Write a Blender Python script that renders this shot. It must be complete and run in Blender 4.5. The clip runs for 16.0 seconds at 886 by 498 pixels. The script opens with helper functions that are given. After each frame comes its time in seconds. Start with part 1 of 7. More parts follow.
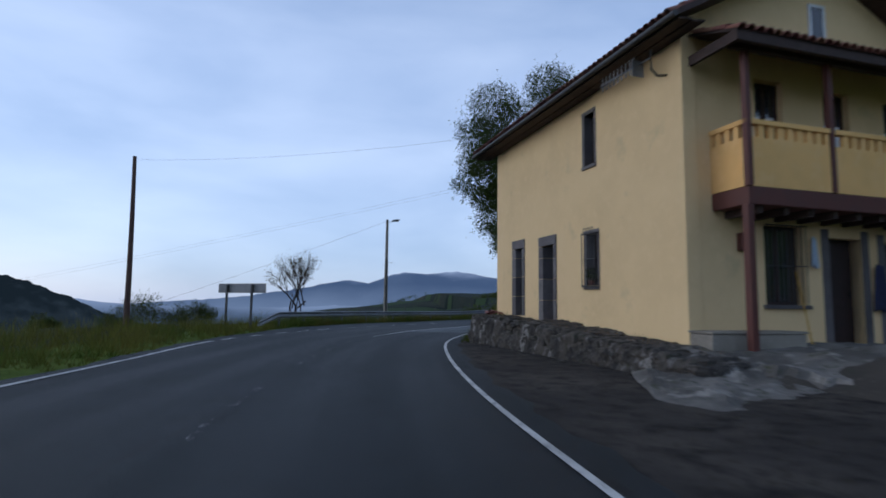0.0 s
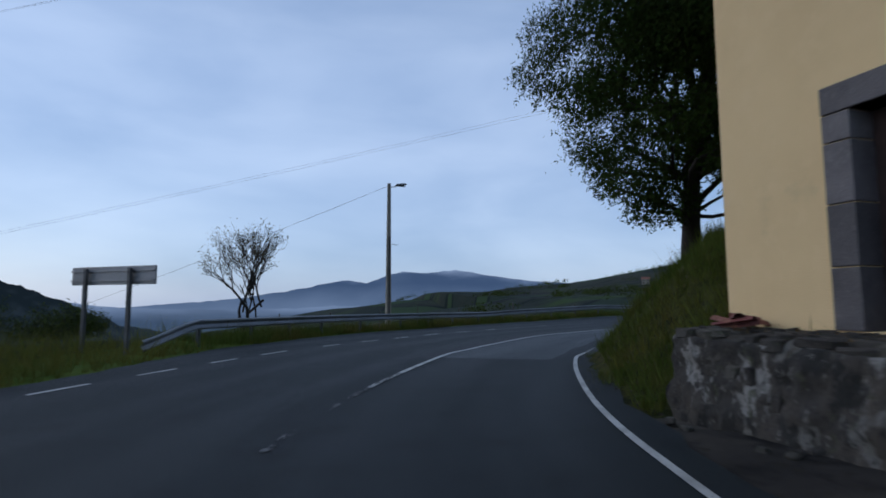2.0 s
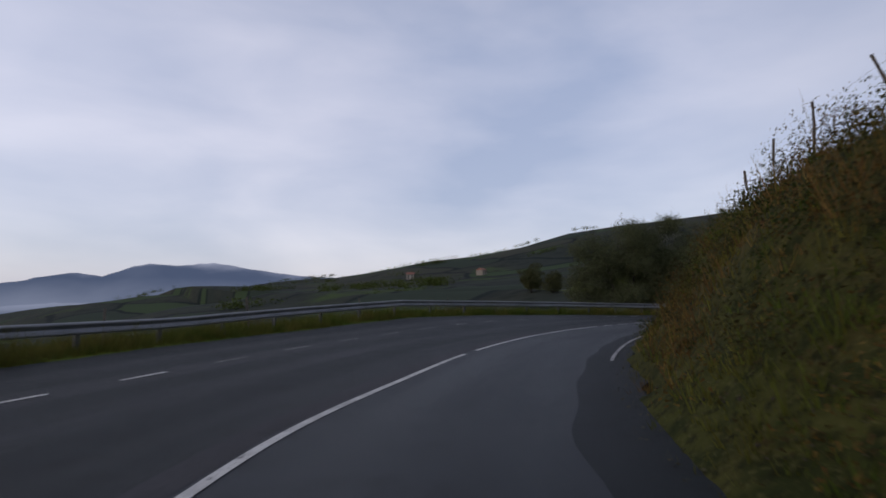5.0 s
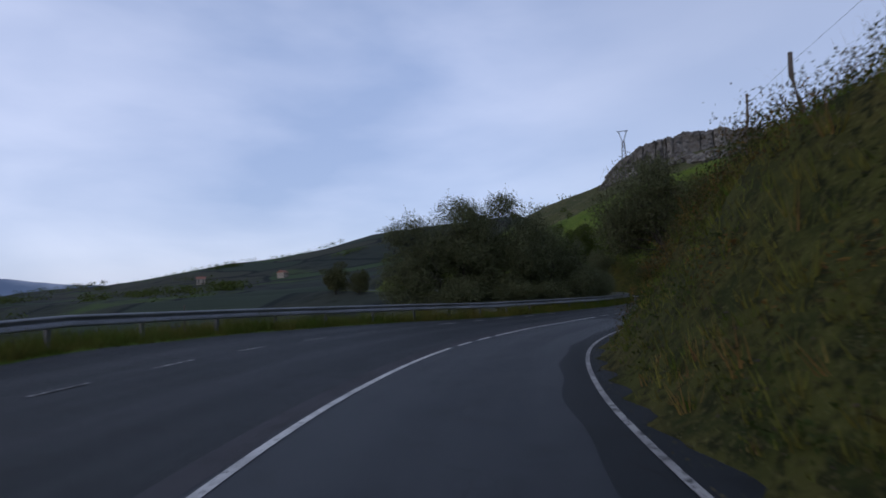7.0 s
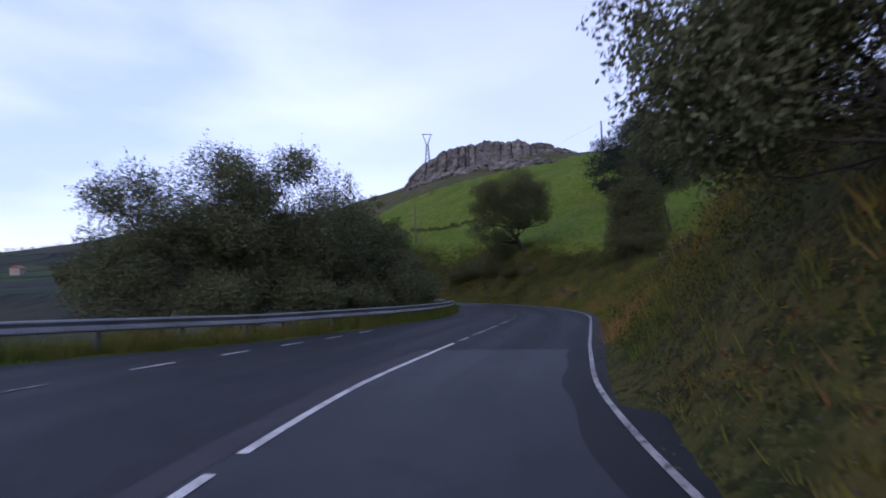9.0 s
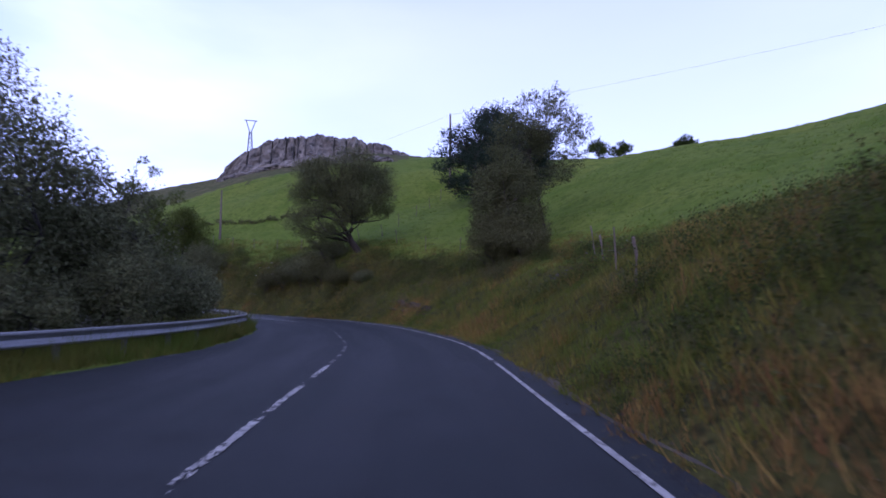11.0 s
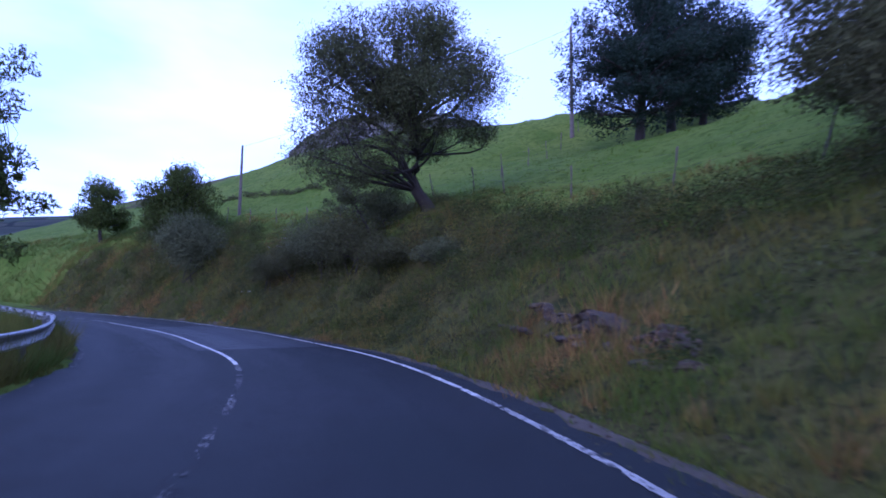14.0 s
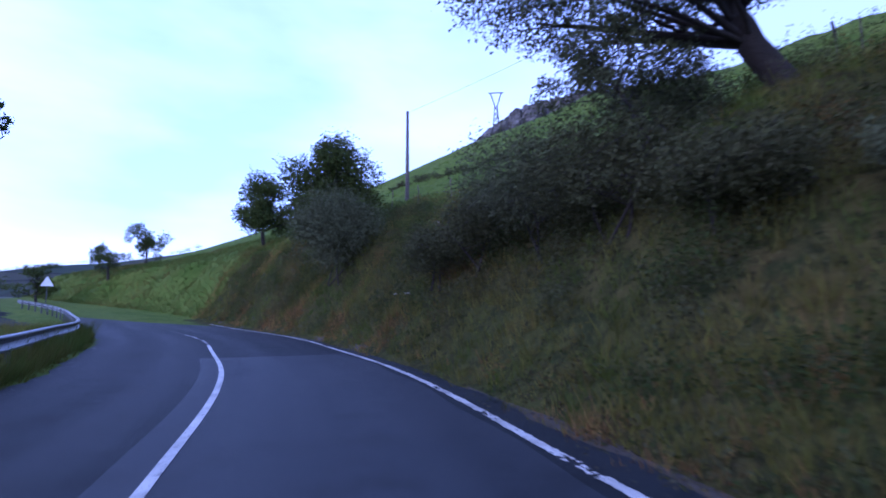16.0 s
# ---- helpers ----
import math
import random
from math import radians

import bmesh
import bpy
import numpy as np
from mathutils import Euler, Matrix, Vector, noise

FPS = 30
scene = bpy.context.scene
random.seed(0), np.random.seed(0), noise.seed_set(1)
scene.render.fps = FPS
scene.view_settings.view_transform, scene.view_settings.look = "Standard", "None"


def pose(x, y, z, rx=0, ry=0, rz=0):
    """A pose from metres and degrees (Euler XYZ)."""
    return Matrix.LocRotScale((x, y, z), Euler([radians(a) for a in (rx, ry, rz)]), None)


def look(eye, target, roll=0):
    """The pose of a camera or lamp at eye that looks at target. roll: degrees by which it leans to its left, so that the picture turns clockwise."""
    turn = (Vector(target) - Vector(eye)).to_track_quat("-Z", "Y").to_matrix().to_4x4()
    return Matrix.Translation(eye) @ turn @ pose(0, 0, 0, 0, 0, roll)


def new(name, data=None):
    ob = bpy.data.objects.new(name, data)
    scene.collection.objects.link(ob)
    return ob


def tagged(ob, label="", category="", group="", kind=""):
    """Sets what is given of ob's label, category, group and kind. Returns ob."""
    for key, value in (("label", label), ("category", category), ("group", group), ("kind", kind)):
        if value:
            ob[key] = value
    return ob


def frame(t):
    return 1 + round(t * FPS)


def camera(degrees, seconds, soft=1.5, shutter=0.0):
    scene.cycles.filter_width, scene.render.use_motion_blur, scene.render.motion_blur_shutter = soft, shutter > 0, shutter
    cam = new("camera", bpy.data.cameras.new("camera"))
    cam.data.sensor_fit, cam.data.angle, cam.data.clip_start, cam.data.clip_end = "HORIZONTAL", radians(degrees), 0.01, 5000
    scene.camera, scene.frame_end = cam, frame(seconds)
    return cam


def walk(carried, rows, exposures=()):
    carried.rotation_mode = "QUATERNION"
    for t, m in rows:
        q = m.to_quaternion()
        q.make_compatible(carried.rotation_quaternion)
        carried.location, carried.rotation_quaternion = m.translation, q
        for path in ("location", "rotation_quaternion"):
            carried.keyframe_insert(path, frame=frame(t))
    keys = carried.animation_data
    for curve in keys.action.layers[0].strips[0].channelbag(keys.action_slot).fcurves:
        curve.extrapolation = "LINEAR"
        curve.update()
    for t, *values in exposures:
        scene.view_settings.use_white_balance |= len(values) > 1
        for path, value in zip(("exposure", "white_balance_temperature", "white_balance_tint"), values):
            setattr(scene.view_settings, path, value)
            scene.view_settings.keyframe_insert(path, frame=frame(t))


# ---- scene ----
# The camera stands behind the windscreen of a car that drives along the road.
cam = camera(76.2, 16.0, 1.7, 0.3)
PATH = [
    (0, (-5.528, -7.914, 1.195), (-5.161, -5.958, 1.395), 0.75),
    (0.5, (-5.300, -4.317, 1.200), (-5.005, -2.350, 1.406), 0.86),
    (1, (-5.125, -0.885, 1.181), (-4.827, 1.083, 1.382), 0.70),
    (1.5, (-4.911, 2.338, 1.176), (-4.581, 4.300, 1.379), 0.32),
    (2, (-4.622, 5.338, 1.180), (-4.247, 7.293, 1.376), -0.13),
    (2.5, (-4.178, 8.291, 1.223), (-3.713, 10.227, 1.411), -0.36),
    (3, (-3.495, 11.101, 1.240), (-2.880, 12.996, 1.422), -0.04),
    (3.5, (-2.553, 13.720, 1.229), (-1.781, 15.557, 1.404), 0.09),
    (4, (-1.372, 16.223, 1.193), (-0.477, 18.002, 1.370), -0.02),
    (4.2, (-0.871, 17.163, 1.160), (0.067, 18.921, 1.334), 0.17),
    (4.5, (-0.074, 18.569, 1.200), (0.929, 20.291, 1.374), -0.15),
    (5, (1.387, 20.871, 1.200), (2.507, 22.518, 1.374), -0.49),
    (5.5, (3.030, 23.089, 1.200), (4.281, 24.639, 1.373), -0.88),
    (6, (4.874, 25.194, 1.200), (6.259, 26.627, 1.370), -1.34),
    (6.3, (6.081, 26.397, 1.185), (7.541, 27.754, 1.350), -1.93),
    (6.5, (6.931, 27.177, 1.190), (8.438, 28.482, 1.355), -2.10),
    (7, (9.179, 29.035, 1.210), (10.790, 30.210, 1.372), -2.59),
    (7.5, (11.528, 30.734, 1.212), (13.227, 31.778, 1.367), -2.62),
    (8, (13.943, 32.243, 1.225), (15.724, 33.139, 1.372), -2.50),
    (8.5, (16.451, 33.529, 1.215), (18.310, 34.253, 1.361), -1.97),
    (9, (19.015, 34.582, 1.211), (20.937, 35.116, 1.364), -1.68),
    (9.5, (21.667, 35.378, 1.184), (23.633, 35.702, 1.345), -1.05),
    (10, (24.404, 35.911, 1.175), (26.391, 36.056, 1.347), -0.33),
    (10.2, (25.549, 36.061, 1.169), (27.539, 36.143, 1.346), -0.27),
    (10.5, (27.328, 36.230, 1.200), (29.319, 36.237, 1.381), -0.06),
    (11, (30.402, 36.414, 1.200), (32.393, 36.352, 1.384), 0.13),
    (11.5, (33.598, 36.537, 1.200), (35.587, 36.453, 1.386), 0.34),
    (12, (36.928, 36.662, 1.200), (38.918, 36.582, 1.390), 0.58),
    (12.3, (39.017, 36.759, 1.186), (41.007, 36.695, 1.382), 0.88),
    (12.5, (40.474, 36.846, 1.210), (42.464, 36.798, 1.400), 0.95),
    (13, (44.206, 37.159, 1.227), (46.197, 37.171, 1.407), 0.43),
    (13.5, (47.924, 37.673, 1.185), (49.911, 37.783, 1.378), 0.16),
    (14, (51.538, 38.416, 1.200), (53.515, 38.648, 1.398), 0.61),
    (14.5, (54.834, 39.309, 1.167), (56.793, 39.662, 1.365), 0.64),
    (15, (57.916, 40.403, 1.158), (59.844, 40.896, 1.358), 0.31),
    (15.5, (60.564, 41.625, 1.214), (62.443, 42.282, 1.411), -0.15),
    (16, (62.768, 42.913, 1.201), (64.571, 43.750, 1.426), -0.15),
]
EXPOSURES = [(0, -0.10, 6000, 12), (1.0, -0.26, 5900, 8), (2.0, -0.30, 5950, 10), (2.6, -0.33, 6050, 11), (3.0, -0.24, 6900, 15), (3.5, -0.2, 7900, 21), (4.2, -0.12, 8000, 23), (6.3, -0.1, 6700, 20), (8, 0.1, 6500, 22), (9, 0.65, 6200, 34),
             (10, 0.88, 6000, 38), (12.3, 0.95, 5200, 58), (13.3, 1.1, 4850, 53), (14, 1.24, 4800, 50), (16, 1.08, 4760, 46)]
walk(cam, [(t, look(eye, target, roll)) for t, eye, target, roll in PATH], EXPOSURES)

# ---- sky and sun: an overcast evening, the sun hidden in the west ----
world = bpy.data.worlds.new("overcast_sky")
scene.world = world
world.use_nodes = True
wn, wl = world.node_tree.nodes, world.node_tree.links
wn.clear()
sky = wn.new("ShaderNodeTexSky")
sky.sky_type, sky.sun_disc = "NISHITA", False
sky.sun_elevation, sky.sun_rotation = radians(24), radians(-73)
coord = wn.new("ShaderNodeTexCoord")
stretch = wn.new("ShaderNodeMapping")
stretch.inputs["Scale"].default_value = (1.0, 1.0, 2.9)
wl.new(coord.outputs["Generated"], stretch.inputs["Vector"])
cloud = wn.new("ShaderNodeTexNoise")
cloud.inputs["Scale"].default_value, cloud.inputs["Detail"].default_value = 2.3, 6.0
cloud.inputs["Roughness"].default_value, cloud.inputs["Distortion"].default_value = 0.46, 0.25
wl.new(stretch.outputs["Vector"], cloud.inputs["Vector"])
tone = wn.new("ShaderNodeValToRGB")
tone.color_ramp.elements[0].position, tone.color_ramp.elements[0].color = 0.29, (0.29, 0.41, 0.64, 1)
tone.color_ramp.elements[1].position, tone.color_ramp.elements[1].color = 0.71, (0.60, 0.71, 0.91, 1)
wl.new(cloud.outputs["Fac"], tone.inputs["Fac"])
# The cloud cover is heavier in the east, away from the hidden sun.
east = wn.new("ShaderNodeVectorMath")
east.operation = "DOT_PRODUCT"
east.inputs[1].default_value = (0.94, -0.28, 0.20)
wl.new(coord.outputs["Generated"], east.inputs[0])
glow = wn.new("ShaderNodeMapRange")
glow.interpolation_type = "SMOOTHSTEP"
for key, value in zip(("From Min", "From Max", "To Min", "To Max"), (0.60, 1.05, 0.0, 1.0)):
    glow.inputs[key].default_value = value
wl.new(east.outputs["Value"], glow.inputs["Value"])
thin = wn.new("ShaderNodeMix")
thin.data_type = "RGBA"
thin.inputs[7].default_value = (0.31, 0.39, 0.54, 1)
wl.new(glow.outputs["Result"], thin.inputs[0])
wl.new(tone.outputs["Color"], thin.inputs[6])
# The mostly unseen upper sky is dimmed, to lower the light on the ground.
up = wn.new("ShaderNodeSeparateXYZ")
wl.new(coord.outputs["Generated"], up.inputs[0])
upper_dim = wn.new("ShaderNodeMapRange")
upper_dim.interpolation_type = "SMOOTHSTEP"
for key, value in zip(("From Min", "From Max", "To Min", "To Max"), (0.35, 1.0, 1.0, 0.45)):
    upper_dim.inputs[key].default_value = value
wl.new(up.outputs["Z"], upper_dim.inputs["Value"])
dim = wn.new("ShaderNodeVectorMath")
dim.operation = "SCALE"
wl.new(thin.outputs[2], dim.inputs[0])
wl.new(upper_dim.outputs["Result"], dim.inputs["Scale"])
back_sky, back_cloud = wn.new("ShaderNodeBackground"), wn.new("ShaderNodeBackground")
back_sky.inputs["Strength"].default_value = 0.05
back_cloud.inputs["Strength"].default_value = 0.9
wl.new(sky.outputs["Color"], back_sky.inputs["Color"])
wl.new(dim.outputs["Vector"], back_cloud.inputs["Color"])
both, wout = wn.new("ShaderNodeAddShader"), wn.new("ShaderNodeOutputWorld")
wl.new(back_sky.outputs[0], both.inputs[0])
wl.new(back_cloud.outputs[0], both.inputs[1])
wl.new(both.outputs[0], wout.inputs["Surface"])
sun = new("sun", bpy.data.lights.new("sun", "SUN"))
sun.data.energy, sun.data.angle, sun.data.color = 0.35, radians(40), (1.0, 0.94, 0.86)
sun.matrix_world = look((-50, 15, 24), (0, 0, 0))


# ---- materials ----
def material(name, base, rough=0.8, spots=(), bump=0.0, bump_scale=40.0, metal=0.0, per="", spec=0.5, coord_kind="Object", stretch=None):
    """A Principled material. spots: (scale, colour, from, to, detail) layers of noise, coarse to fine; per: 'object' or 'island' tint."""
    m = bpy.data.materials.new(name)
    m.use_nodes = True
    n, l = m.node_tree.nodes, m.node_tree.links
    p = n["Principled BSDF"]
    p.inputs["Roughness"].default_value, p.inputs["Metallic"].default_value = rough, metal
    p.inputs["Specular IOR Level"].default_value = spec
    tc = n.new("ShaderNodeTexCoord") if coord_kind == "Object" else n.new("ShaderNodeNewGeometry")
    where = tc.outputs["Object" if coord_kind == "Object" else "Position"]
    if stretch:
        scaled = n.new("ShaderNodeMapping")
        scaled.inputs["Scale"].default_value = stretch
        l.new(where, scaled.inputs["Vector"])
        where = scaled.outputs["Vector"]
    rgb = n.new("ShaderNodeRGB")
    rgb.outputs[0].default_value = (*base, 1)
    colour = rgb.outputs[0]
    for scale, tint, low, high, detail in spots:
        t = n.new("ShaderNodeTexNoise")
        t.inputs["Scale"].default_value, t.inputs["Detail"].default_value = scale, detail
        t.inputs["Roughness"].default_value = 0.6
        l.new(where, t.inputs["Vector"])
        r = n.new("ShaderNodeMapRange")
        r.inputs["From Min"].default_value, r.inputs["From Max"].default_value = low, high
        l.new(t.outputs["Fac"], r.inputs["Value"])
        x = n.new("ShaderNodeMix")
        x.data_type = "RGBA"
        x.inputs[7].default_value = (*tint, 1)
        l.new(r.outputs["Result"], x.inputs[0])
        l.new(colour, x.inputs[6])
        colour = x.outputs[2]
    if per:
        if per == "object":
            source = n.new("ShaderNodeObjectInfo").outputs["Random"]
        else:
            source = n.new("ShaderNodeNewGeometry").outputs["Random Per Island"]
        v = n.new("ShaderNodeMapRange")
        v.inputs["To Min"].default_value, v.inputs["To Max"].default_value = 0.68, 1.28
        l.new(source, v.inputs["Value"])
        h = n.new("ShaderNodeHueSaturation")
        hue = n.new("ShaderNodeMapRange")
        hue.inputs["To Min"].default_value, hue.inputs["To Max"].default_value = 0.48, 0.52
        l.new(source, hue.inputs["Value"])
        l.new(hue.outputs["Result"], h.inputs["Hue"])
        l.new(v.outputs["Result"], h.inputs["Value"])
        l.new(colour, h.inputs["Color"])
        colour = h.outputs["Color"]
    l.new(colour, p.inputs["Base Color"])
    if bump:
        t = n.new("ShaderNodeTexNoise")
        t.inputs["Scale"].default_value, t.inputs["Detail"].default_value = bump_scale, 5.0
        l.new(where, t.inputs["Vector"])
        b = n.new("ShaderNodeBump")
        b.inputs["Strength"].default_value, b.inputs["Distance"].default_value = min(1.0, bump), 0.02
        l.new(t.outputs["Fac"], b.inputs["Height"])
        l.new(b.outputs["Normal"], p.inputs["Normal"])
    return m


def leafy(name, base, light=0.0, spots=()):
    """Foliage: rough, a little see-through, each leaf its own tint."""
    m = material(name, base, 0.75, spots, per="island", spec=0.12)
    n, l = m.node_tree.nodes, m.node_tree.links
    p, out = n["Principled BSDF"], n["Material Output"]
    t = n.new("ShaderNodeBsdfTranslucent")
    l.new(p.inputs["Base Color"].links[0].from_socket, t.inputs["Color"])
    x = n.new("ShaderNodeMixShader")
    x.inputs[0].default_value = 0.25
    l.new(p.outputs[0], x.inputs[1])
    l.new(t.outputs[0], x.inputs[2])
    l.new(x.outputs[0], out.inputs["Surface"])
    return m


def painted_haze(name, low, high, bottom, top, patches=0.25, grain=0.004, mist=None):
    """Distant slopes as a plain glowing backdrop: blue haze and paler mist are painted into the colour."""
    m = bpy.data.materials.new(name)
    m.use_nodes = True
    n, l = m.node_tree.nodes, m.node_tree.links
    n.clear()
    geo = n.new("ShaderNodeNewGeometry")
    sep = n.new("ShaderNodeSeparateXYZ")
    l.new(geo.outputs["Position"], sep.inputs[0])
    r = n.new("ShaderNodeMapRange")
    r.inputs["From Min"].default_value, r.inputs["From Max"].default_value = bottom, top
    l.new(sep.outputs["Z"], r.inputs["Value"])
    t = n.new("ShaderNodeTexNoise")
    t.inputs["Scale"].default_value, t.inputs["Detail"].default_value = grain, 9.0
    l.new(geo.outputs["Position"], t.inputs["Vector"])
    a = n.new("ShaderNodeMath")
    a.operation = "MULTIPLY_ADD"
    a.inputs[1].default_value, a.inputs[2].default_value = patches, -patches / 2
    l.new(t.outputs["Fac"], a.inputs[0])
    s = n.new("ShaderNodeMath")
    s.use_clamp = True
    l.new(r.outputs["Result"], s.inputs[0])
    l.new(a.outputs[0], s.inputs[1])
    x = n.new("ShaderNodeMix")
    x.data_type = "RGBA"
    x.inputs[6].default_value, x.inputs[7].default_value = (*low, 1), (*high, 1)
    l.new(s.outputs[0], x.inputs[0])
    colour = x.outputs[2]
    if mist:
        # Torn low cloud painted over the tops: from a height, unevenly, up to another.
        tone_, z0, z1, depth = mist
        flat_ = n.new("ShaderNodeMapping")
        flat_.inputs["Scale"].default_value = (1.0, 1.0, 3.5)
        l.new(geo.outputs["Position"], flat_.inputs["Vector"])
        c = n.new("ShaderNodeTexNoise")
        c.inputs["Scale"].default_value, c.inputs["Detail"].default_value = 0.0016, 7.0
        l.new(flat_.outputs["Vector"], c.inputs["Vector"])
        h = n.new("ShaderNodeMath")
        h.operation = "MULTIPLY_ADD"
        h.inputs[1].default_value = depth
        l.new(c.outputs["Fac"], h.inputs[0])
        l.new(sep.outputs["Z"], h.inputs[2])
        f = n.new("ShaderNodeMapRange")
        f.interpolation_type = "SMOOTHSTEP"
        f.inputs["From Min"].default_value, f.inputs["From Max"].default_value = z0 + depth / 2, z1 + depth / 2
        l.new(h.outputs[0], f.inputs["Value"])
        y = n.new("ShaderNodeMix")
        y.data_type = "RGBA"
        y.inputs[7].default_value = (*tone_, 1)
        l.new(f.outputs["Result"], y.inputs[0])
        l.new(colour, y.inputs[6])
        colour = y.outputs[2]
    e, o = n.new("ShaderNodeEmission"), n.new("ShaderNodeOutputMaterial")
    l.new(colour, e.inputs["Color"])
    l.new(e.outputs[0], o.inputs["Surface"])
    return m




def tarmac(name, base, pale, rough, cracks):
    """Damp asphalt: stone speckle, darker smooth wheel tracks, streaks along the road and a few fine cracks."""
    m = material(name, base, rough, [(0.35, pale, 0.4, 0.75, 4), (1.7, tuple(0.65 * c for c in base), 0.5, 0.75, 5), (70, tuple(2.4 * c for c in base), 0.60, 0.78, 2)], 0.55, 150, spec=0.20)
    n, l = m.node_tree.nodes, m.node_tree.links
    p = n["Principled BSDF"]
    colour = p.inputs["Base Color"].links[0].from_socket
    along, across = n.new("ShaderNodeAttribute"), n.new("ShaderNodeAttribute")
    along.attribute_name, across.attribute_name = "along", "across"
    place = n.new("ShaderNodeCombineXYZ")
    l.new(along.outputs["Fac"], place.inputs["X"])
    l.new(across.outputs["Fac"], place.inputs["Y"])
    squeeze = n.new("ShaderNodeMapping")
    squeeze.inputs["Scale"].default_value = (0.09, 1.5, 1.0)
    l.new(place.outputs[0], squeeze.inputs["Vector"])
    streak = n.new("ShaderNodeTexNoise")
    streak.inputs["Scale"].default_value, streak.inputs["Detail"].default_value = 1.0, 6.0
    l.new(squeeze.outputs["Vector"], streak.inputs["Vector"])
    # Wheel tracks: a wave across the road with its crests where the tyres run.
    wave = n.new("ShaderNodeMath")
    wave.operation = "MULTIPLY_ADD"
    wave.inputs[1].default_value, wave.inputs[2].default_value = math.tau / 1.62, -0.8 * math.tau / 1.62
    l.new(across.outputs["Fac"], wave.inputs[0])
    crest = n.new("ShaderNodeMath")
    crest.operation = "COSINE"
    l.new(wave.outputs[0], crest.inputs[0])
    both_ = n.new("ShaderNodeMath")
    both_.operation = "MULTIPLY_ADD"
    both_.inputs[1].default_value = 0.13
    l.new(crest.outputs[0], both_.inputs[0])
    l.new(streak.outputs["Fac"], both_.inputs[2])
    track = n.new("ShaderNodeMapRange")
    for key, value in zip(("From Min", "From Max", "To Min", "To Max"), (0.36, 0.68, 0.0, 1.0)):
        track.inputs[key].default_value = value
    l.new(both_.outputs[0], track.inputs["Value"])
    x = n.new("ShaderNodeMix")
    x.data_type, x.blend_type = "RGBA", "MULTIPLY"
    x.inputs[7].default_value = (0.76, 0.77, 0.80, 1)
    l.new(track.outputs["Result"], x.inputs[0])
    l.new(colour, x.inputs[6])
    colour = x.outputs[2]
    gloss = n.new("ShaderNodeMapRange")
    gloss.inputs["To Min"].default_value, gloss.inputs["To Max"].default_value = rough, rough - 0.10
    l.new(track.outputs["Result"], gloss.inputs["Value"])
    l.new(gloss.outputs["Result"], p.inputs["Roughness"])
    if cracks:
        v = n.new("ShaderNodeTexVoronoi")
        v.feature = "DISTANCE_TO_EDGE"
        v.inputs["Scale"].default_value = 0.55
        warp = n.new("ShaderNodeTexNoise")
        warp.inputs["Scale"].default_value, warp.inputs["Detail"].default_value = 1.3, 6.0
        l.new(place.outputs[0], warp.inputs["Vector"])
        shift = n.new("ShaderNodeVectorMath")
        shift.operation = "MULTIPLY_ADD"
        shift.inputs[1].default_value = (1.1, 1.1, 0.0)
        l.new(warp.outputs["Color"], shift.inputs[0])
        l.new(place.outputs[0], shift.inputs[2])
        l.new(shift.outputs["Vector"], v.inputs["Vector"])
        thin_ = n.new("ShaderNodeMapRange")
        for key, value in zip(("From Min", "From Max", "To Min", "To Max"), (0.004, 0.014, cracks, 0.0)):
            thin_.inputs[key].default_value = value
        l.new(v.outputs["Distance"], thin_.inputs["Value"])
        where = n.new("ShaderNodeMapRange")
        where.inputs["From Min"].default_value, where.inputs["From Max"].default_value = 0.5, 0.62
        l.new(streak.outputs["Fac"], where.inputs["Value"])
        k = n.new("ShaderNodeMath")
        k.operation = "MULTIPLY"
        l.new(thin_.outputs["Result"], k.inputs[0])
        l.new(where.outputs["Result"], k.inputs[1])
        y = n.new("ShaderNodeMix")
        y.data_type = "RGBA"
        y.inputs[7].default_value = (0.006, 0.006, 0.007, 1)
        l.new(k.outputs[0], y.inputs[0])
        l.new(colour, y.inputs[6])
        colour = y.outputs[2]
    l.new(colour, p.inputs["Base Color"])
    return m


ASPHALT = tarmac("asphalt", (0.0128, 0.0178, 0.0205), (0.020, 0.024, 0.029), 0.72, 0.7)
ASPHALT_SCAR = tarmac("scuffed_asphalt_seam", (0.050, 0.050, 0.056), (0.030, 0.030, 0.035), 0.8, 0.0)
ASPHALT_NEW = tarmac("asphalt_patch", (0.029, 0.035, 0.042), (0.040, 0.046, 0.053), 0.62, 0.3)
PAINT = material("road_paint", (0.56, 0.56, 0.54), 0.6, [(2.0, (0.32, 0.32, 0.31), 0.42, 0.66, 4), (9.0, (0.05, 0.05, 0.05), 0.60, 0.68, 6), (40, (0.10, 0.10, 0.10), 0.58, 0.70, 4)], 0.2, 120)
PAINT_WORN = material("worn_road_paint", (0.27, 0.27, 0.26), 0.7, [(1.2, (0.10, 0.10, 0.10), 0.42, 0.6, 4), (7.0, (0.024, 0.024, 0.026), 0.46, 0.56, 6), (45, (0.04, 0.04, 0.04), 0.5, 0.65, 4)], 0.2, 120)
PAINT_FLAKES = material("rubbed_off_road_paint", (0.15, 0.15, 0.15), 0.75, [(1.3, (0.07, 0.07, 0.072), 0.42, 0.60, 5), (8, (0.025, 0.026, 0.029), 0.48, 0.60, 5), (30, (0.03, 0.03, 0.033), 0.5, 0.65, 4)], 0.2, 120)
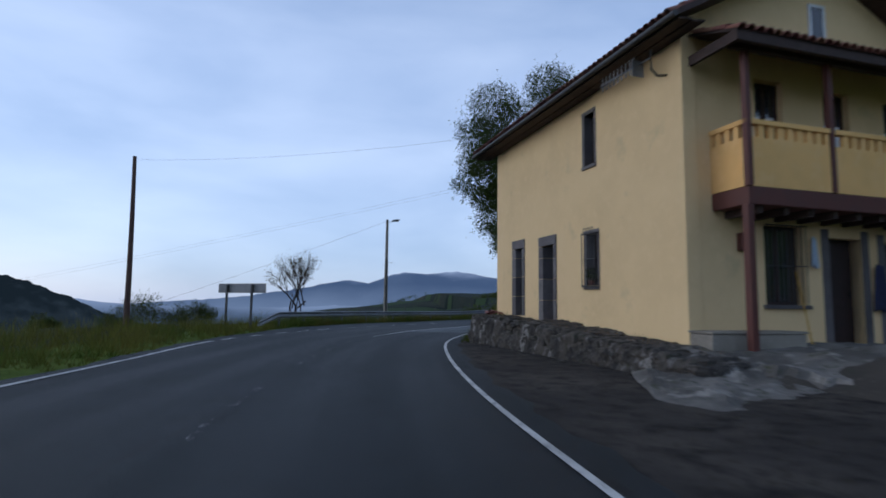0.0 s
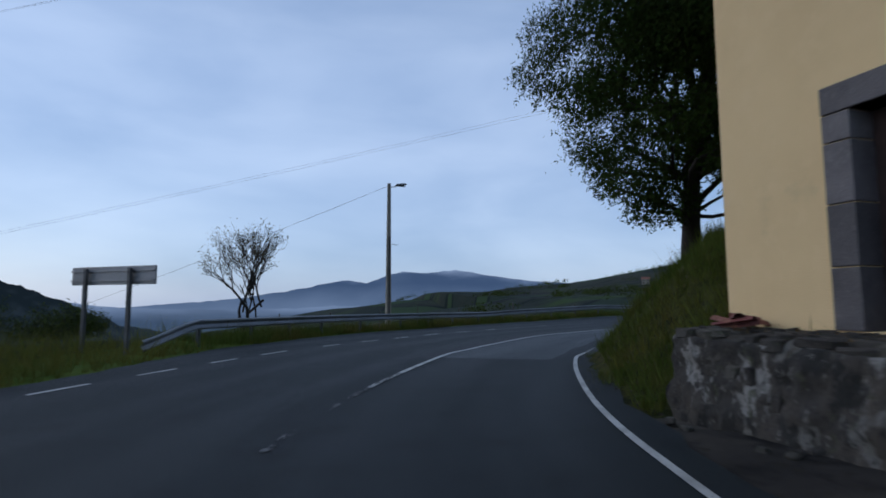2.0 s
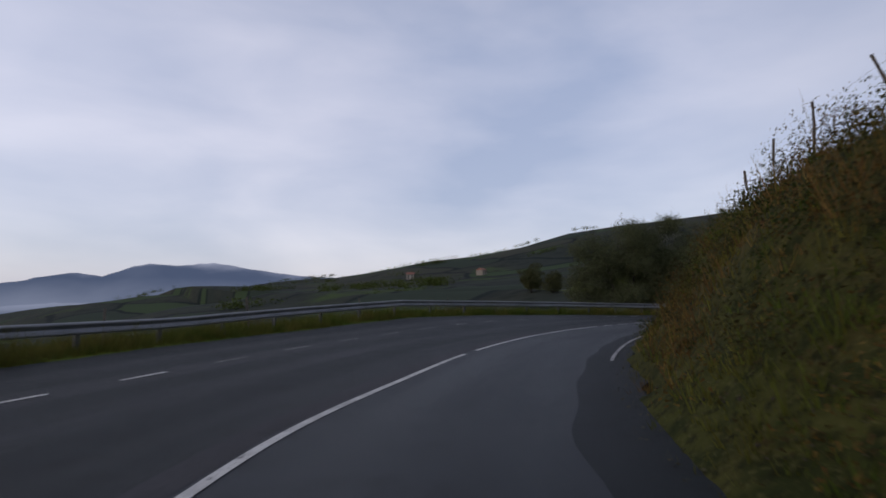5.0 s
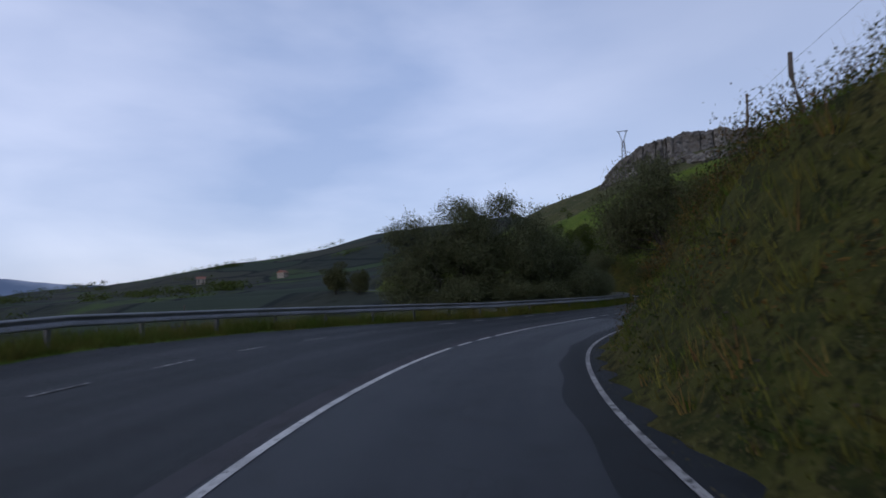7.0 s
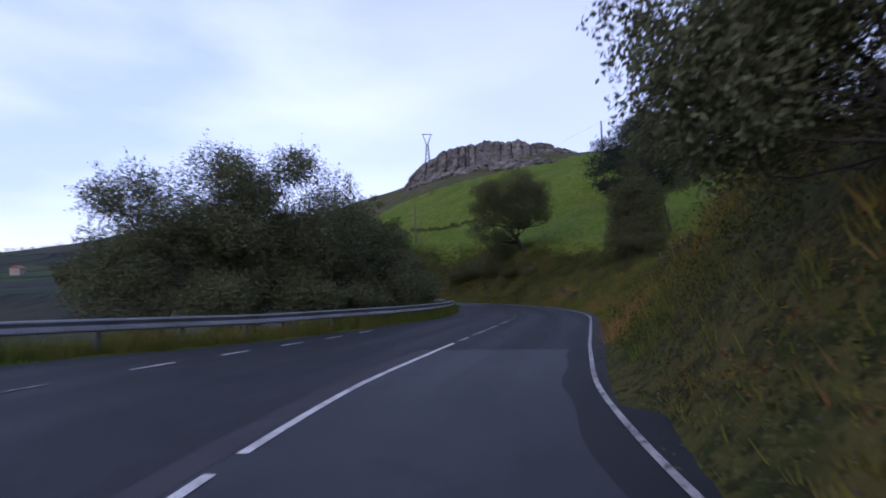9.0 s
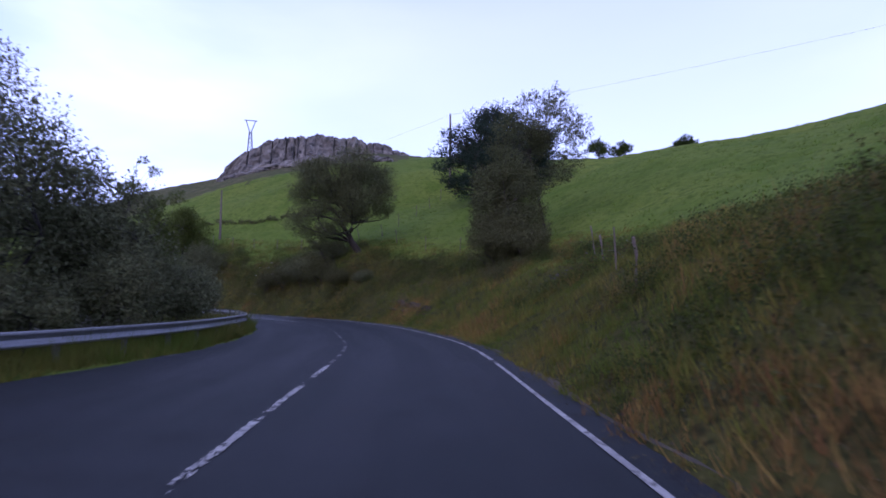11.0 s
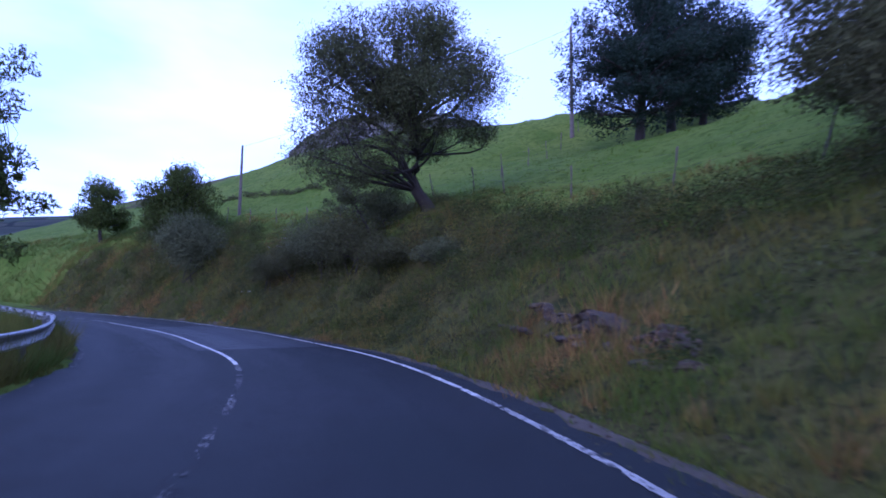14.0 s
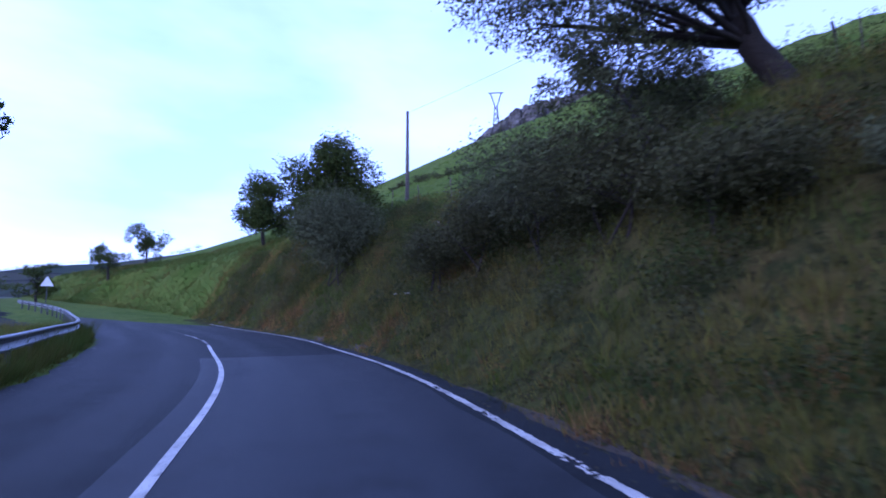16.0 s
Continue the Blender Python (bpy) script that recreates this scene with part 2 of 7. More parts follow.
PAINT_DULL = material("dirty_road_paint", (0.36, 0.36, 0.35), 0.65, [(1.6, (0.20, 0.20, 0.20), 0.42, 0.62, 4), (8.0, (0.045, 0.045, 0.046), 0.52, 0.62, 6), (45, (0.08, 0.08, 0.08), 0.55, 0.68, 4)], 0.2, 120)
DIRT = material("roadside_dirt", (0.056, 0.046, 0.034), 0.95, [(0.7, (0.034, 0.029, 0.022), 0.4, 0.7, 4), (4, (0.03, 0.032, 0.018), 0.55, 0.7, 4), (14, (0.10, 0.085, 0.07), 0.58, 0.75, 4)], 0.8, 30, coord_kind="World")
DUSTY = material("dusty_tarmac", (0.040, 0.036, 0.033), 0.9, [(0.5, (0.075, 0.065, 0.055), 0.42, 0.66, 5), (2.5, (0.017, 0.016, 0.015), 0.48, 0.66, 6), (7, (0.034, 0.030, 0.020), 0.56, 0.68, 5), (60, (0.07, 0.062, 0.055), 0.62, 0.8, 2)], 0.8, 60, coord_kind="World", spec=0.10)
OLD_RENDER = material("old_stained_render", (0.066, 0.056, 0.046), 0.95, [(0.9, (0.036, 0.032, 0.028), 0.42, 0.6, 6), (1.3, (0.22, 0.21, 0.195), 0.575, 0.60, 10), (2.6, (0.12, 0.115, 0.105), 0.58, 0.61, 10), (3.2, (0.020, 0.019, 0.017), 0.53, 0.58, 9), (5.0, (0.045, 0.048, 0.024), 0.6, 0.7, 5), (16, (0.13, 0.12, 0.11), 0.60, 0.68, 5), (24, (0.016, 0.015, 0.014), 0.58, 0.66, 5)], 1.0, 22, stretch=(1.5, 1.0, 0.75))
CONCRETE_OLD = material("broken_stained_concrete", (0.15, 0.14, 0.125), 0.95, [(0.8, (0.07, 0.065, 0.058), 0.42, 0.6, 6), (2.4, (0.25, 0.235, 0.21), 0.55, 0.66, 7), (5, (0.05, 0.055, 0.03), 0.58, 0.68, 5)], 1.0, 20)
GRASS = material("meadow_grass", (0.084, 0.126, 0.023), 0.95, [(0.035, (0.120, 0.150, 0.026), 0.4, 0.65, 4), (0.35, (0.058, 0.102, 0.014), 0.45, 0.7, 5), (2.2, (0.048, 0.080, 0.012), 0.5, 0.66, 5), (9.0, (0.040, 0.064, 0.010), 0.5, 0.75, 4)], 1.0, 5, coord_kind="World", spec=0.04)
# Base and spots lean dark and blue, painting distant haze into the colour.
MOOR = material("haze_tinted_moorland", (0.027, 0.036, 0.030), 0.98, [(0.006, (0.046, 0.048, 0.036), 0.42, 0.62, 4), (0.012, (0.044, 0.070, 0.024), 0.56, 0.63, 3), (0.035, (0.014, 0.020, 0.017), 0.52, 0.66, 6), (0.25, (0.020, 0.026, 0.018), 0.5, 0.75, 4)], 0.5, 0.3, coord_kind="World", spec=0.05)


def pastures(m, scale, greens, hedge):
    """Walled pastures over a hillside: each field its own tint, dark hedges along the joints, rough ground left between them."""
    n, l = m.node_tree.nodes, m.node_tree.links
    p = n["Principled BSDF"]
    base = p.inputs["Base Color"].links[0].from_socket
    geo = n.new("ShaderNodeNewGeometry")
    warp = n.new("ShaderNodeTexNoise")
    warp.inputs["Scale"].default_value = scale * 1.4
    l.new(geo.outputs["Position"], warp.inputs["Vector"])
    bend = n.new("ShaderNodeVectorMath")
    bend.operation = "MULTIPLY_ADD"
    bend.inputs[1].default_value = (0.5 / scale,) * 3
    l.new(warp.outputs["Color"], bend.inputs[0])
    l.new(geo.outputs["Position"], bend.inputs[2])
    cells, joints = n.new("ShaderNodeTexVoronoi"), n.new("ShaderNodeTexVoronoi")
    joints.feature = "DISTANCE_TO_EDGE"
    for v in (cells, joints):
        v.voronoi_dimensions = "2D"
        v.inputs["Scale"].default_value = scale
        l.new(bend.outputs["Vector"], v.inputs["Vector"])
    one = n.new("ShaderNodeSeparateColor")
    l.new(cells.outputs["Color"], one.inputs[0])
    tint = n.new("ShaderNodeValToRGB")
    tint.color_ramp.interpolation = "CONSTANT"
    tint.color_ramp.elements[0].color, tint.color_ramp.elements[1].color = (*greens[0], 1), (*greens[-1], 1)
    tint.color_ramp.elements[1].position = 0.66
    e = tint.color_ramp.elements.new(0.33)
    e.color = (*greens[1], 1)
    l.new(one.outputs[0], tint.inputs["Fac"])
    farmed = n.new("ShaderNodeMath")
    farmed.operation = "GREATER_THAN"
    farmed.inputs[1].default_value = 0.42
    l.new(one.outputs[1], farmed.inputs[0])
    mix = n.new("ShaderNodeMix")
    mix.data_type = "RGBA"
    l.new(farmed.outputs[0], mix.inputs[0])
    l.new(base, mix.inputs[6])
    l.new(tint.outputs["Color"], mix.inputs[7])
    edge = n.new("ShaderNodeMapRange")
    for key, value in zip(("From Min", "From Max", "To Min", "To Max"), (0.02, 0.05, 1.0, 0.0)):
        edge.inputs[key].default_value = value
    l.new(joints.outputs["Distance"], edge.inputs["Value"])
    line = n.new("ShaderNodeMix")
    line.data_type = "RGBA"
    line.inputs[7].default_value = (*hedge, 1)
    l.new(edge.outputs["Result"], line.inputs[0])
    l.new(mix.outputs[2], line.inputs[6])
    l.new(line.outputs[2], p.inputs["Base Color"])


pastures(MOOR, 0.011, ((0.036, 0.060, 0.027), (0.028, 0.042, 0.030), (0.042, 0.046, 0.034)), (0.010, 0.015, 0.015))
SCRUB = material("rough_hill_scrub", (0.072, 0.074, 0.030), 0.98, [(0.12, (0.050, 0.058, 0.022), 0.42, 0.62, 5), (0.5, (0.105, 0.095, 0.055), 0.54, 0.66, 6), (1.4, (0.030, 0.034, 0.016), 0.52, 0.66, 6)], 1.0, 2.0, coord_kind="World", spec=0.05)
BANK_SOIL = material("overgrown_bank_soil", (0.048, 0.052, 0.014), 0.98, [(0.3, (0.062, 0.050, 0.018), 0.42, 0.65, 4), (2.2, (0.022, 0.028, 0.009), 0.46, 0.62, 6), (7.0, (0.016, 0.018, 0.007), 0.50, 0.62, 6), (20.0, (0.085, 0.080, 0.030), 0.55, 0.72, 4)], 1.0, 14, coord_kind="World", spec=0.05)
PLASTER = material("yellow_plaster", (0.77, 0.56, 0.295), 0.9, [(0.5, (0.69, 0.495, 0.255), 0.45, 0.75, 4), (3.5, (0.79, 0.58, 0.32), 0.5, 0.8, 5), (1.1, (0.56, 0.43, 0.235), 0.60, 0.78, 6), (26, (0.56, 0.43, 0.235), 0.66, 0.8, 3)], 0.35, 60)
PLASTER_ORANGE = material("ochre_balcony_plaster", (0.86, 0.51, 0.18), 0.9, [(0.5, (0.70, 0.42, 0.15), 0.45, 0.75, 4), (3.5, (0.84, 0.53, 0.22), 0.5, 0.8, 5)], 0.3, 60)
STONE = material("grey_sandstone", (0.15, 0.135, 0.135), 0.85, [(2.0, (0.095, 0.086, 0.086), 0.4, 0.7, 4), (18, (0.21, 0.19, 0.185), 0.55, 0.8, 5)], 0.6, 45, per="object")
RUBBLE = material("old_mortar_rubble", (0.075, 0.066, 0.055), 0.95, [(1.6, (0.04, 0.036, 0.03), 0.4, 0.65, 5), (5, (0.19, 0.17, 0.15), 0.6, 0.75, 6), (3.0, (0.07, 0.08, 0.045), 0.58, 0.75, 4)], 1.0, 18, per="object")
CONCRETE = material("weathered_concrete", (0.28, 0.25, 0.205), 0.9, [(1.2, (0.17, 0.152, 0.125), 0.4, 0.7, 4), (15, (0.36, 0.33, 0.28), 0.55, 0.8, 4)], 0.6, 30)
WOOD_DARK = material("dark_brown_timber", (0.048, 0.025, 0.020), 0.7, [(6, (0.028, 0.015, 0.012), 0.4, 0.7, 5), (40, (0.075, 0.04, 0.03), 0.58, 0.8, 4)], 0.4, 50)
WOOD_RED = material("red_brown_beam_paint", (0.105, 0.030, 0.022), 0.6, [(3, (0.09, 0.03, 0.024), 0.4, 0.7, 4)], 0.3, 40)
# Red-brown door timber, its base darkened to carry the deep porch's shade.
WOOD_DOOR = material("red_door_timber_with_porch_shade", (0.022, 0.009, 0.008), 0.6, [(6, (0.012, 0.006, 0.005), 0.4, 0.7, 5)], 0.4, 50)
WOOD_GREY = material("weathered_grey_wood", (0.12, 0.10, 0.085), 0.9, [(8, (0.06, 0.05, 0.045), 0.4, 0.7, 5)], 0.6, 40)
TILE = material("clay_roof_tile", (0.27, 0.105, 0.07), 0.85, [(2.0, (0.15, 0.07, 0.055), 0.4, 0.7, 4), (12, (0.34, 0.17, 0.12), 0.58, 0.8, 4)], 0.5, 40, per="object")
TILE_FIELD = material("clay_tile_rows", (0.24, 0.10, 0.07), 0.85, [(2.0, (0.13, 0.065, 0.05), 0.4, 0.7, 4), (12, (0.32, 0.16, 0.12), 0.58, 0.8, 4)], 0.5, 40, per="island")
GALV = material("galvanised_steel", (0.24, 0.25, 0.27), 0.5, [(0.8, (0.17, 0.18, 0.19), 0.4, 0.7, 4), (14, (0.30, 0.31, 0.33), 0.55, 0.8, 4)], 0.1, 60, metal=0.7)
GALV_POST = material("dull_barrier_post_steel", (0.10, 0.105, 0.11), 0.65, [(3, (0.06, 0.06, 0.06), 0.4, 0.7, 4)], 0.1, 60, metal=0.4)
PYLON_STEEL = material("weathered_pylon_steel", (0.09, 0.095, 0.105), 0.7, [(0.5, (0.06, 0.062, 0.07), 0.4, 0.7, 4)], 0.1, 10)
SHED_ROOF = material("black_felt_roofing", (0.016, 0.015, 0.014), 0.9, [(3, (0.03, 0.028, 0.022), 0.5, 0.7, 5)], 0.6, 20, spec=0.1)
STEEL_DARK = material("dark_painted_iron", (0.03, 0.03, 0.03), 0.5, [(9, (0.07, 0.045, 0.03), 0.55, 0.8, 4)], 0.2, 60)
RUST = material("rusty_corten_pole", (0.10, 0.055, 0.04), 0.8, [(4, (0.06, 0.035, 0.028), 0.4, 0.7, 5)], 0.4, 50)
BARK = material("bark", (0.028, 0.023, 0.019), 0.95, [(5, (0.02, 0.016, 0.013), 0.4, 0.7, 5)], 1.0, 25)
ROCK = material("limestone_cliff", (0.125, 0.118, 0.105), 0.95, [(0.10, (0.085, 0.08, 0.075), 0.4, 0.65, 6), (0.45, (0.23, 0.22, 0.20), 0.52, 0.74, 6), (0.6, (0.03, 0.03, 0.028), 0.53, 0.64, 6)], 1.0, 1.5, coord_kind="World", stretch=(1.0, 1.0, 0.7))
ROCK_NEAR = material("brown_bank_rock", (0.050, 0.034, 0.021), 0.95, [(1.5, (0.030, 0.023, 0.016), 0.4, 0.62, 6), (4, (0.092, 0.063, 0.038), 0.55, 0.66, 7), (11, (0.014, 0.011, 0.008), 0.56, 0.66, 6), (3, (0.045, 0.046, 0.016), 0.58, 0.70, 5)], 1.0, 12, per="object", coord_kind="World", stretch=(1.0, 1.0, 3.0))
GLASS = material("dark_window_glass", (0.02, 0.024, 0.03), 0.08, [(0.8, (0.03, 0.035, 0.045), 0.4, 0.7, 2)], spec=0.8)
WHITE = material("white_paint", (0.75, 0.76, 0.78), 0.6, [(4, (0.62, 0.63, 0.65), 0.5, 0.8, 3)])
CLOTH = material("pale_blue_cloth", (0.45, 0.53, 0.62), 0.9, [(14, (0.30, 0.38, 0.48), 0.45, 0.7, 3)])
NAVY = material("navy_cloth", (0.02, 0.025, 0.06), 0.9, [(10, (0.03, 0.035, 0.09), 0.45, 0.7, 3)])
BLUE = material("blue_plastic", (0.02, 0.07, 0.30), 0.4)
YELLOW = material("yellow_plastic", (0.55, 0.30, 0.03), 0.45)
LAMP_GREY = material("grey_lamp_housing", (0.10, 0.105, 0.11), 0.5)
WIRE = material("black_cable", (0.02, 0.02, 0.022), 0.6)
LEAF_ASH = leafy("ash_leaves", (0.034, 0.056, 0.010))
LEAF_WILLOW = leafy("willow_leaves", (0.088, 0.100, 0.048))
LEAF_OLIVE = leafy("olive_weed_leaves", (0.064, 0.052, 0.020))
LEAF_OAK = leafy("oak_leaves", (0.070, 0.080, 0.034))
LEAF_DARK = leafy("dark_conifer_needles", (0.020, 0.036, 0.024))
LEAF_SHRUB = leafy("shrub_leaves", (0.056, 0.076, 0.016))
LEAF_BRAMBLE = leafy("bramble_leaves", (0.036, 0.050, 0.011))
LEAF_IVY = leafy("ivy_leaves", (0.030, 0.046, 0.010))
LEAF_SCRUB = leafy("scrub_leaves", (0.064, 0.068, 0.027))
LEAF_FERN = leafy("bracken_fronds", (0.122, 0.072, 0.021))
LEAF_SPARSE = leafy("sparse_autumn_leaves", (0.10, 0.09, 0.05))
BLADES = leafy("grass_blades", (0.086, 0.116, 0.020), spots=[(0.22, (0.135, 0.115, 0.028), 0.42, 0.60, 3), (0.8, (0.050, 0.088, 0.010), 0.45, 0.7, 3)])
BLADES_OLIVE = leafy("yellowing_grass_blades", (0.150, 0.135, 0.028), spots=[(0.5, (0.090, 0.100, 0.018), 0.42, 0.65, 3)])
BLADES_DRY = leafy("dry_grass_blades", (0.235, 0.140, 0.048), spots=[(0.6, (0.150, 0.090, 0.030), 0.42, 0.65, 3)])
MEADOW_BLADES = leafy("meadow_blades", (0.105, 0.165, 0.022), spots=[(0.4, (0.070, 0.110, 0.016), 0.42, 0.65, 3)])


# ---- helpers for meshes ----
def mesh_from(name, verts, faces, mat, smooth=False):
    me = bpy.data.meshes.new(name)
    me.from_pydata(np.asarray(verts).tolist(), [], np.asarray(faces).tolist() if not isinstance(faces, list) else faces)
    me.materials.append(mat)
    if smooth:
        me.polygons.foreach_set("use_smooth", [True] * len(me.polygons))
    me.update()
    return me


def part(name, bm, mat, parent=None, label="", smooth=False):
    """Links a bmesh, or a mesh, as one object under a thing or a part."""
    if isinstance(bm, bpy.types.Mesh):
        me = bm
    else:
        me = bpy.data.meshes.new(name)
        bmesh.ops.recalc_face_normals(bm, faces=bm.faces[:])
        bm.to_mesh(me)
        bm.free()
        me.materials.append(mat)
        if smooth:
            me.polygons.foreach_set("use_smooth", [True] * len(me.polygons))
    ob = new(name, me)
    ob.parent = parent
    if label:
        ob["label"] = label
    return ob


def thing(name, m, label, category, group="", kind=""):
    ob = new(name)
    ob.matrix_basis = m
    ob.empty_display_size = 0.2
    return tagged(ob, label, category, group, kind)


def box(bm, x0, x1, y0, y1, z0, z1, bevel=0.0):
    v = [bm.verts.new((x, y, z)) for z in (z0, z1) for y in (y0, y1) for x in (x0, x1)]
    faces = [bm.faces.new([v[i] for i in f]) for f in ((0, 2, 3, 1), (4, 5, 7, 6), (0, 1, 5, 4), (2, 6, 7, 3), (0, 4, 6, 2), (1, 3, 7, 5))]
    if bevel:
        edges = {e for f in faces for e in f.edges}
        bmesh.ops.bevel(bm, geom=list(edges), offset=bevel, segments=2, affect="EDGES", profile=0.6)
    return bm


def boxes(*rows, bevel=0.0):
    bm = bmesh.new()
    for r in rows:
        box(bm, *r, bevel=bevel)
    return bm


def tube(bm, points, radii, sides=8, caps=True):
    """A tapered tube along points."""
    rings = []
    for i, (p, r) in enumerate(zip(points, radii)):
        p = Vector(p)
        a = Vector(points[min(i + 1, len(points) - 1)]) - Vector(points[max(i - 1, 0)])
        q = a.normalized().to_track_quat("Z", "Y")
        rings.append([bm.verts.new(p + q @ Vector((r * math.cos(k * math.tau / sides), r * math.sin(k * math.tau / sides), 0))) for k in range(sides)])
    for a, b in zip(rings, rings[1:]):
        for k in range(sides):
            bm.faces.new((a[k], a[(k + 1) % sides], b[(k + 1) % sides], b[k]))
    if caps:
        bm.faces.new(rings[0][::-1])
        bm.faces.new(rings[-1])
    return bm


def holed(along, height, holes, thick, base=0.0):
    """A wall in x (along) and z, its outer face at y = 0 and inner at y = thick, with rectangular holes (x0, x1, z0, z1)."""
    xs = sorted({0, along, *(h[0] for h in holes), *(h[1] for h in holes)})
    zs = sorted({base, height, *(h[2] for h in holes), *(h[3] for h in holes)})
    bm = bmesh.new()
    for x0, x1 in zip(xs, xs[1:]):
        for z0, z1 in zip(zs, zs[1:]):
            mx, mz = (x0 + x1) / 2, (z0 + z1) / 2
            if not any(h[0] < mx < h[1] and h[2] < mz < h[3] for h in holes):
                box(bm, x0, x1, 0, thick, z0, z1)
    bmesh.ops.remove_doubles(bm, verts=bm.verts[:], dist=1e-4)
    seen, doubles = {}, []
    for f in bm.faces:
        key = frozenset(v for v in f.verts)
        if key in seen:
            doubles += [f, seen[key]]
        seen[key] = f
    bmesh.ops.delete(bm, geom=list(set(doubles)), context="FACES")
    return bm


# ---- the road's line ----
LINE = [(-8.4, -40), (-7.6, -20), (-7.0, -8), (-6.6, 0), (-5.75, 7), (-4.6, 12.2), (-2.25, 18.1), (-1.1, 20.05), (0.25, 22.1), (2.75, 25.55), (5.6, 28.2), (9.4, 31.3), (14, 34.2), (19.4, 36.5), (25, 37.65),
        (30.3, 37.95), (36.4, 38.1), (44.5, 38.4), (50.2, 39.4), (55.7, 40.8), (61.6, 43.4), (66.28, 46.99), (69.98, 50.38), (73.31, 54.17), (76.56, 58.11), (79.91, 63.29), (83.13, 68.76), (86.16, 74.33), (89.11, 81.02), (92, 90), (95, 102), (100, 120),
        (107, 142), (114, 190), (120, 400)]


def smooth_line(points, step=0.5):
    p = np.array(points, float)
    p = np.vstack([2 * p[0] - p[1], p, 2 * p[-1] - p[-2]])
    out = []
    for i in range(1, len(p) - 2):
        a, b, c, d = p[i - 1 : i + 3]
        n = max(2, int(np.hypot(*(c - b)) / step))
        t = (np.arange(n) / n)[:, None]
        out.append(0.5 * (2 * b + (c - a) * t + (2 * a - 5 * b + 4 * c - d) * t**2 + (3 * b - a - 3 * c + d) * t**3))
    return np.vstack(out + [p[-2:-1]])


AXIS = smooth_line(LINE)
AXIS_S = np.r_[0, np.cumsum(np.hypot(*np.diff(AXIS, axis=0).T))]
TANGENT = np.gradient(AXIS, axis=0)
TANGENT /= np.hypot(*TANGENT.T)[:, None]


def axis_point(s, d=0.0):
    """The place at s metres along the road's middle line and d metres to its right."""
    s = np.asarray(s, float)
    x, y = np.interp(s, AXIS_S, AXIS[:, 0]), np.interp(s, AXIS_S, AXIS[:, 1])
    tx, ty = np.interp(s, AXIS_S, TANGENT[:, 0]), np.interp(s, AXIS_S, TANGENT[:, 1])
    return np.stack([x + ty * d, y - tx * d], -1)


def axis_coords(x, y):
    """Along and across the road, for arrays of places."""
    x, y = np.asarray(x, float).ravel(), np.asarray(y, float).ravel()
    s, d = np.empty(len(x)), np.empty(len(x))
    for k in range(0, len(x), 4000):
        dx = x[k : k + 4000, None] - AXIS[None, :, 0]
        dy = y[k : k + 4000, None] - AXIS[None, :, 1]
        i = (dx * dx + dy * dy).argmin(1)
        r = np.arange(len(i))
        along = dx[r, i] * TANGENT[i, 0] + dy[r, i] * TANGENT[i, 1]
        s[k : k + 4000] = AXIS_S[i] + np.clip(along, -0.6, 0.6)
        cross = dx[r, i] * TANGENT[i, 1] - dy[r, i] * TANGENT[i, 0]
        d[k : k + 4000] = np.sign(cross) * np.hypot(dx[r, i], dy[r, i])
    return s, d


def ramp(x, lo, hi):
    t = np.clip((x - lo) / (hi - lo), 0, 1)
    return t * t * (3 - 2 * t)


LANE = 3.1


def cross(s, d):
    """The outer lane's superelevation in the bend."""
    return np.interp(s, [70, 80, 86, 91, 97, 102], [0, 0.02, 0.05, 0.04, 0.02, 0]) * np.clip(-np.asarray(d, float) - 0.6, 0, 10)


def lift(s):
    """The road's climb at its far end."""
    a = np.clip(np.asarray(s, float) - 122, 0, 90)
    b = np.clip(np.asarray(s, float) - 160, 0, 60)
    return 0.015 * (a - 10 * (1 - np.exp(-a / 10))) + 0.040 * (b - 8 * (1 - np.exp(-b / 8)))


def lane(s):
    """From the middle line to the right-hand edge line."""
    return np.interp(s, [50, 57, 64, 72, 80, 90, 100, 118, 126, 131, 136, 142, 150], [3.1, 2.98, 3.03, 2.98, 3.10, 3.10, 3.10, 3.26, 3.06, 2.95, 2.92, 2.99, 3.10])


def left_width(s):
    """From the middle line to the left edge of the tarmac."""
    return np.interp(s, [0, 43, 50, 56, 60, 64, 68, 78, 90, 96, 100, 104, 108, 113, 119, 125, 131, 137, 143, 150, 160], [3.9, 3.9, 4.7, 5.6, 6.6, 7.15, 7.45, 7.6, 7.6, 6.9, 5.8, 5.0, 4.3, 3.6, 3.1, 2.88, 2.8, 2.7, 2.8, 3.0, 3.1])


# Along the road: flat verge, width and height of the bank, slope of the field above it.
BANK_S = [0, 38, 46, 52, 56, 59, 64, 72, 88, 97, 106, 118, 129, 139, 146, 152, 165, 176, 192, 260]
VERGE = [9, 5.0, 1.4, 0.9, 0.35, 0.25, 0.25, 0.3, 0.3, 0.3, 0.4, 0.7, 0.9, 0.6, 0.4, 0.4, 0.4, 0.5, 0.6, 1]
BANK_W = [6, 4.0, 3.0, 2.2, 2.2, 2.4, 3.0, 2.4, 2.4, 2.4, 3.2, 4.4, 4.6, 4.6, 3.8, 3.6, 3.4, 3.2, 3.5, 4]
BANK_H = [0.6, 0.4, 0.9, 1.3, 2.0, 2.5, 2.6, 2.9, 3.2, 2.9, 2.2, 2.4, 3.0, 4.6, 4.2, 4.2, 4.4, 4.2, 3.4, 1.5]
FIELD = [0.15, 0.2, 0.25, 0.3, 0.3, 0.3, 0.3, 0.33, 0.35, 0.36, 0.4, 0.42, 0.42, 0.40, 0.44, 0.52, 0.58, 0.50, 0.3, 0.3]


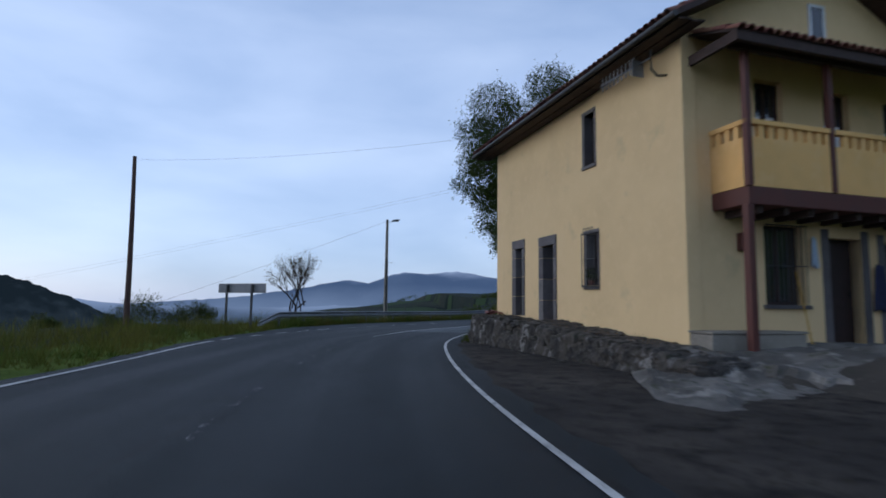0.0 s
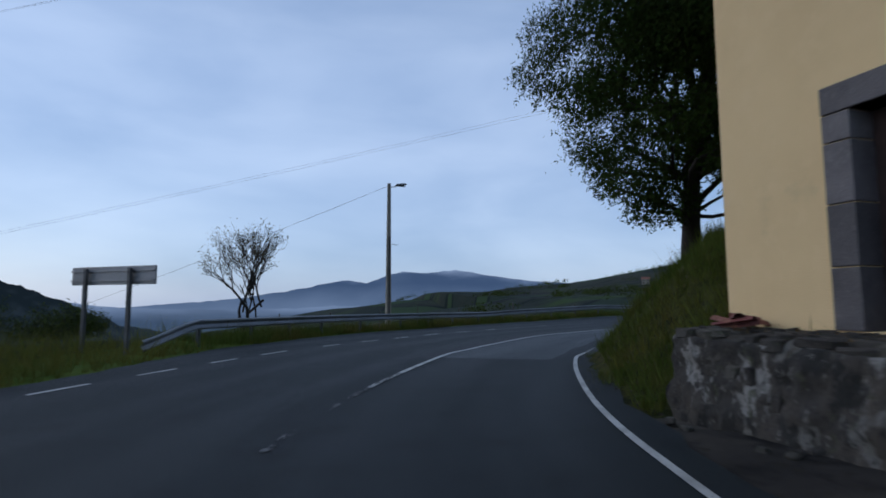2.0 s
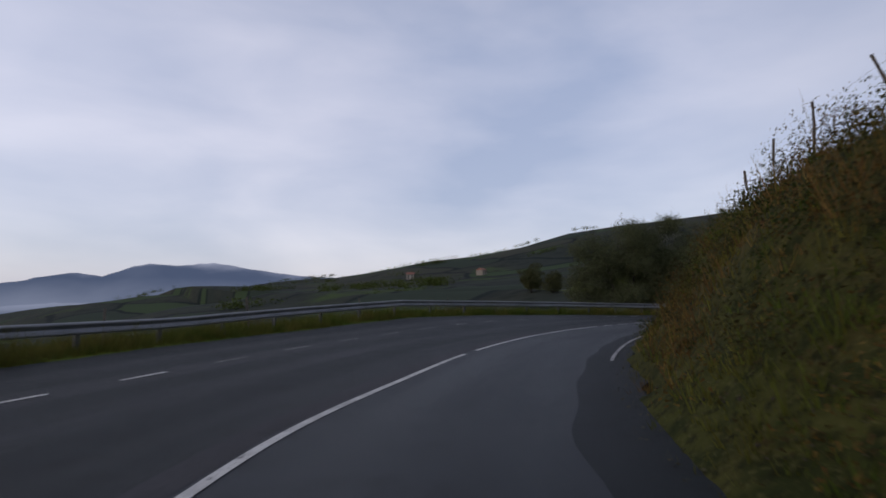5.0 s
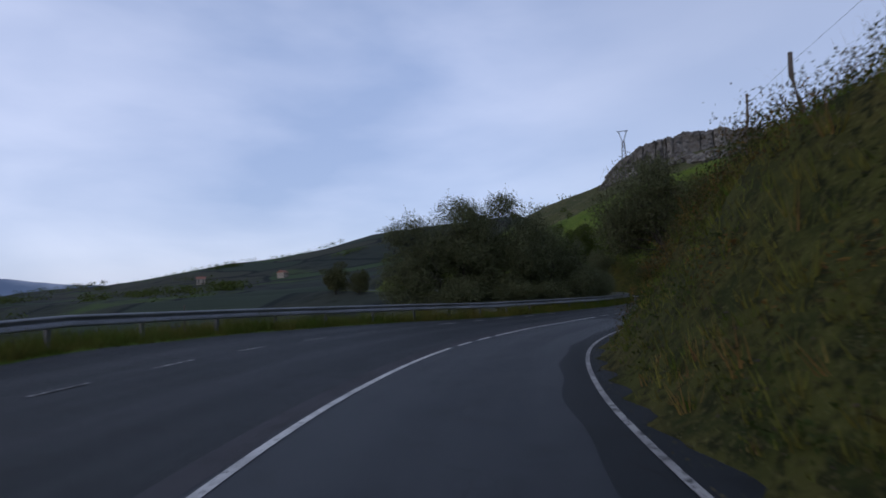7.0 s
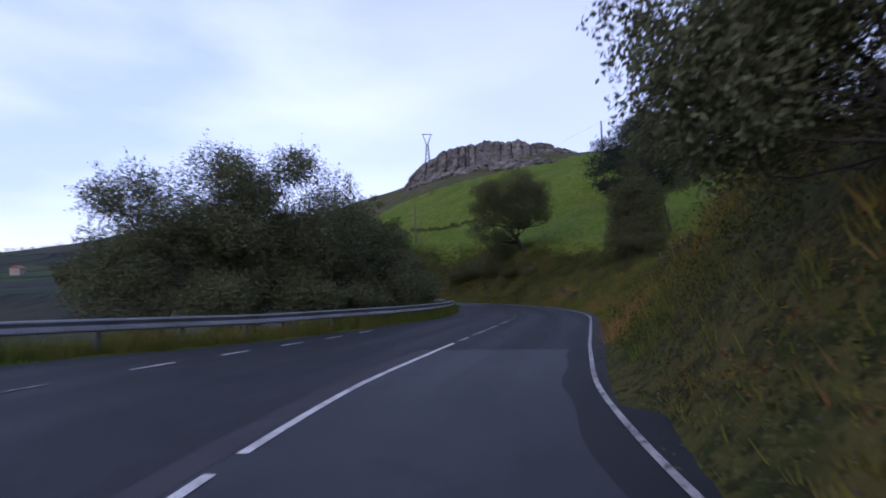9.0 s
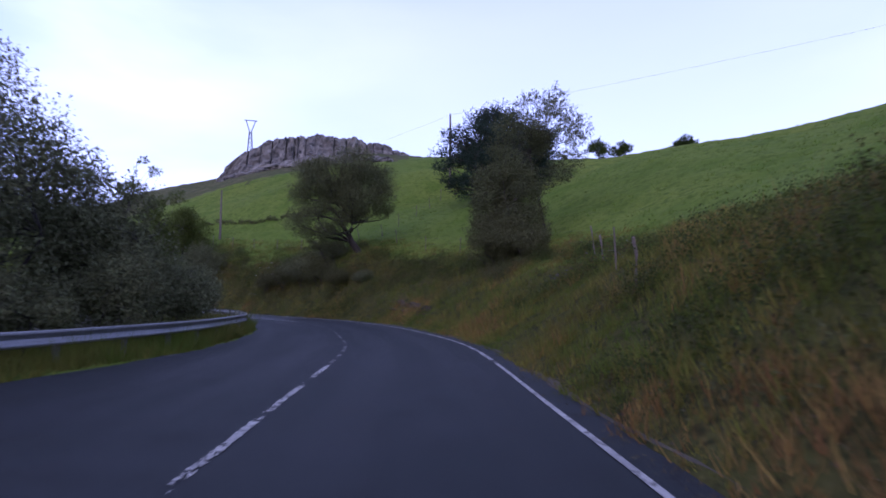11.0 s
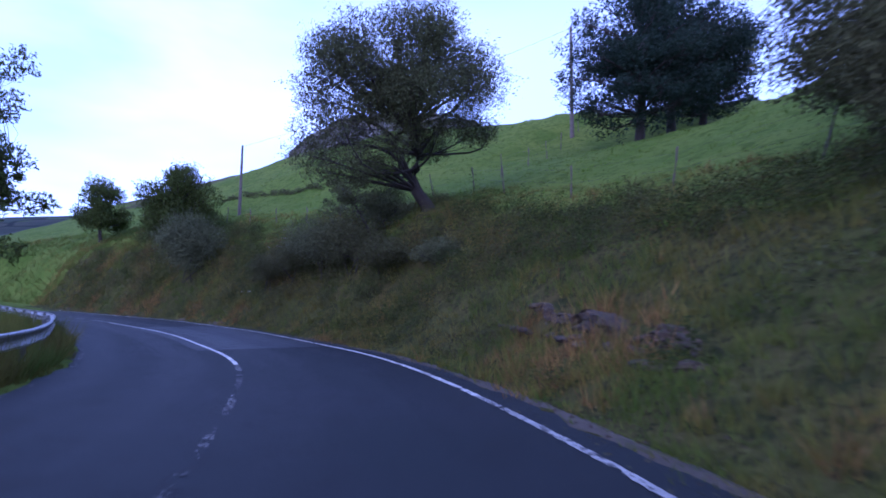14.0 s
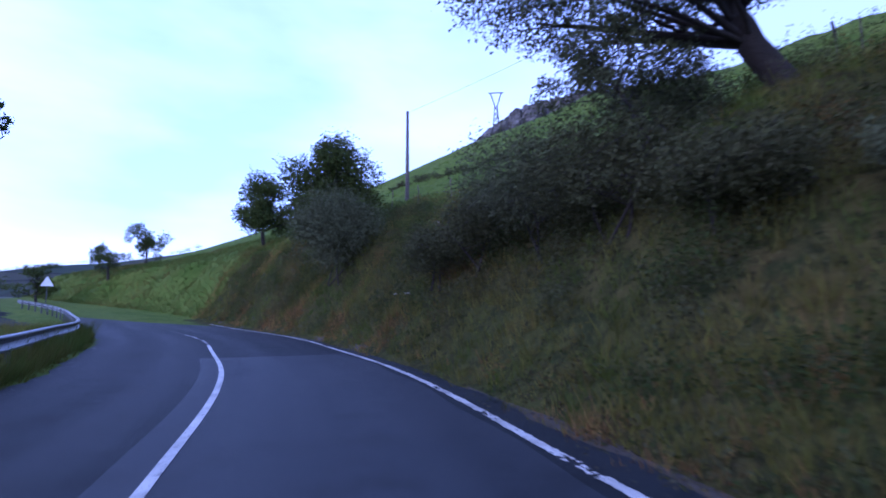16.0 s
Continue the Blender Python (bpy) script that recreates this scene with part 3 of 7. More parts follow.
def waves(x, y, size, seed):
    """Gentle unevenness, about -1 to 1."""
    r = np.random.RandomState(seed)
    out = 0
    for _ in range(7):
        a, ph, k = r.uniform(0, math.tau), r.uniform(0, math.tau), r.uniform(0.6, 1.9)
        out = out + np.sin((x * math.cos(a) + y * math.sin(a)) * k * math.tau / size + ph)
    return out / 4.0


def ground_z(x, y):
    """The height of the ground."""
    shape = np.shape(x)
    x, y = np.asarray(x, float).ravel(), np.asarray(y, float).ravel()
    s, d = axis_coords(x, y)
    e = d - lane(s)
    verge, bw, bh, k = (np.interp(s, BANK_S, t) for t in (VERGE, BANK_W, BANK_H, FIELD))
    wob = 0.35 * waves(x, y, 7, 3) * ramp(e, 0.8, 3)
    t = np.clip((e - verge + wob) / bw, 0, 1)
    up = bh * (0.55 * t + 0.45 * t * t * (3 - 2 * t))
    beyond = np.maximum(e - verge - bw, 0)
    field = k * np.minimum(beyond, 28) + 0.27 * np.maximum(beyond - 28, 0)
    right = up + field * (1 - 0.85 * ramp(y - 0.35 * (x - 90), 80, 130))
    right = 62 * np.tanh(right / 62) * (1 - 0.85 * ramp(y, 160, 420))
    right += 0.10 * waves(x, y, 2.3, 5) * ramp(e, verge, verge + 1.5) + 0.9 * waves(x, y, 34, 6) * ramp(beyond, 6, 30)
    f = -d - left_width(s)
    shelf = np.interp(s, [0, 56, 66, 100, 112, 400], [9, 9, 2.6, 2.6, 5, 5])
    fall = np.interp(s, [0, 60, 95, 112, 400], [0.30, 0.42, 0.42, 0.16, 0.10])
    drop = np.maximum(f - shelf, 0)
    left = -95 * np.tanh((fall * np.minimum(drop, 60) + 0.25 * np.maximum(drop - 60, 0)) / 95) + 0.08 * waves(x, y, 3, 8) * ramp(f, 0.3, 2)
    z = np.where(d > 0, right, left)
    on_road = (d < LANE + np.interp(s, [40, 48], [5.5, 0.45])) & (d > -left_width(s) + 0.05)
    z = np.where(on_road, -0.06, z) + (lift(s) + cross(s, d)) * np.where(d > 0, 1.0, 1 - ramp(f, 3, 25))
    # The far ridge across the side valley.
    rx, ry = x - 10, y - 28
    r, az = np.hypot(rx, ry), np.degrees(np.arctan2(rx, ry))
    crest = np.interp(az, [-8, 3, 12, 24, 31, 39, 48, 60, 75, 100], [0, 8, 22, 32, 54, 68, 100, 118, 80, 20])
    crest = crest + 5 * waves(x, y, 260, 9) * ramp(r, 300, 600)
    ridge = crest * np.exp(-(((r - 880) / 330) ** 2))
    keep = ramp(az, -14, 2)
    z = np.where(r > 260, z * (1 - 0.9 * keep * ramp(r, 320, 800)) + ridge * keep, z)
    z = z + 9.0 * np.exp(-(((x - 166) / 36) ** 2 + ((y - 70) / 36) ** 2)) + 2.0 * np.exp(-(((x - 68) / 12) ** 2 + ((y - 21) / 8) ** 2))
    # The house stands on levelled ground.
    hx, hy = x - 0.08, y - 11.45
    u, w = 0.1077 * hx - 0.9942 * hy, 0.9942 * hx + 0.1077 * hy
    inside = ramp(u, -0.1, 0.45) * (1 - ramp(u, 9.6, 13.0)) * ramp(w, -0.7, -0.45) * (1 - ramp(w, 9.0, 12.0))
    level = np.interp(u, [0, 2, 9, 10, 13], [0.93, 0.88, 0.44, 0.34, 0.05])
    z = np.where((inside > 0), z * (1 - inside) + level * inside, z)
    front = ramp(u, -0.2, 0.5) * (1 - ramp(u, 14, 18)) * (1 - ramp(w, -0.7, -0.5)) * (d > 0)
    z = z * (1 - front) - 0.05 * front
    return z.reshape(shape)


def axis_grid(lo, hi, step, far, growth=1.22):
    """Even steps from lo to hi, then ever wider ones out to the far ends."""
    out, a, b = list(np.arange(lo, hi + step / 2, step)), lo, hi
    g = step
    while b < far:
        g *= growth
        b += g
        out.append(b)
    g = step
    while a > -far:
        g *= growth
        a -= g
        out.insert(0, a)
    return np.array(out)


# ---- the ground: one sheet that reaches the horizon ----
gx, gy = axis_grid(-16, 112, 0.55, 4300), axis_grid(-22, 92, 0.55, 4300)
X, Y = np.meshgrid(gx, gy)
Z = ground_z(X, Y)
nx, ny = len(gx), len(gy)
idx = np.arange(nx * ny).reshape(ny, nx)
quads = np.stack([idx[:-1, :-1], idx[:-1, 1:], idx[1:, 1:], idx[1:, :-1]], -1).reshape(-1, 4)
ground = tagged(new("ground", mesh_from("ground", np.stack([X, Y, Z], -1).reshape(-1, 3), quads, GRASS, True)),
                "green meadow and rough grassy road banks on a hillside", "ground", kind="structure")
for m in (BANK_SOIL, MOOR, DIRT, SCRUB):
    ground.data.materials.append(m)
cx, cy = (X[:-1, :-1] + X[1:, 1:]).ravel() / 2, (Y[:-1, :-1] + Y[1:, 1:]).ravel() / 2
cs, cd = axis_coords(cx, cy)
ce = cd - lane(cs)
kind = np.zeros(len(cx), dtype=np.int32)
reach = np.interp(cs, [50, 60, 100, 112, 135, 150, 176], [3, 6, 5.5, 5.0, 6.0, 4.5, 3.5]) + 0.8 * waves(cx, cy, 6, 71)
kind[(ce > -0.5) & (ce < reach) & (cs > 49) & (cs < 171)] = 1
kind[np.hypot(cx - 10, cy - 28) > 330] = 2
kind[cd < -left_width(cs) - 2.6 + 0.6 * waves(cx, cy, 9, 72)] = 2
kind[(np.hypot(cx - 10, cy - 28) > 125 + 15 * waves(cx, cy, 60, 73)) & (np.degrees(np.arctan2(cx - 10, cy - 28)) < 60)] = 2
kind[((cx - 167) / 50) ** 2 + ((cy - 68) / 42) ** 2 < 1 + 0.10 * waves(cx, cy, 16, 74)] = 4
hu, hw = 0.1077 * (cx - 0.08) - 0.9942 * (cy - 11.45), 0.9942 * (cx - 0.08) + 0.1077 * (cy - 11.45)
kind[(hu > 0.3) & (hu < 16) & (hw > -4) & (hw < 10)] = 3
ground.data.polygons.foreach_set("material_index", kind)


def ribbon(s0, s1, d0, d1, z, step=0.6, columns=1, thick=0.0):
    """A strip along the road between two offsets (numbers or functions of s)."""
    n = max(2, int((s1 - s0) / step) + 1)
    s = np.linspace(s0, s1, n)
    a = d0(s) if callable(d0) else np.full(n, d0)
    b = d1(s) if callable(d1) else np.full(n, d1)
    rows = []
    for c in range(columns + 1):
        p = axis_point(s, (a + (b - a) * c / columns))
        rows.append(np.c_[p, z + lift(s) + cross(s, a + (b - a) * c / columns)])
    v = np.stack(rows, 1)
    if thick:
        v = np.concatenate([v[:, :1] - (0, 0, thick), v, v[:, -1:] - (0, 0, thick)], 1)
    m = v.shape[1]
    i = np.arange(n * m).reshape(n, m)
    q = np.stack([i[:-1, :-1], i[:-1, 1:], i[1:, 1:], i[1:, :-1]], -1).reshape(-1, 4)
    return v.reshape(-1, 3), q


def strip(name, mat, *args, **kw):
    v, q = ribbon(*args, **kw)
    me = mesh_from(name, v, q, mat)
    for key, values in zip(("along", "across"), axis_coords(v[:, 0], v[:, 1])):
        me.attributes.new(key, "FLOAT", "POINT").data.foreach_set("value", np.ascontiguousarray(values, dtype=np.float32))
    return me


edge_wave = lambda s: lane(s) + 0.42 + 0.07 * np.sin(s * 2.1) + 0.05 * np.sin(s * 5.3 + 1)
left_wave = lambda s: -left_width(s) - 0.06 * np.sin(s * 1.7) - 0.05 * np.sin(s * 4.9)
road = tagged(new("road", strip("road", ASPHALT, 2, 240, left_wave, edge_wave, 0.0, columns=24, thick=0.15)), "dark damp asphalt country road with worn paint", "road", kind="structure")
for s0, s1 in ((58.6, 99.2), (134.5, 145.3)):
    part("asphalt_patch", strip("asphalt_patch", ASPHALT_NEW, s0, s1, -0.35, lambda s: lane(s) - np.interp(s, [58, 99, 134], [0.46, 0.40, 0.15]) + 0.04 * np.sin(s * 1.9), 0.004, columns=3), ASPHALT_NEW, road, "smoother lighter asphalt patch")


part("asphalt_seam", strip("asphalt_seam", ASPHALT_SCAR, 58.5, 99, -0.42, lambda s: -0.10 + 0.02 * np.sin(s * 3.1), 0.0062), ASPHALT_SCAR, road, "scuffed paler seam beside the centre line")


tagged(new("forecourt", strip("forecourt", DUSTY, 8, 51.5, lambda s: edge_wave(s) - 0.05, lambda s: LANE + np.interp(s, [8, 38, 45, 49.5, 51.5], [12, 9.5, 4.6, 2.2, 0.9]), -0.006, columns=8, thick=0.1)),
       "faded tarmac apron between the road and the farmhouse", "forecourt", kind="structure")


def marking(name, mat, s0, s1, d, width=0.09, z=0.010):
    return part(name, strip(name, mat, s0, s1, d - width / 2 if not callable(d) else (lambda s: d(s) - width / 2), d + width / 2 if not callable(d) else (lambda s: d(s) + width / 2), z, step=0.4), mat, road)


def crumbs(s0, s1, d, width, left, mat, seed, label):
    """A painted line rubbed down to ragged flakes: left is the share that remains."""
    v, q = ribbon(s0, s1, d - width / 2 if not callable(d) else (lambda s: d(s) - width / 2), d + width / 2 if not callable(d) else (lambda s: d(s) + width / 2), 0.010, 0.04, 4)
    r = np.random.RandomState(seed)
    v[:, :2] += r.uniform(-0.013, 0.013, (len(v), 2))
    c = v[q].mean(1)
    wear = waves(c[:, 0], c[:, 1], 1.6, seed) + 0.7 * waves(c[:, 0], c[:, 1], 0.35, seed + 1) + r.normal(size=len(q)) * 0.45
    part("centre_line" if not callable(d) else "edge_line", mesh_from("line_flakes", v, q[wear > np.quantile(wear, 1 - left)], mat), mat, road, label)


marking("edge_line", PAINT, 30, 61, lane, 0.08)
marking("edge_line", PAINT_WORN, 61, 62.8, lane)
marking("edge_line", PAINT_DULL, 75, 110, lane, 0.07)
crumbs(110, 127, lane, 0.09, 0.84, PAINT_DULL, 363, "edge line worn away to grey flakes")
crumbs(127, 176, lane, 0.10, 0.92, PAINT, 366, "edge line chipped along its borders")
for s0, s1, mat in ((55.7, 75.6, PAINT), (76.5, 88.1, PAINT), (88.7, 89.6, PAINT), (90.1, 91.0, PAINT), (91.5, 100.6, PAINT), (131.2, 149.6, PAINT)):
    marking("centre_line", mat, s0, s1, 0.0, 0.10 if s0 < 120 else 0.085)
for k, (s0, s1, left) in enumerate(((37.4, 41.6, 0.12), (43.0, 50.0, 0.08), (50.2, 53.9, 0.22), (53.9, 55.7, 0.75), (101.2, 110.2, 0.62), (110.2, 115.2, 0.55), (115.2, 121.0, 0.58), (121.0, 131.2, 0.34), (149.6, 156.5, 0.6), (157.0, 170.0, 0.4))):
    crumbs(s0, s1, 0.0, 0.09, left, PAINT_FLAKES if left < 0.6 else PAINT_DULL, 300 + 3 * k, "centre line worn away to grey flakes")
left_line = lambda s: np.interp(s, [40, 43, 45, 49.6, 52, 60, 66, 75, 89, 98, 103, 106], [-3.5, -3.55, -3.66, -4.15, -4.28, -4.25, -4.05, -4.2, -4.35, -4.2, -4.05, -3.9])
marking("edge_line", PAINT, 20, 50.2, left_line, 0.10)
crumbs(108, 150, lambda s: -left_width(s) + 0.12, 0.09, 0.12, PAINT_FLAKES, 360, "edge line worn away to grey flakes")
s = 50.8
while s < 106:
    marking("edge_dash", PAINT if s < 72 or s > 94 else PAINT_WORN, s, s + 0.95, left_line, 0.09)
    s += 1.9 if s < 58 else 2.06 if s < 70 else 2.25
# A strip of bare dirt and washed-out gravel along the foot of the bank.
v, q = ribbon(102, 176, lambda s: lane(s) + 0.38, lambda s: lane(s) + np.interp(s, [44, 52, 58, 100, 112, 122, 136, 150], [1.5, 1.0, 0.55, 0.6, 0.8, 1.25, 1.1, 0.7]) + 0.15 * np.sin(s * 1.3), 0.0, 0.35, 5)
c = np.arange(len(v)) % 6
rise = v[:, 2].copy()
v[:, 2] = np.maximum(ground_z(v[:, 0], v[:, 1]), rise - 0.012) + np.where(c >= 3, -0.14, np.where(c == 2, -0.02, 0.014))
v[c == 0, 2] = rise[c == 0] - 0.03
tagged(new("roadside_verge", mesh_from("roadside_verge", v, q, DIRT)), "narrow strip of dark dirt and gravel beside the asphalt", "verge", kind="structure")


# ---- the house: local x runs along the side wall towards the front, y into the house ----
house = thing("house", pose(0.08, 11.45, 0, 0, 0, -83.82), "two-storey yellow plastered farmhouse with tiled roof and timber balcony", "house")
LEN, WID, EAVE, RIDGE = 9.55, 7.4, 7.0, 9.0
SIDE = [(1.63, 2.15, 0.92, 3.07), (3.58, 4.24, 0.78, 2.98), (5.97, 6.50, 1.75, 3.05), (5.93, 6.42, 4.84, 6.17)]
part("side_wall", holed(LEN - 0.45, EAVE, SIDE, 0.5), PLASTER, house)
FRONT = [(1.95, 3.0, 1.3, 2.95), (3.68, 4.62, 0.5, 2.75), (5.3, 6.3, 0.5, 2.7), (1.86, 2.62, 3.9, 6.05), (3.75, 4.5, 3.9, 6.0), (5.55, 6.3, 3.9, 6.0)]
bm = holed(WID, EAVE, FRONT, 0.45)
bm.transform(Matrix.Translation((LEN, 0, 0)) @ Matrix.Rotation(radians(90), 4, "Z"))
part("front_wall", bm, PLASTER, house)


def gable(x0, x1, hole=None):
    bm = bmesh.new()
    c = WID / 2
    a = [(0.0, EAVE), (WID, EAVE), (c, RIDGE)]
    lo = [bm.verts.new((x0, y, z)) for y, z in a]
    hi = [bm.verts.new((x1, y, z)) for y, z in a]
    bm.faces.new(lo)
    bm.faces.new(hi[::-1])
    for i in range(3):
        bm.faces.new((lo[i], lo[(i + 1) % 3], hi[(i + 1) % 3], hi[i]))
    return bm


part("front_gable", gable(LEN - 0.45, LEN), PLASTER, house)
part("rear_gable", gable(0, 0.45), PLASTER, house)
part("rear_wall", boxes((0, 0.45, 0.5, WID, 0, EAVE)), PLASTER, house)
part("far_wall", boxes((0.45, LEN - 0.45, WID - 0.45, WID, 0, EAVE)), PLASTER, house)
part("upper_floor", boxes((0.45, LEN - 0.45, 0.5, WID - 0.45, 3.3, 3.5)), WOOD_DARK, house)
part("attic_floor", boxes((0.45, LEN - 0.45, 0.5, WID - 0.45, EAVE - 0.15, EAVE - 0.02)), WOOD_DARK, house)
part("corner_pilaster", boxes((LEN - 0.02, LEN + 0.05, 0.0, 0.34, 0.3, EAVE - 0.25), bevel=0.02), PLASTER, house)


def stone_frame(name, x0, x1, z0, z1, depth, parent, sill=False, m=None):
    """Jambs, lintel and sill of dressed blocks round an opening in the side wall."""
    rows, w = [], 0.27
    z = z0
    while z < z1 - 0.05:
        h = min(0.62, z1 - z)
        rows += [(x0 - w, x0 + 0.02, -0.035, depth, z, z + h - 0.012), (x1 - 0.02, x1 + w * 0.55, -0.035, depth, z, z + h - 0.012)]
        z += h
    rows.append((x0 - w, x1 + w * 0.55, -0.04, depth, z1, z1 + 0.28))
    if sill:
        rows.append((x0 - 0.12, x1 + 0.12, -0.06, depth, z0 - 0.12, z0))
    for r in rows:
        bm = boxes(r, bevel=0.012)
        if m:
            bm.transform(m)
        part(name, bm, STONE, parent, "grey dressed stone block")


door_a = part("door", boxes((1.63, 2.15, 0.30, 0.36, 0.92, 3.07)), WOOD_DARK, house, "dark brown boarded wooden door")
for k in range(4):
    part("door_board", boxes((1.64 + k * 0.127, 1.64 + k * 0.127 + 0.118, 0.278, 0.302, 0.94, 3.05), bevel=0.006), WOOD_DARK, door_a)
stone_frame("frame_stone", 1.63, 2.15, 0.92, 3.07, 0.32, door_a)
door_b = part("door", boxes((3.58, 4.24, 0.32, 0.37, 0.78, 1.75), (3.58, 3.70, 0.32, 0.37, 1.75, 2.98), (4.14, 4.24, 0.32, 0.37, 1.75, 2.98), (3.70, 4.14, 0.32, 0.37, 2.80, 2.98), (3.62, 4.20, 0.30, 0.33, 0.86, 1.66)), WOOD_DARK, house, "dark wooden door with a glazed upper half")
part("door_pane", boxes((3.70, 4.14, 0.34, 0.352, 1.75, 2.80)), GLASS, door_b, "dark reflecting glass")
stone_frame("frame_stone", 3.58, 4.24, 0.78, 2.98, 0.34, door_b)


def side_window(x0, x1, z0, z1, bars, frame):
    w = part("window", boxes((x0, x0 + 0.05, 0.22, 0.27, z0, z1), (x1 - 0.05, x1, 0.22, 0.27, z0, z1), (x0, x1, 0.22, 0.27, z0, z0 + 0.05), (x0, x1, 0.22, 0.27, z1 - 0.05, z1), ((x0 + x1) / 2 - 0.03, (x0 + x1) / 2 + 0.03, 0.21, 0.27, z0, z1)), WOOD_DARK, house, "small dark timber window")
    part("pane", boxes((x0 + 0.05, x1 - 0.05, 0.24, 0.25, z0 + 0.05, z1 - 0.05)), GLASS, w)
    rows = [(x0 - 0.10, x0 + 0.02, -0.02, 0.22, z0 - 0.02, z1), (x1 - 0.02, x1 + 0.06, -0.02, 0.22, z0 - 0.02, z1), (x0 - 0.10, x1 + 0.06, -0.025, 0.22, z1, z1 + 0.10), (x0 - 0.10, x1 + 0.06, -0.05, 0.22, z0 - 0.10, z0 - 0.02)]
    for r in rows:
        part("frame_stone", boxes(r, bevel=0.01), STONE if frame else PLASTER, w)
    if bars:
        g = bmesh.new()
        for k in range(6):
            x = x0 - 0.04 + k * (x1 - x0 + 0.08) / 5
            tube(g, [(x, -0.12, z0 - 0.05), (x, -0.12, z1 + 0.02)], [0.011] * 2, 6)
        for z in (z0 - 0.03, (z0 + z1) / 2, z1):
            tube(g, [(x0 - 0.06, -0.12, z), (x1 + 0.06, -0.12, z)], [0.012] * 2, 6)
        for k in range(3):
            x = x0 + (k + 0.5) * (x1 - x0) / 3
            tube(g, [(x + 0.07 * math.cos(a), -0.12, z1 + 0.08 + 0.07 * math.sin(a)) for a in np.linspace(0, 5.5, 10)], [0.009] * 10, 5)
        for x in (x0 - 0.05, x1 + 0.05):
            for z in (z0, z1):
                tube(g, [(x, -0.12, z), (x, 0.02, z)], [0.011] * 2, 6)
        part("grille", g, STEEL_DARK, w, "wrought iron window grille")
    return w


side_window(5.97, 6.50, 1.75, 3.05, True, True)
side_window(5.93, 6.42, 4.84, 6.17, False, True)
FM = Matrix.Translation((LEN, 0, 0)) @ Matrix.Rotation(radians(90), 4, "Z")


def front_part(name, bm, mat, parent, label=""):
    bm.transform(FM)
    return part(name, bm, mat, parent, label)


# Front openings. In these local rows x runs along the front and negative y outwards.
w = front_part("window", boxes((1.95, 2.0, 0.2, 0.26, 1.3, 2.95), (2.95, 3.0, 0.2, 0.26, 1.3, 2.95), (1.95, 3.0, 0.2, 0.26, 1.3, 1.36), (1.95, 3.0, 0.2, 0.26, 2.89, 2.95), (2.44, 2.51, 0.2, 0.26, 1.3, 2.95)), WOOD_DARK, house, "dark timber window behind an iron grille")
front_part("pane", boxes((2.0, 2.95, 0.22, 0.235, 1.36, 2.89)), GLASS, w)
front_part("window_sill", boxes((1.88, 3.07, -0.08, 0.2, 1.22, 1.3), bevel=0.01), STONE, w)
g = bmesh.new()
for k in range(9):
    tube(g, [(1.97 + k * 0.126, -0.07, 1.26), (1.97 + k * 0.126, -0.07, 2.95)], [0.010] * 2, 6)
for z in (1.27, 2.1, 2.94):
    tube(g, [(1.93, -0.07, z), (3.02, -0.07, z)], [0.012] * 2, 6)
front_part("grille", g, STEEL_DARK, w, "plain iron bars")
for x0, x1, z1 in ((3.68, 4.62, 2.75), (5.3, 6.3, 2.7)):
    d = front_part("door", boxes((x0, x1, 0.25, 0.31, 0.5, z1), (x0 + 0.08, x1 - 0.08, 0.23, 0.26, 0.6, 1.5), (x0 + 0.08, x1 - 0.08, 0.23, 0.26, 1.6, z1 - 0.1)), WOOD_DOOR, house, "dark red-brown wooden front door")
    front_part("jamb", boxes((x0 - 0.2, x0, -0.03, 0.25, 0.4, z1 + 0.18), bevel=0.01), STONE, d)
    front_part("jamb", boxes((x1, x1 + 0.2, -0.03, 0.25, 0.4, z1 + 0.18), bevel=0.01), STONE, d)
    front_part("handle", boxes((x1 - 0.14, x1 - 0.11, 0.18, 0.23, 1.5, 1.62)), STEEL_DARK, d)
for x0, x1 in ((1.86, 2.62), (3.75, 4.5), (5.55, 6.3)):
    d = front_part("balcony_door", boxes((x0, x0 + 0.07, 0.15, 0.22, 3.9, 6.0), (x1 - 0.07, x1, 0.15, 0.22, 3.9, 6.0), (x0, x1, 0.15, 0.22, 5.93, 6.02), ((x0 + x1) / 2 - 0.05, (x0 + x1) / 2 + 0.05, 0.15, 0.22, 3.9, 6.0), (x0, x1, 0.15, 0.22, 4.5, 4.58)), WOOD_DARK, house, "dark balcony door with small panes")
    front_part("pane", boxes((x0 + 0.07, x1 - 0.07, 0.18, 0.19, 3.9, 5.93)), GLASS, d)
    front_part("curtain", boxes((x0 + 0.1, (x0 + x1) / 2 - 0.08, 0.165, 0.178, 4.6, 5.3), ((x0 + x1) / 2 + 0.08, x1 - 0.1, 0.165, 0.178, 4.6, 5.3)), WHITE, d, "short white curtain")
w = front_part("attic_window", boxes((3.45, 3.52, -0.03, 0.12, 7.15, 7.95), (3.85, 3.92, -0.03, 0.12, 7.15, 7.95), (3.45, 3.92, -0.03, 0.12, 7.9, 7.97), (3.45, 3.92, -0.05, 0.12, 7.1, 7.17)), WHITE, house, "small attic window with pale frame")
front_part("pane", boxes((3.52, 3.85, -0.012, 0.03, 7.17, 7.9)), GLASS, w)

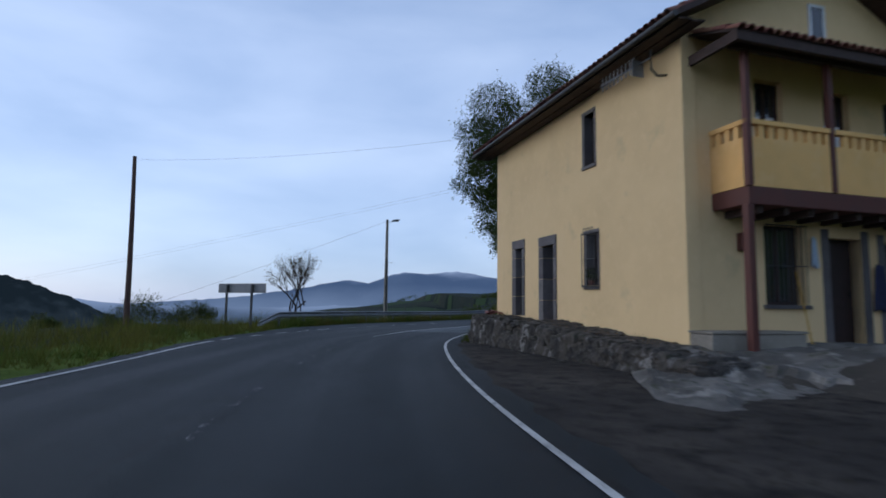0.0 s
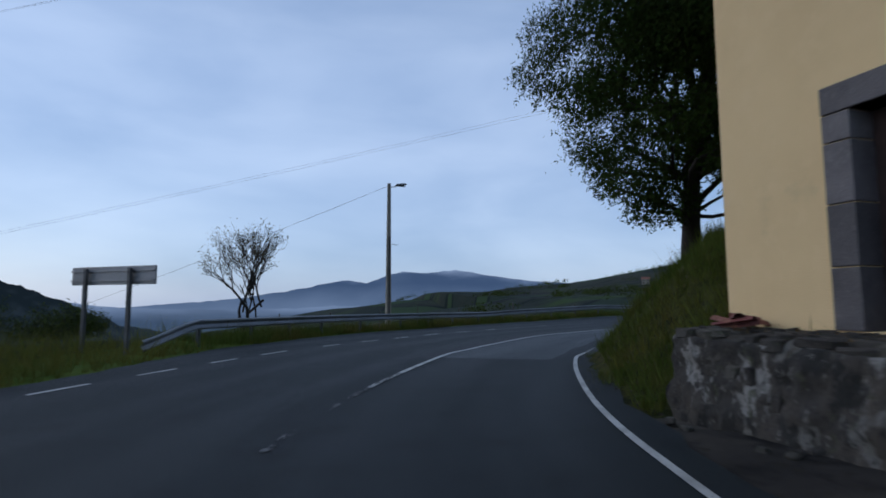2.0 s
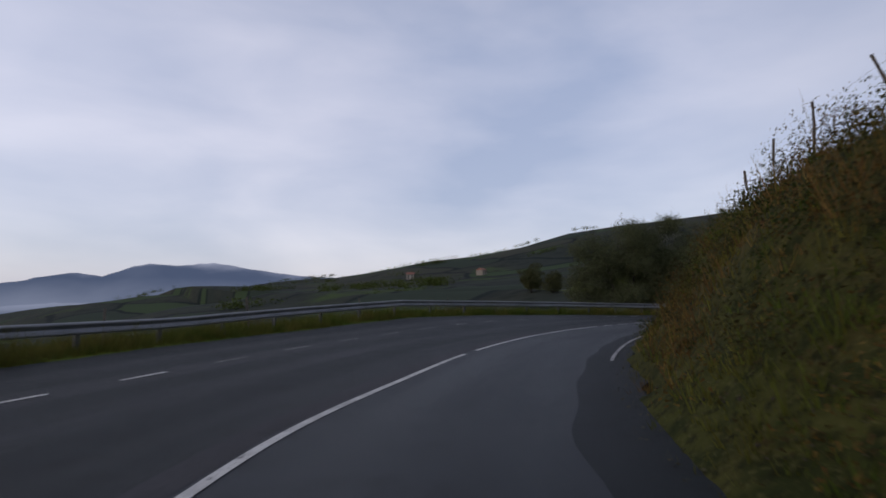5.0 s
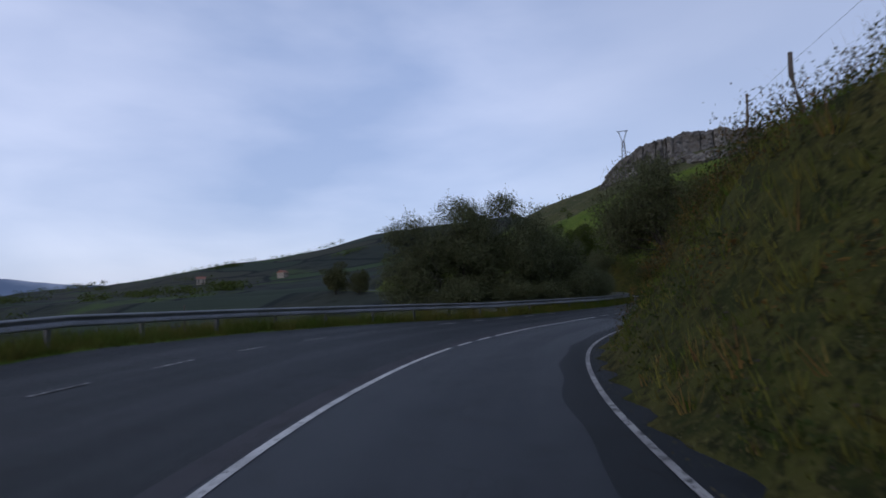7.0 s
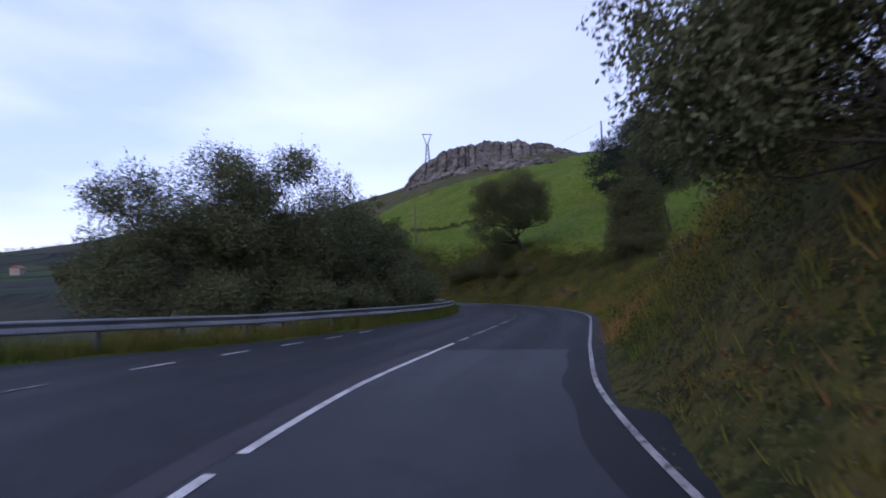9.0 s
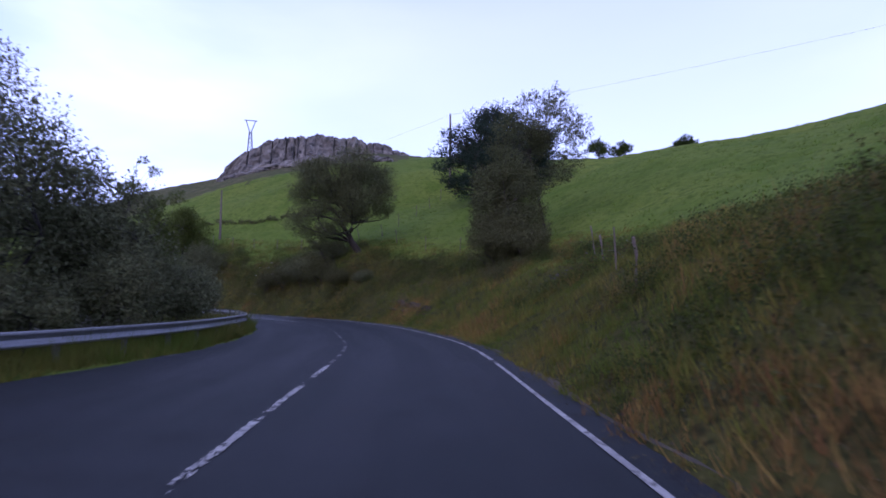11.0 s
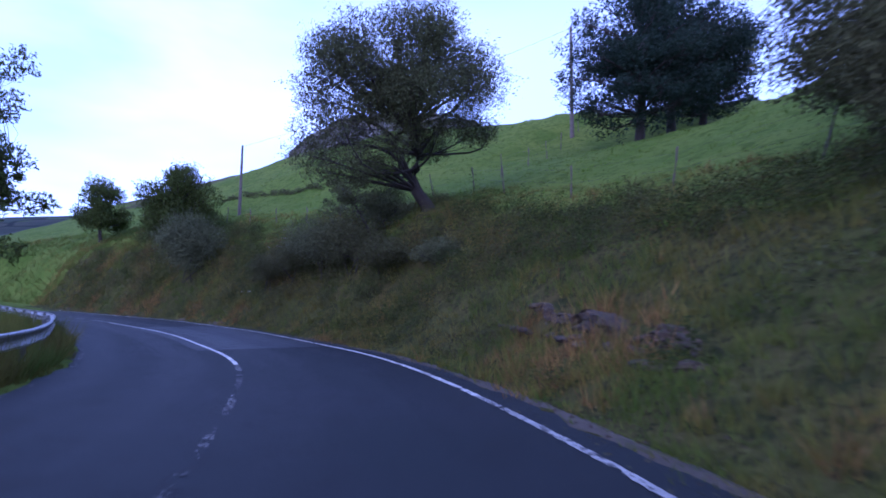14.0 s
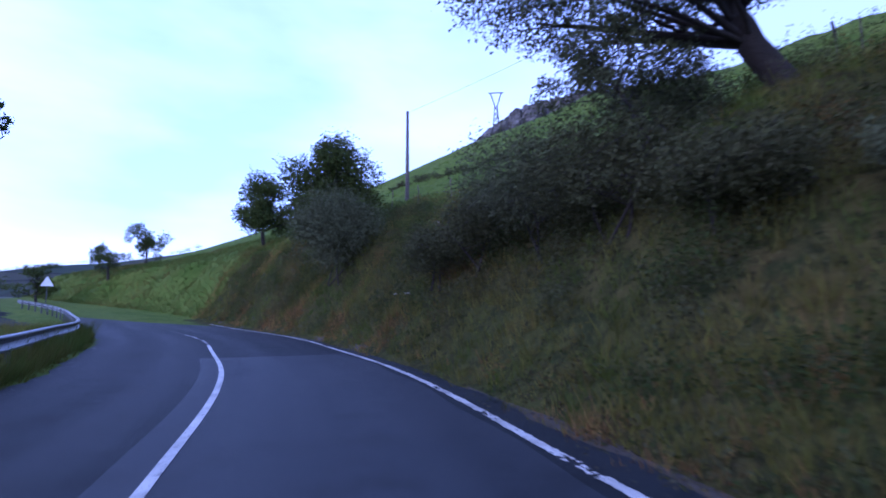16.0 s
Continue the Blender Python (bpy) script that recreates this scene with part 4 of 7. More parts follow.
# Balcony: floor beam, parapet with a pierced top, posts and tiled canopy.
BAL0, BAL1, OUT = 0.68, WID - 0.1, 0.92
balcony = front_part("balcony", boxes((BAL0, BAL1, -OUT, 0.0, 3.14, 3.48), bevel=0.02), WOOD_RED, house, "red-brown painted balcony floor beam")
front_part("parapet", boxes((BAL0, BAL1, -OUT, -OUT + 0.09, 3.48, 4.42), (BAL0, BAL0 + 0.09, -OUT + 0.09, 0.0, 3.48, 4.42), bevel=0.008), PLASTER_ORANGE, balcony, "solid yellow balcony parapet")
front_part("hand_rail", boxes((BAL0 - 0.02, BAL1, -OUT - 0.03, -OUT + 0.12, 4.66, 4.76), (BAL0 - 0.02, BAL0 + 0.12, -OUT + 0.12, 0.0, 4.66, 4.76), bevel=0.012), PLASTER_ORANGE, balcony)
k, x = 0, BAL0 + 0.06
while x < BAL1 - 0.1:
    if abs((x - BAL0) % 2.05) > 0.16:
        front_part("baluster", boxes((x, x + 0.13, -OUT + 0.005, -OUT + 0.085, 4.42, 4.66)), PLASTER_ORANGE, balcony)
    x += 0.235
for y in (-0.72, -0.5, -0.27, -0.06):
    front_part("baluster", boxes((BAL0 + 0.005, BAL0 + 0.085, y, y + 0.12, 4.42, 4.66)), PLASTER_ORANGE, balcony)
for x in (BAL0 + 0.04, BAL0 + 2.1, BAL0 + 4.15, BAL1 - 0.12):
    front_part("balcony_post", boxes((x - 0.06, x + 0.06, -OUT - 0.035, -OUT + 0.085, 3.48, 6.08), bevel=0.015), WOOD_RED, balcony, "square dark red timber post")
for x in (BAL0 + 0.04, BAL0 + 4.15):
    front_part("porch_post", boxes((x - 0.075, x + 0.075, -OUT, -OUT + 0.15, 0.2, 3.14), bevel=0.02), WOOD_RED, balcony, "square dark red timber post")
x = BAL0 + 0.3
while x < BAL1:
    front_part("joist", boxes((x, x + 0.12, -OUT + 0.1, 0.0, 3.0, 3.14)), WOOD_DARK, balcony)
    x += 0.62
canopy = front_part("canopy", boxes((BAL0 - 0.5, BAL1 + 0.1, -OUT - 0.38, -OUT - 0.28, 6.05, 6.25), (BAL0 - 0.5, BAL0 - 0.42, -OUT - 0.28, 0.0, 6.05, 6.25), (BAL0 - 0.3, BAL1, -OUT - 0.05, -OUT + 0.07, 6.08, 6.2)), WOOD_DARK, house, "dark timber canopy edge over the balcony")
deck = bmesh.new()
a = [deck.verts.new(p) for p in ((BAL0 - 0.5, -OUT - 0.38, 6.26), (BAL1 + 0.1, -OUT - 0.38, 6.26), (BAL1 + 0.1, 0, 6.74), (BAL0 - 0.5, 0, 6.74))]
b = [deck.verts.new(v.co + Vector((0, 0, -0.05))) for v in a]
deck.faces.new(a), deck.faces.new(b[::-1])
for i in range(4):
    deck.faces.new((a[i], b[i], b[(i + 1) % 4], a[(i + 1) % 4]))
front_part("canopy_deck", deck, WOOD_DARK, canopy)


def barrel_tile(length=0.42, r0=0.095, r1=0.075, thick=0.016):
    """One half-round clay tile along -y, narrower at the upper end."""
    bm = bmesh.new()
    rings = []
    for y, r in ((0, r0), (length, r1)):
        rings.append([[bm.verts.new(((r - t) * math.cos(a), y, (r - t) * math.sin(a))) for a in np.linspace(0, math.pi, 7)] for t in (0, thick)])
    (o0, i0), (o1, i1) = rings
    for k in range(6):
        bm.faces.new((o0[k], o0[k + 1], o1[k + 1], o1[k]))
        bm.faces.new((i0[k + 1], i0[k], i1[k], i1[k + 1]))
        bm.faces.new((o0[k + 1], o0[k], i0[k], i0[k + 1]))
    me = bpy.data.meshes.new("roof_tile")
    bm.to_mesh(me)
    bm.free()
    me.materials.append(TILE)
    return me


TILE_MESH = barrel_tile()
slope = math.atan2(0.48, OUT + 0.38)
rnd = random.Random(4)
for c in range(int((BAL1 - BAL0 + 0.6) / 0.205)):
    for r in range(4):
        ob = new("roof_tile", TILE_MESH)
        ob.parent = canopy
        x, y = BAL0 - 0.42 + c * 0.205 + rnd.uniform(-0.012, 0.012), -OUT - 0.44 + r * 0.34 * math.cos(slope)
        z = 6.26 + (y + OUT + 0.38) * math.tan(slope) + 0.01 + 0.012 * (r % 2)
        ob.matrix_basis = FM @ Matrix.Translation((x, y, z)) @ Matrix.Rotation(slope + rnd.uniform(-0.02, 0.02), 4, "X") @ Matrix.Rotation(rnd.uniform(-0.05, 0.05), 4, "Z")

# Main roof: two slopes with wide boarded eaves and rows of clay tiles.
OVER, END = 0.62, 0.75
roof = part("roof", bmesh.new(), WOOD_DARK, house, "clay tiled gable roof with dark timber eaves")
pitch = math.atan2(RIDGE - EAVE, WID / 2)
for side in (0, 1):
    bm = bmesh.new()
    y0, y1 = -OVER, WID / 2
    z0, z1 = EAVE - OVER * math.tan(pitch) + 0.12, RIDGE + 0.12
    a = [(-END, y0, z0), (LEN + END, y0, z0), (LEN + END, y1, z1), (-END, y1, z1)]
    if side:
        a = [(x, WID - y, z) for x, y, z in a]
    hi = [bm.verts.new(p) for p in a]
    lo = [bm.verts.new((p[0], p[1], p[2] - 0.12)) for p in a]
    bm.faces.new(hi), bm.faces.new(lo[::-1])
    for i in range(4):
        bm.faces.new((hi[i], lo[i], lo[(i + 1) % 4], hi[(i + 1) % 4]))
    part("roof_deck", bm, WOOD_DARK, roof)
    verts, faces = [], []
    cols = int((LEN + 2 * END) / 0.21)
    run = math.hypot(y1 - y0, z1 - z0)
    for c in range(cols):
        for r in range(int(run / 0.38)):
            for q in range(2):
                f0 = (r * 0.38 - 0.06 + (q * 0.43)) / run
                rad = (0.098, 0.078)[q]
                cy, cz = y0 + (y1 - y0) * f0, z0 + (z1 - z0) * f0 + (0.03 if q == 0 else 0.012)
                for ang in np.linspace(0, math.pi, 6):
                    yy = cy - math.sin(pitch) * rad * math.sin(ang)
                    verts.append((-END + 0.1 + c * 0.21 + rad * math.cos(ang), WID - yy if side else yy, cz + rad * math.sin(ang) * math.cos(pitch)))
            b0 = len(verts) - 12
            faces += [[b0 + k, b0 + k + 1, b0 + 7 + k, b0 + 6 + k] for k in range(5)]
    tagged(part("tiling", mesh_from("tiling", verts, faces, TILE_FIELD), TILE_FIELD, roof, "weathered red-brown clay tiles"), kind="stuff")
eave_z = EAVE - OVER * math.tan(pitch)
for k in range(4):
    y = -OVER + 0.03 + k * 0.15
    part("soffit_board", boxes((-END + 0.02, LEN + END - 0.02, y, y + 0.142, eave_z - 0.06 + 0.02 * (k % 2), eave_z - 0.03 + 0.02 * (k % 2))), WOOD_DARK, roof)
part("gutter", tube(bmesh.new(), [(-END, -OVER - 0.06, EAVE - OVER * math.tan(pitch) + 0.02), (LEN + END, -OVER - 0.06, EAVE - OVER * math.tan(pitch) + 0.02)], [0.06] * 2, 10), STEEL_DARK, roof, "dark round gutter along the eave")
part("ridge_cap", tube(bmesh.new(), [(-END, WID / 2, RIDGE + 0.15), (LEN + END, WID / 2, RIDGE + 0.15)], [0.11] * 2, 10), TILE, roof)

# Television aerial on the side wall.
aerial = thing("television_aerial", pose(0.08, 11.45, 0, 0, 0, -83.82), "thin metal television aerial bracketed to the wall", "aerial")
g = tube(bmesh.new(), [(9.15, 0.0, 6.02), (9.15, -0.22, 5.98), (9.12, -0.34, 6.12), (9.12, -0.34, 6.52)], [0.026] * 4, 6)
part("mast", g, STEEL_DARK, aerial)
part("boom", tube(bmesh.new(), [(9.12, -0.34, 6.36), (7.35, -0.40, 6.42)], [0.018] * 2, 6), GALV, aerial)
for k in range(9):
    part("element", tube(bmesh.new(), [(7.42 + k * 0.15, -0.39, 6.24), (7.42 + k * 0.15, -0.39, 6.58)], [0.013] * 2, 5), GALV, aerial)
part("reflector", boxes((8.72, 8.74, -0.52, -0.24, 6.10, 6.46)), GALV, aerial)

# Porch: bench, slab, broom, cloths, pots.
bench = thing("stone_bench", pose(0.08, 11.45, 0, 0, 0, -83.82), "low whitewashed masonry bench along the house front", "bench")
bm = boxes((0.02, 2.25, -0.62, 0.0, 0.1, 0.74), bevel=0.03)
bm.transform(FM)
part("seat_block", bm, CONCRETE, bench)
bm = boxes((0.0, 2.27, -0.64, 0.0, 0.745, 0.79), bevel=0.01)
bm.transform(FM)
part("seat_slab", bm, CONCRETE, bench)
slab = boxes((-0.3, 7.6, -1.25, 0.0, -0.1, 0.26), bevel=0.04)
slab.transform(FM)
porch = part("porch_floor", slab, CONCRETE_OLD)
porch.matrix_basis = pose(0.08, 11.45, 0, 0, 0, -83.82)
tagged(porch, "cracked concrete porch slab in front of the house", "porch", kind="structure")
broom = thing("broom", pose(0.08, 11.45, 0, 0, 0, -83.82) @ FM @ pose(2.72, -0.36, 0.262), "blue and yellow broom leaning on the wall", "broom")
part("handle", tube(bmesh.new(), [(0, 0, 0.1), (-0.02, 0.31, 1.72)], [0.014] * 2, 6), YELLOW, broom)
part("head", boxes((-0.15, 0.15, -0.03, 0.03, 0.09, 0.15), bevel=0.01), YELLOW, broom)
part("bristles", boxes((-0.16, 0.16, -0.035, 0.035, 0.0, 0.09), bevel=0.008), BLUE, broom, "blue plastic bristles")


def cloth(name, w, h, mat, m, label, folds=3):
    verts, faces, nx_, nz_ = [], [], 9, 12
    for k in range(nz_ + 1):
        for i in range(nx_ + 1):
            u, v = i / nx_ - 0.5, k / nz_
            verts.append((u * w * (0.55 + 0.45 * v), 0.035 * math.sin(u * folds * 6) * (0.4 + v), -v * h - 0.03 * math.sin(u * 7)))
    for k in range(nz_):
        for i in range(nx_):
            a = k * (nx_ + 1) + i
            faces.append([a, a + 1, a + nx_ + 2, a + nx_ + 1])
    ob = new(name, mesh_from(name, verts, faces, mat, True))
    ob.matrix_basis = m
    sol = ob.modifiers.new("thickness", "SOLIDIFY")
    sol.thickness = 0.006
    return tagged(ob, label, "cloth")


HM = pose(0.08, 11.45, 0, 0, 0, -83.82) @ FM
cloth("towel", 0.22, 0.62, CLOTH, HM @ pose(3.18, -0.09, 2.72), "pale blue towel hanging from a nail on the wall")
cloth("jacket", 0.42, 1.0, NAVY, HM @ pose(5.02, -0.09, 2.2), "dark blue work jacket hanging by the door", 4)
box_ = thing("meter_box", HM @ pose(1.42, 0, 2.55), "small dark red meter box on the house wall", "box")
part("case", boxes((-0.16, 0.16, -0.14, 0.0, -0.18, 0.18), bevel=0.015), WOOD_RED, box_)
part("lid", boxes((-0.13, 0.13, -0.15, -0.135, -0.15, 0.15), bevel=0.004), WOOD_DARK, box_)

# ---- the terrace wall below the doors ----
terrace = thing("terrace_wall", pose(0.08, 11.45, 0, 0, 0, -83.82), "low rough retaining wall of mortared rubble with a worn top", "wall", kind="structure")
rnd = random.Random(11)


def top_at(x):
    return float(np.interp(x, [-0.8, 0.5, 2.9, 3.0, 4.6, 4.7, 9.6, 11.2], [0.97, 0.95, 0.88, 0.84, 0.82, 0.83, 0.52, 0.30]))


core, grid = bmesh.new(), []
for i in range(0, 216):
    x = 0.3 + i * 0.05
    col = []
    top = top_at(x)
    for y, f in ((-1.13, -0.3), (-1.14, 0.0), (-1.14, 0.07), (-1.14, 0.14), (-1.13, 0.21), (-1.13, 0.28), (-1.12, 0.35), (-1.12, 0.42), (-1.11, 0.49), (-1.11, 0.56), (-1.10, 0.63), (-1.09, 0.70), (-1.08, 0.77), (-1.07, 0.83), (-1.05, 0.88), (-0.98, 0.92), (-0.88, 0.93), (-0.74, 0.945), (-0.56, 0.965), (-0.36, 0.98), (-0.16, 0.99), (0.02, 0.99)):
        bump = noise.noise((x * 2.1, f * 2.6, 1.0)) * 0.07 + noise.noise((x * 5, f * 5, 4.0)) * 0.06 + noise.noise((x * 12, f * 10, 7.0)) * 0.045 + noise.noise((x * 24, f * 20, 3.0)) * 0.03
        hollow = 0.16 * math.exp(-(((x - 3.6) / 0.55) ** 2 + ((f - 0.62) / 0.16) ** 2)) + 0.10 * math.exp(-(((x - 5.4) / 0.5) ** 2 + ((f - 0.35) / 0.2) ** 2))
        on_top = max(0.0, min(1.0, (y + 1.06) / 0.15))
        col.append(core.verts.new((x, y + (bump + hollow) * (1 - on_top), f * top + on_top * (0.9 * bump + 0.05 * noise.noise((x * 6, y * 6, 2.0)) - 0.01))))
    grid.append(col)
grid.append([core.verts.new((11.12, -0.5 + 0.3 * (v.co.y + 0.5), v.co.z * 0.8)) for v in grid[-1]])
grid.append([core.verts.new((11.16, -0.5, v.co.z * 0.4 - 0.1)) for v in grid[-1]])
for a, b in zip(grid, grid[1:]):
    for j in range(len(a) - 1):
        core.faces.new((a[j], b[j], b[j + 1], a[j + 1]))
part("mortar_core", core, OLD_RENDER, terrace, "stained flaking render over rubble", smooth=True)


def stone_mesh(seed, rough=0.25):
    r = random.Random(seed)
    bm = bmesh.new()
    bmesh.ops.create_cube(bm, size=1.0)
    bmesh.ops.bevel(bm, geom=bm.edges[:], offset=0.16, segments=1, affect="EDGES")
    for v in bm.verts:
        v.co += Vector((r.uniform(-1, 1), r.uniform(-1, 1), r.uniform(-1, 1))) * rough * 0.3
    me = bpy.data.meshes.new("stone")
    bm.to_mesh(me)
    bm.free()
    me.materials.append(RUBBLE)
    return me


STONES = [stone_mesh(k) for k in range(8)]
x = 0.3
while x < 11.0:
    z, w = -0.08, rnd.uniform(0.18, 0.42)
    while z < top_at(x) - 0.08:
        h = min(rnd.uniform(0.10, 0.34), top_at(x) - z - 0.02)
        ob = new("stone", rnd.choice(STONES))
        ob.parent = terrace
        ob.matrix_basis = Matrix.LocRotScale((x + w / 2 + rnd.uniform(-0.04, 0.04), -0.955 + rnd.uniform(-0.05, 0.06), z + h / 2), Euler((rnd.uniform(-0.1, 0.1), rnd.uniform(-0.06, 0.06), rnd.uniform(-0.1, 0.1))), (w * rnd.uniform(0.75, 1.0), 0.24, h * rnd.uniform(0.75, 1.0)))
        z += h
    ob = new("cap_stone", rnd.choice(STONES))
    ob.parent = terrace
    ob.matrix_basis = Matrix.LocRotScale((x + w / 2, -0.86 + rnd.uniform(-0.14, 0.45), top_at(x) - 0.075), Euler((rnd.uniform(-0.1, 0.1), rnd.uniform(-0.1, 0.1), rnd.uniform(-0.5, 0.5))), (w * rnd.uniform(0.6, 1.0), rnd.uniform(0.2, 0.4), rnd.uniform(0.08, 0.15)))
    x += w
for k in range(90):
    x = rnd.uniform(0.4, 10.6)
    ob = new("rubble", rnd.choice(STONES))
    ob.parent = terrace
    on_top = k < 60
    ob.matrix_basis = Matrix.LocRotScale((x, rnd.uniform(-1.0, -0.15) if on_top else rnd.uniform(-1.65, -1.15), (top_at(x) * 0.955 if on_top else 0.0) + 0.005), Euler((rnd.uniform(-0.3, 0.3), rnd.uniform(-0.3, 0.3), rnd.uniform(0, 6))), (rnd.uniform(0.04, 0.15), rnd.uniform(0.03, 0.10), rnd.uniform(0.025, 0.07)))
r = np.random.RandomState(44)
n = 420
x = r.uniform(0.35, 10.5, n)
y = -0.03 - 0.9 * r.uniform(size=n) ** 2.2
z = np.array([top_at(v) for v in x]) * 0.965
root = np.c_[x, y, z]
a = r.uniform(0, math.tau, n)
side = np.c_[np.cos(a), np.sin(a), 0 * a] * 0.006
tip = root + np.c_[r.normal(size=n) * 0.09, r.normal(size=n) * 0.07, 0.01 + np.abs(r.normal(size=n)) * 0.05]
STRAW = np.stack([root - side, root + side, tip], 1)

# Broken concrete apron round the house corner.
verts, faces, na, nb = [], [], 60, 34
for i in range(na + 1):
    w = -2.85 + 8.6 * i / na
    u0 = float(np.interp(w, [-2.85, -1.9, -1.2, 0], [12.4, 10.6, 9.4, 9.4]))
    u1 = float(np.interp(w, [-2.85, -2.5, -1.1, 2.4, 6], [12.9, 13.3, 12.8, 11.7, 11.0])) + 0.22 * noise.noise((w * 1.7, 3.3, 0)) + 0.1 * noise.noise((w * 6, 1.3, 0))
    for j in range(nb + 1):
        t = j / nb
        u = u0 + (u1 - u0) * t
        rim = min(1.0, 4 * (1 - t), 5 * t + 0.25, 9 * i / na, 9 * (na - i) / na)
        h = -0.03 + rim * (0.12 * (1 - t) + 0.06 + 0.06 * noise.noise((u * 1.3, w * 1.3, 2)) + 0.05 * noise.noise((u * 4, w * 4, 6)) + 0.02 * noise.noise((u * 11, w * 11, 4)))
        px, py = 0.08 + 0.1077 * u + 0.9942 * w, 11.45 - 0.9942 * u + 0.1077 * w
        verts.append((u, w, h + max(0.0, float(ground_z(np.array([px]), np.array([py]))[0]) + 0.02)))
for i in range(na):
    for j in range(nb):
        a = i * (nb + 1) + j
        faces.append([a, a + 1, a + nb + 2, a + nb + 1])
apron = new("concrete_apron", mesh_from("concrete_apron", verts, faces, CONCRETE_OLD))
apron.matrix_basis = pose(0.08, 11.45, 0, 0, 0, -83.82)
tagged(apron, "broken stained concrete apron at the farmhouse corner", "pavement", kind="structure")
# Broken roof tiles left at the end of the terrace, and weeds along the wall foot.
for k in range(5):
    bm = bmesh.new()
    tube(bm, [(0, 0, 0), (0.26 + 0.05 * k, 0, 0.01)], [0.07, 0.06], 8)
    bmesh.ops.delete(bm, geom=[v for v in bm.verts if v.co.z < -0.02], context="VERTS")
    tile = new("broken_tile", part("broken_tile", bm, TILE).data)
    bpy.data.objects.remove(bpy.data.objects["broken_tile"]) if tile.name != "broken_tile" else None
    tile.matrix_basis = pose(0.08, 11.45, 0, 0, 0, -83.82) @ pose(0.35 + 0.12 * k, -0.55 + 0.09 * (k % 3), 0.99 + 0.03 * (k % 2), 12 * k - 20, 10, 50 * k)
    tagged(tile, "broken red clay roof tile lying on the terrace", "tile", "broken tiles")
# A dark overgrown shed on the bank behind the ash.
shed = thing("shed", pose(7.5, 18.4, 2.35, 0, 0, 4), "dark overgrown stone shed with a steep mono-pitch roof", "shed")
bm = bmesh.new()
prof = [(0.0, 0.0), (0.1, 1.25), (2.7, 3.0), (5.0, 3.2), (5.0, 0.0)]
rings = [[bm.verts.new((x, y, z - 0.5 * (z == 0))) for x, z in prof] for y in (-1.2, 1.6)]
for k in range(5):
    bm.faces.new((rings[0][k], rings[0][(k + 1) % 5], rings[1][(k + 1) % 5], rings[1][k]))
bm.faces.new(rings[0]), bm.faces.new(rings[1][::-1])
part("wall", bm, ROCK_NEAR, shed)
bm = bmesh.new()
top = [(-0.12, 1.2), (2.7, 3.08), (5.1, 3.28)]
rings = [[bm.verts.new((x, y, z + dz)) for x, z in top for dz in (0.0, 0.07)] for y in (-1.35, 1.75)]
for a, b in ((0, 1), (1, 3), (3, 5), (5, 4), (4, 2), (2, 0)):
    bm.faces.new((rings[0][a], rings[0][b], rings[1][b], rings[1][a]))
for g, f in ((rings[0], 1), (rings[1], -1)):
    bm.faces.new([g[k] for k in (0, 1, 3, 2)][::f]), bm.faces.new([g[k] for k in (2, 3, 5, 4)][::f])
part("roof", bm, SHED_ROOF, shed, "black roofing felt")


# ---- guard rail along the outer side of the bend ----
rail = thing("guardrail", pose(0, 0, 0), "grey galvanised steel crash barrier on posts beside the road", "guardrail")
RAIL_S = [58, 60, 64, 70, 85, 91, 96, 100, 104, 108, 113, 118, 123, 134, 141, 148, 160, 190]
RAIL_D = [-6.9, -7.4, -7.9, -8.2, -8.4, -8.3, -7.6, -6.5, -5.7, -5.0, -4.25, -3.65, -3.35, -3.25, -3.2, -3.5, -3.6, -3.6]
PROFILE = [(0.0, 0.14), (0.045, 0.12), (0.05, 0.09), (0.0, 0.04), (-0.02, 0.0), (0.0, -0.04), (0.05, -0.09), (0.045, -0.12), (0.0, -0.14)]


def rail_place(s, out=0.0):
    p = axis_point(s, float(np.interp(s, RAIL_S, RAIL_D)) - out)
    return float(p[0]), float(p[1])


def rail_beam(stations, heights):
    """One corrugated beam; positive profile depth faces the road."""
    verts, faces, m = [], [], len(PROFILE)
    for (x, y, tx, ty), h in zip(stations, heights):
        for layer in (0.0, -0.012):
            for o, z in PROFILE:
                verts.append((x + ty * (o + layer), y - tx * (o + layer), h + z))
    n = len(stations)
    for i in range(n - 1):
        a, b = i * 2 * m, (i + 1) * 2 * m
        for k in range(m - 1):
            faces.append([a + k, a + k + 1, b + k + 1, b + k])
            faces.append([a + m + k + 1, a + m + k, b + m + k, b + m + k + 1])
        faces += [[a, b, b + m, a + m], [a + m - 1, a + 2 * m - 1, b + 2 * m - 1, b + m - 1]]
    return mesh_from("beam", verts, faces, GALV)


def stations_between(s0, s1, n=6):
    out = []
    for s in np.linspace(s0, s1, n):
        (x0, y0), (x1, y1) = rail_place(s - 0.2), rail_place(s + 0.2)
        x, y = rail_place(s)
        d = math.hypot(x1 - x0, y1 - y0)
        out.append((x, y, (x1 - x0) / d, (y1 - y0) / d))
    return out


RAIL_Z = 0.60


def rail_height(s):
    return float(np.interp(s, [60, 76, 80, 86, 91, 97, 102, 110], [0.64, 0.60, 0.76, 1.0, 0.90, 0.74, 0.60, 0.54]) + lift(s))


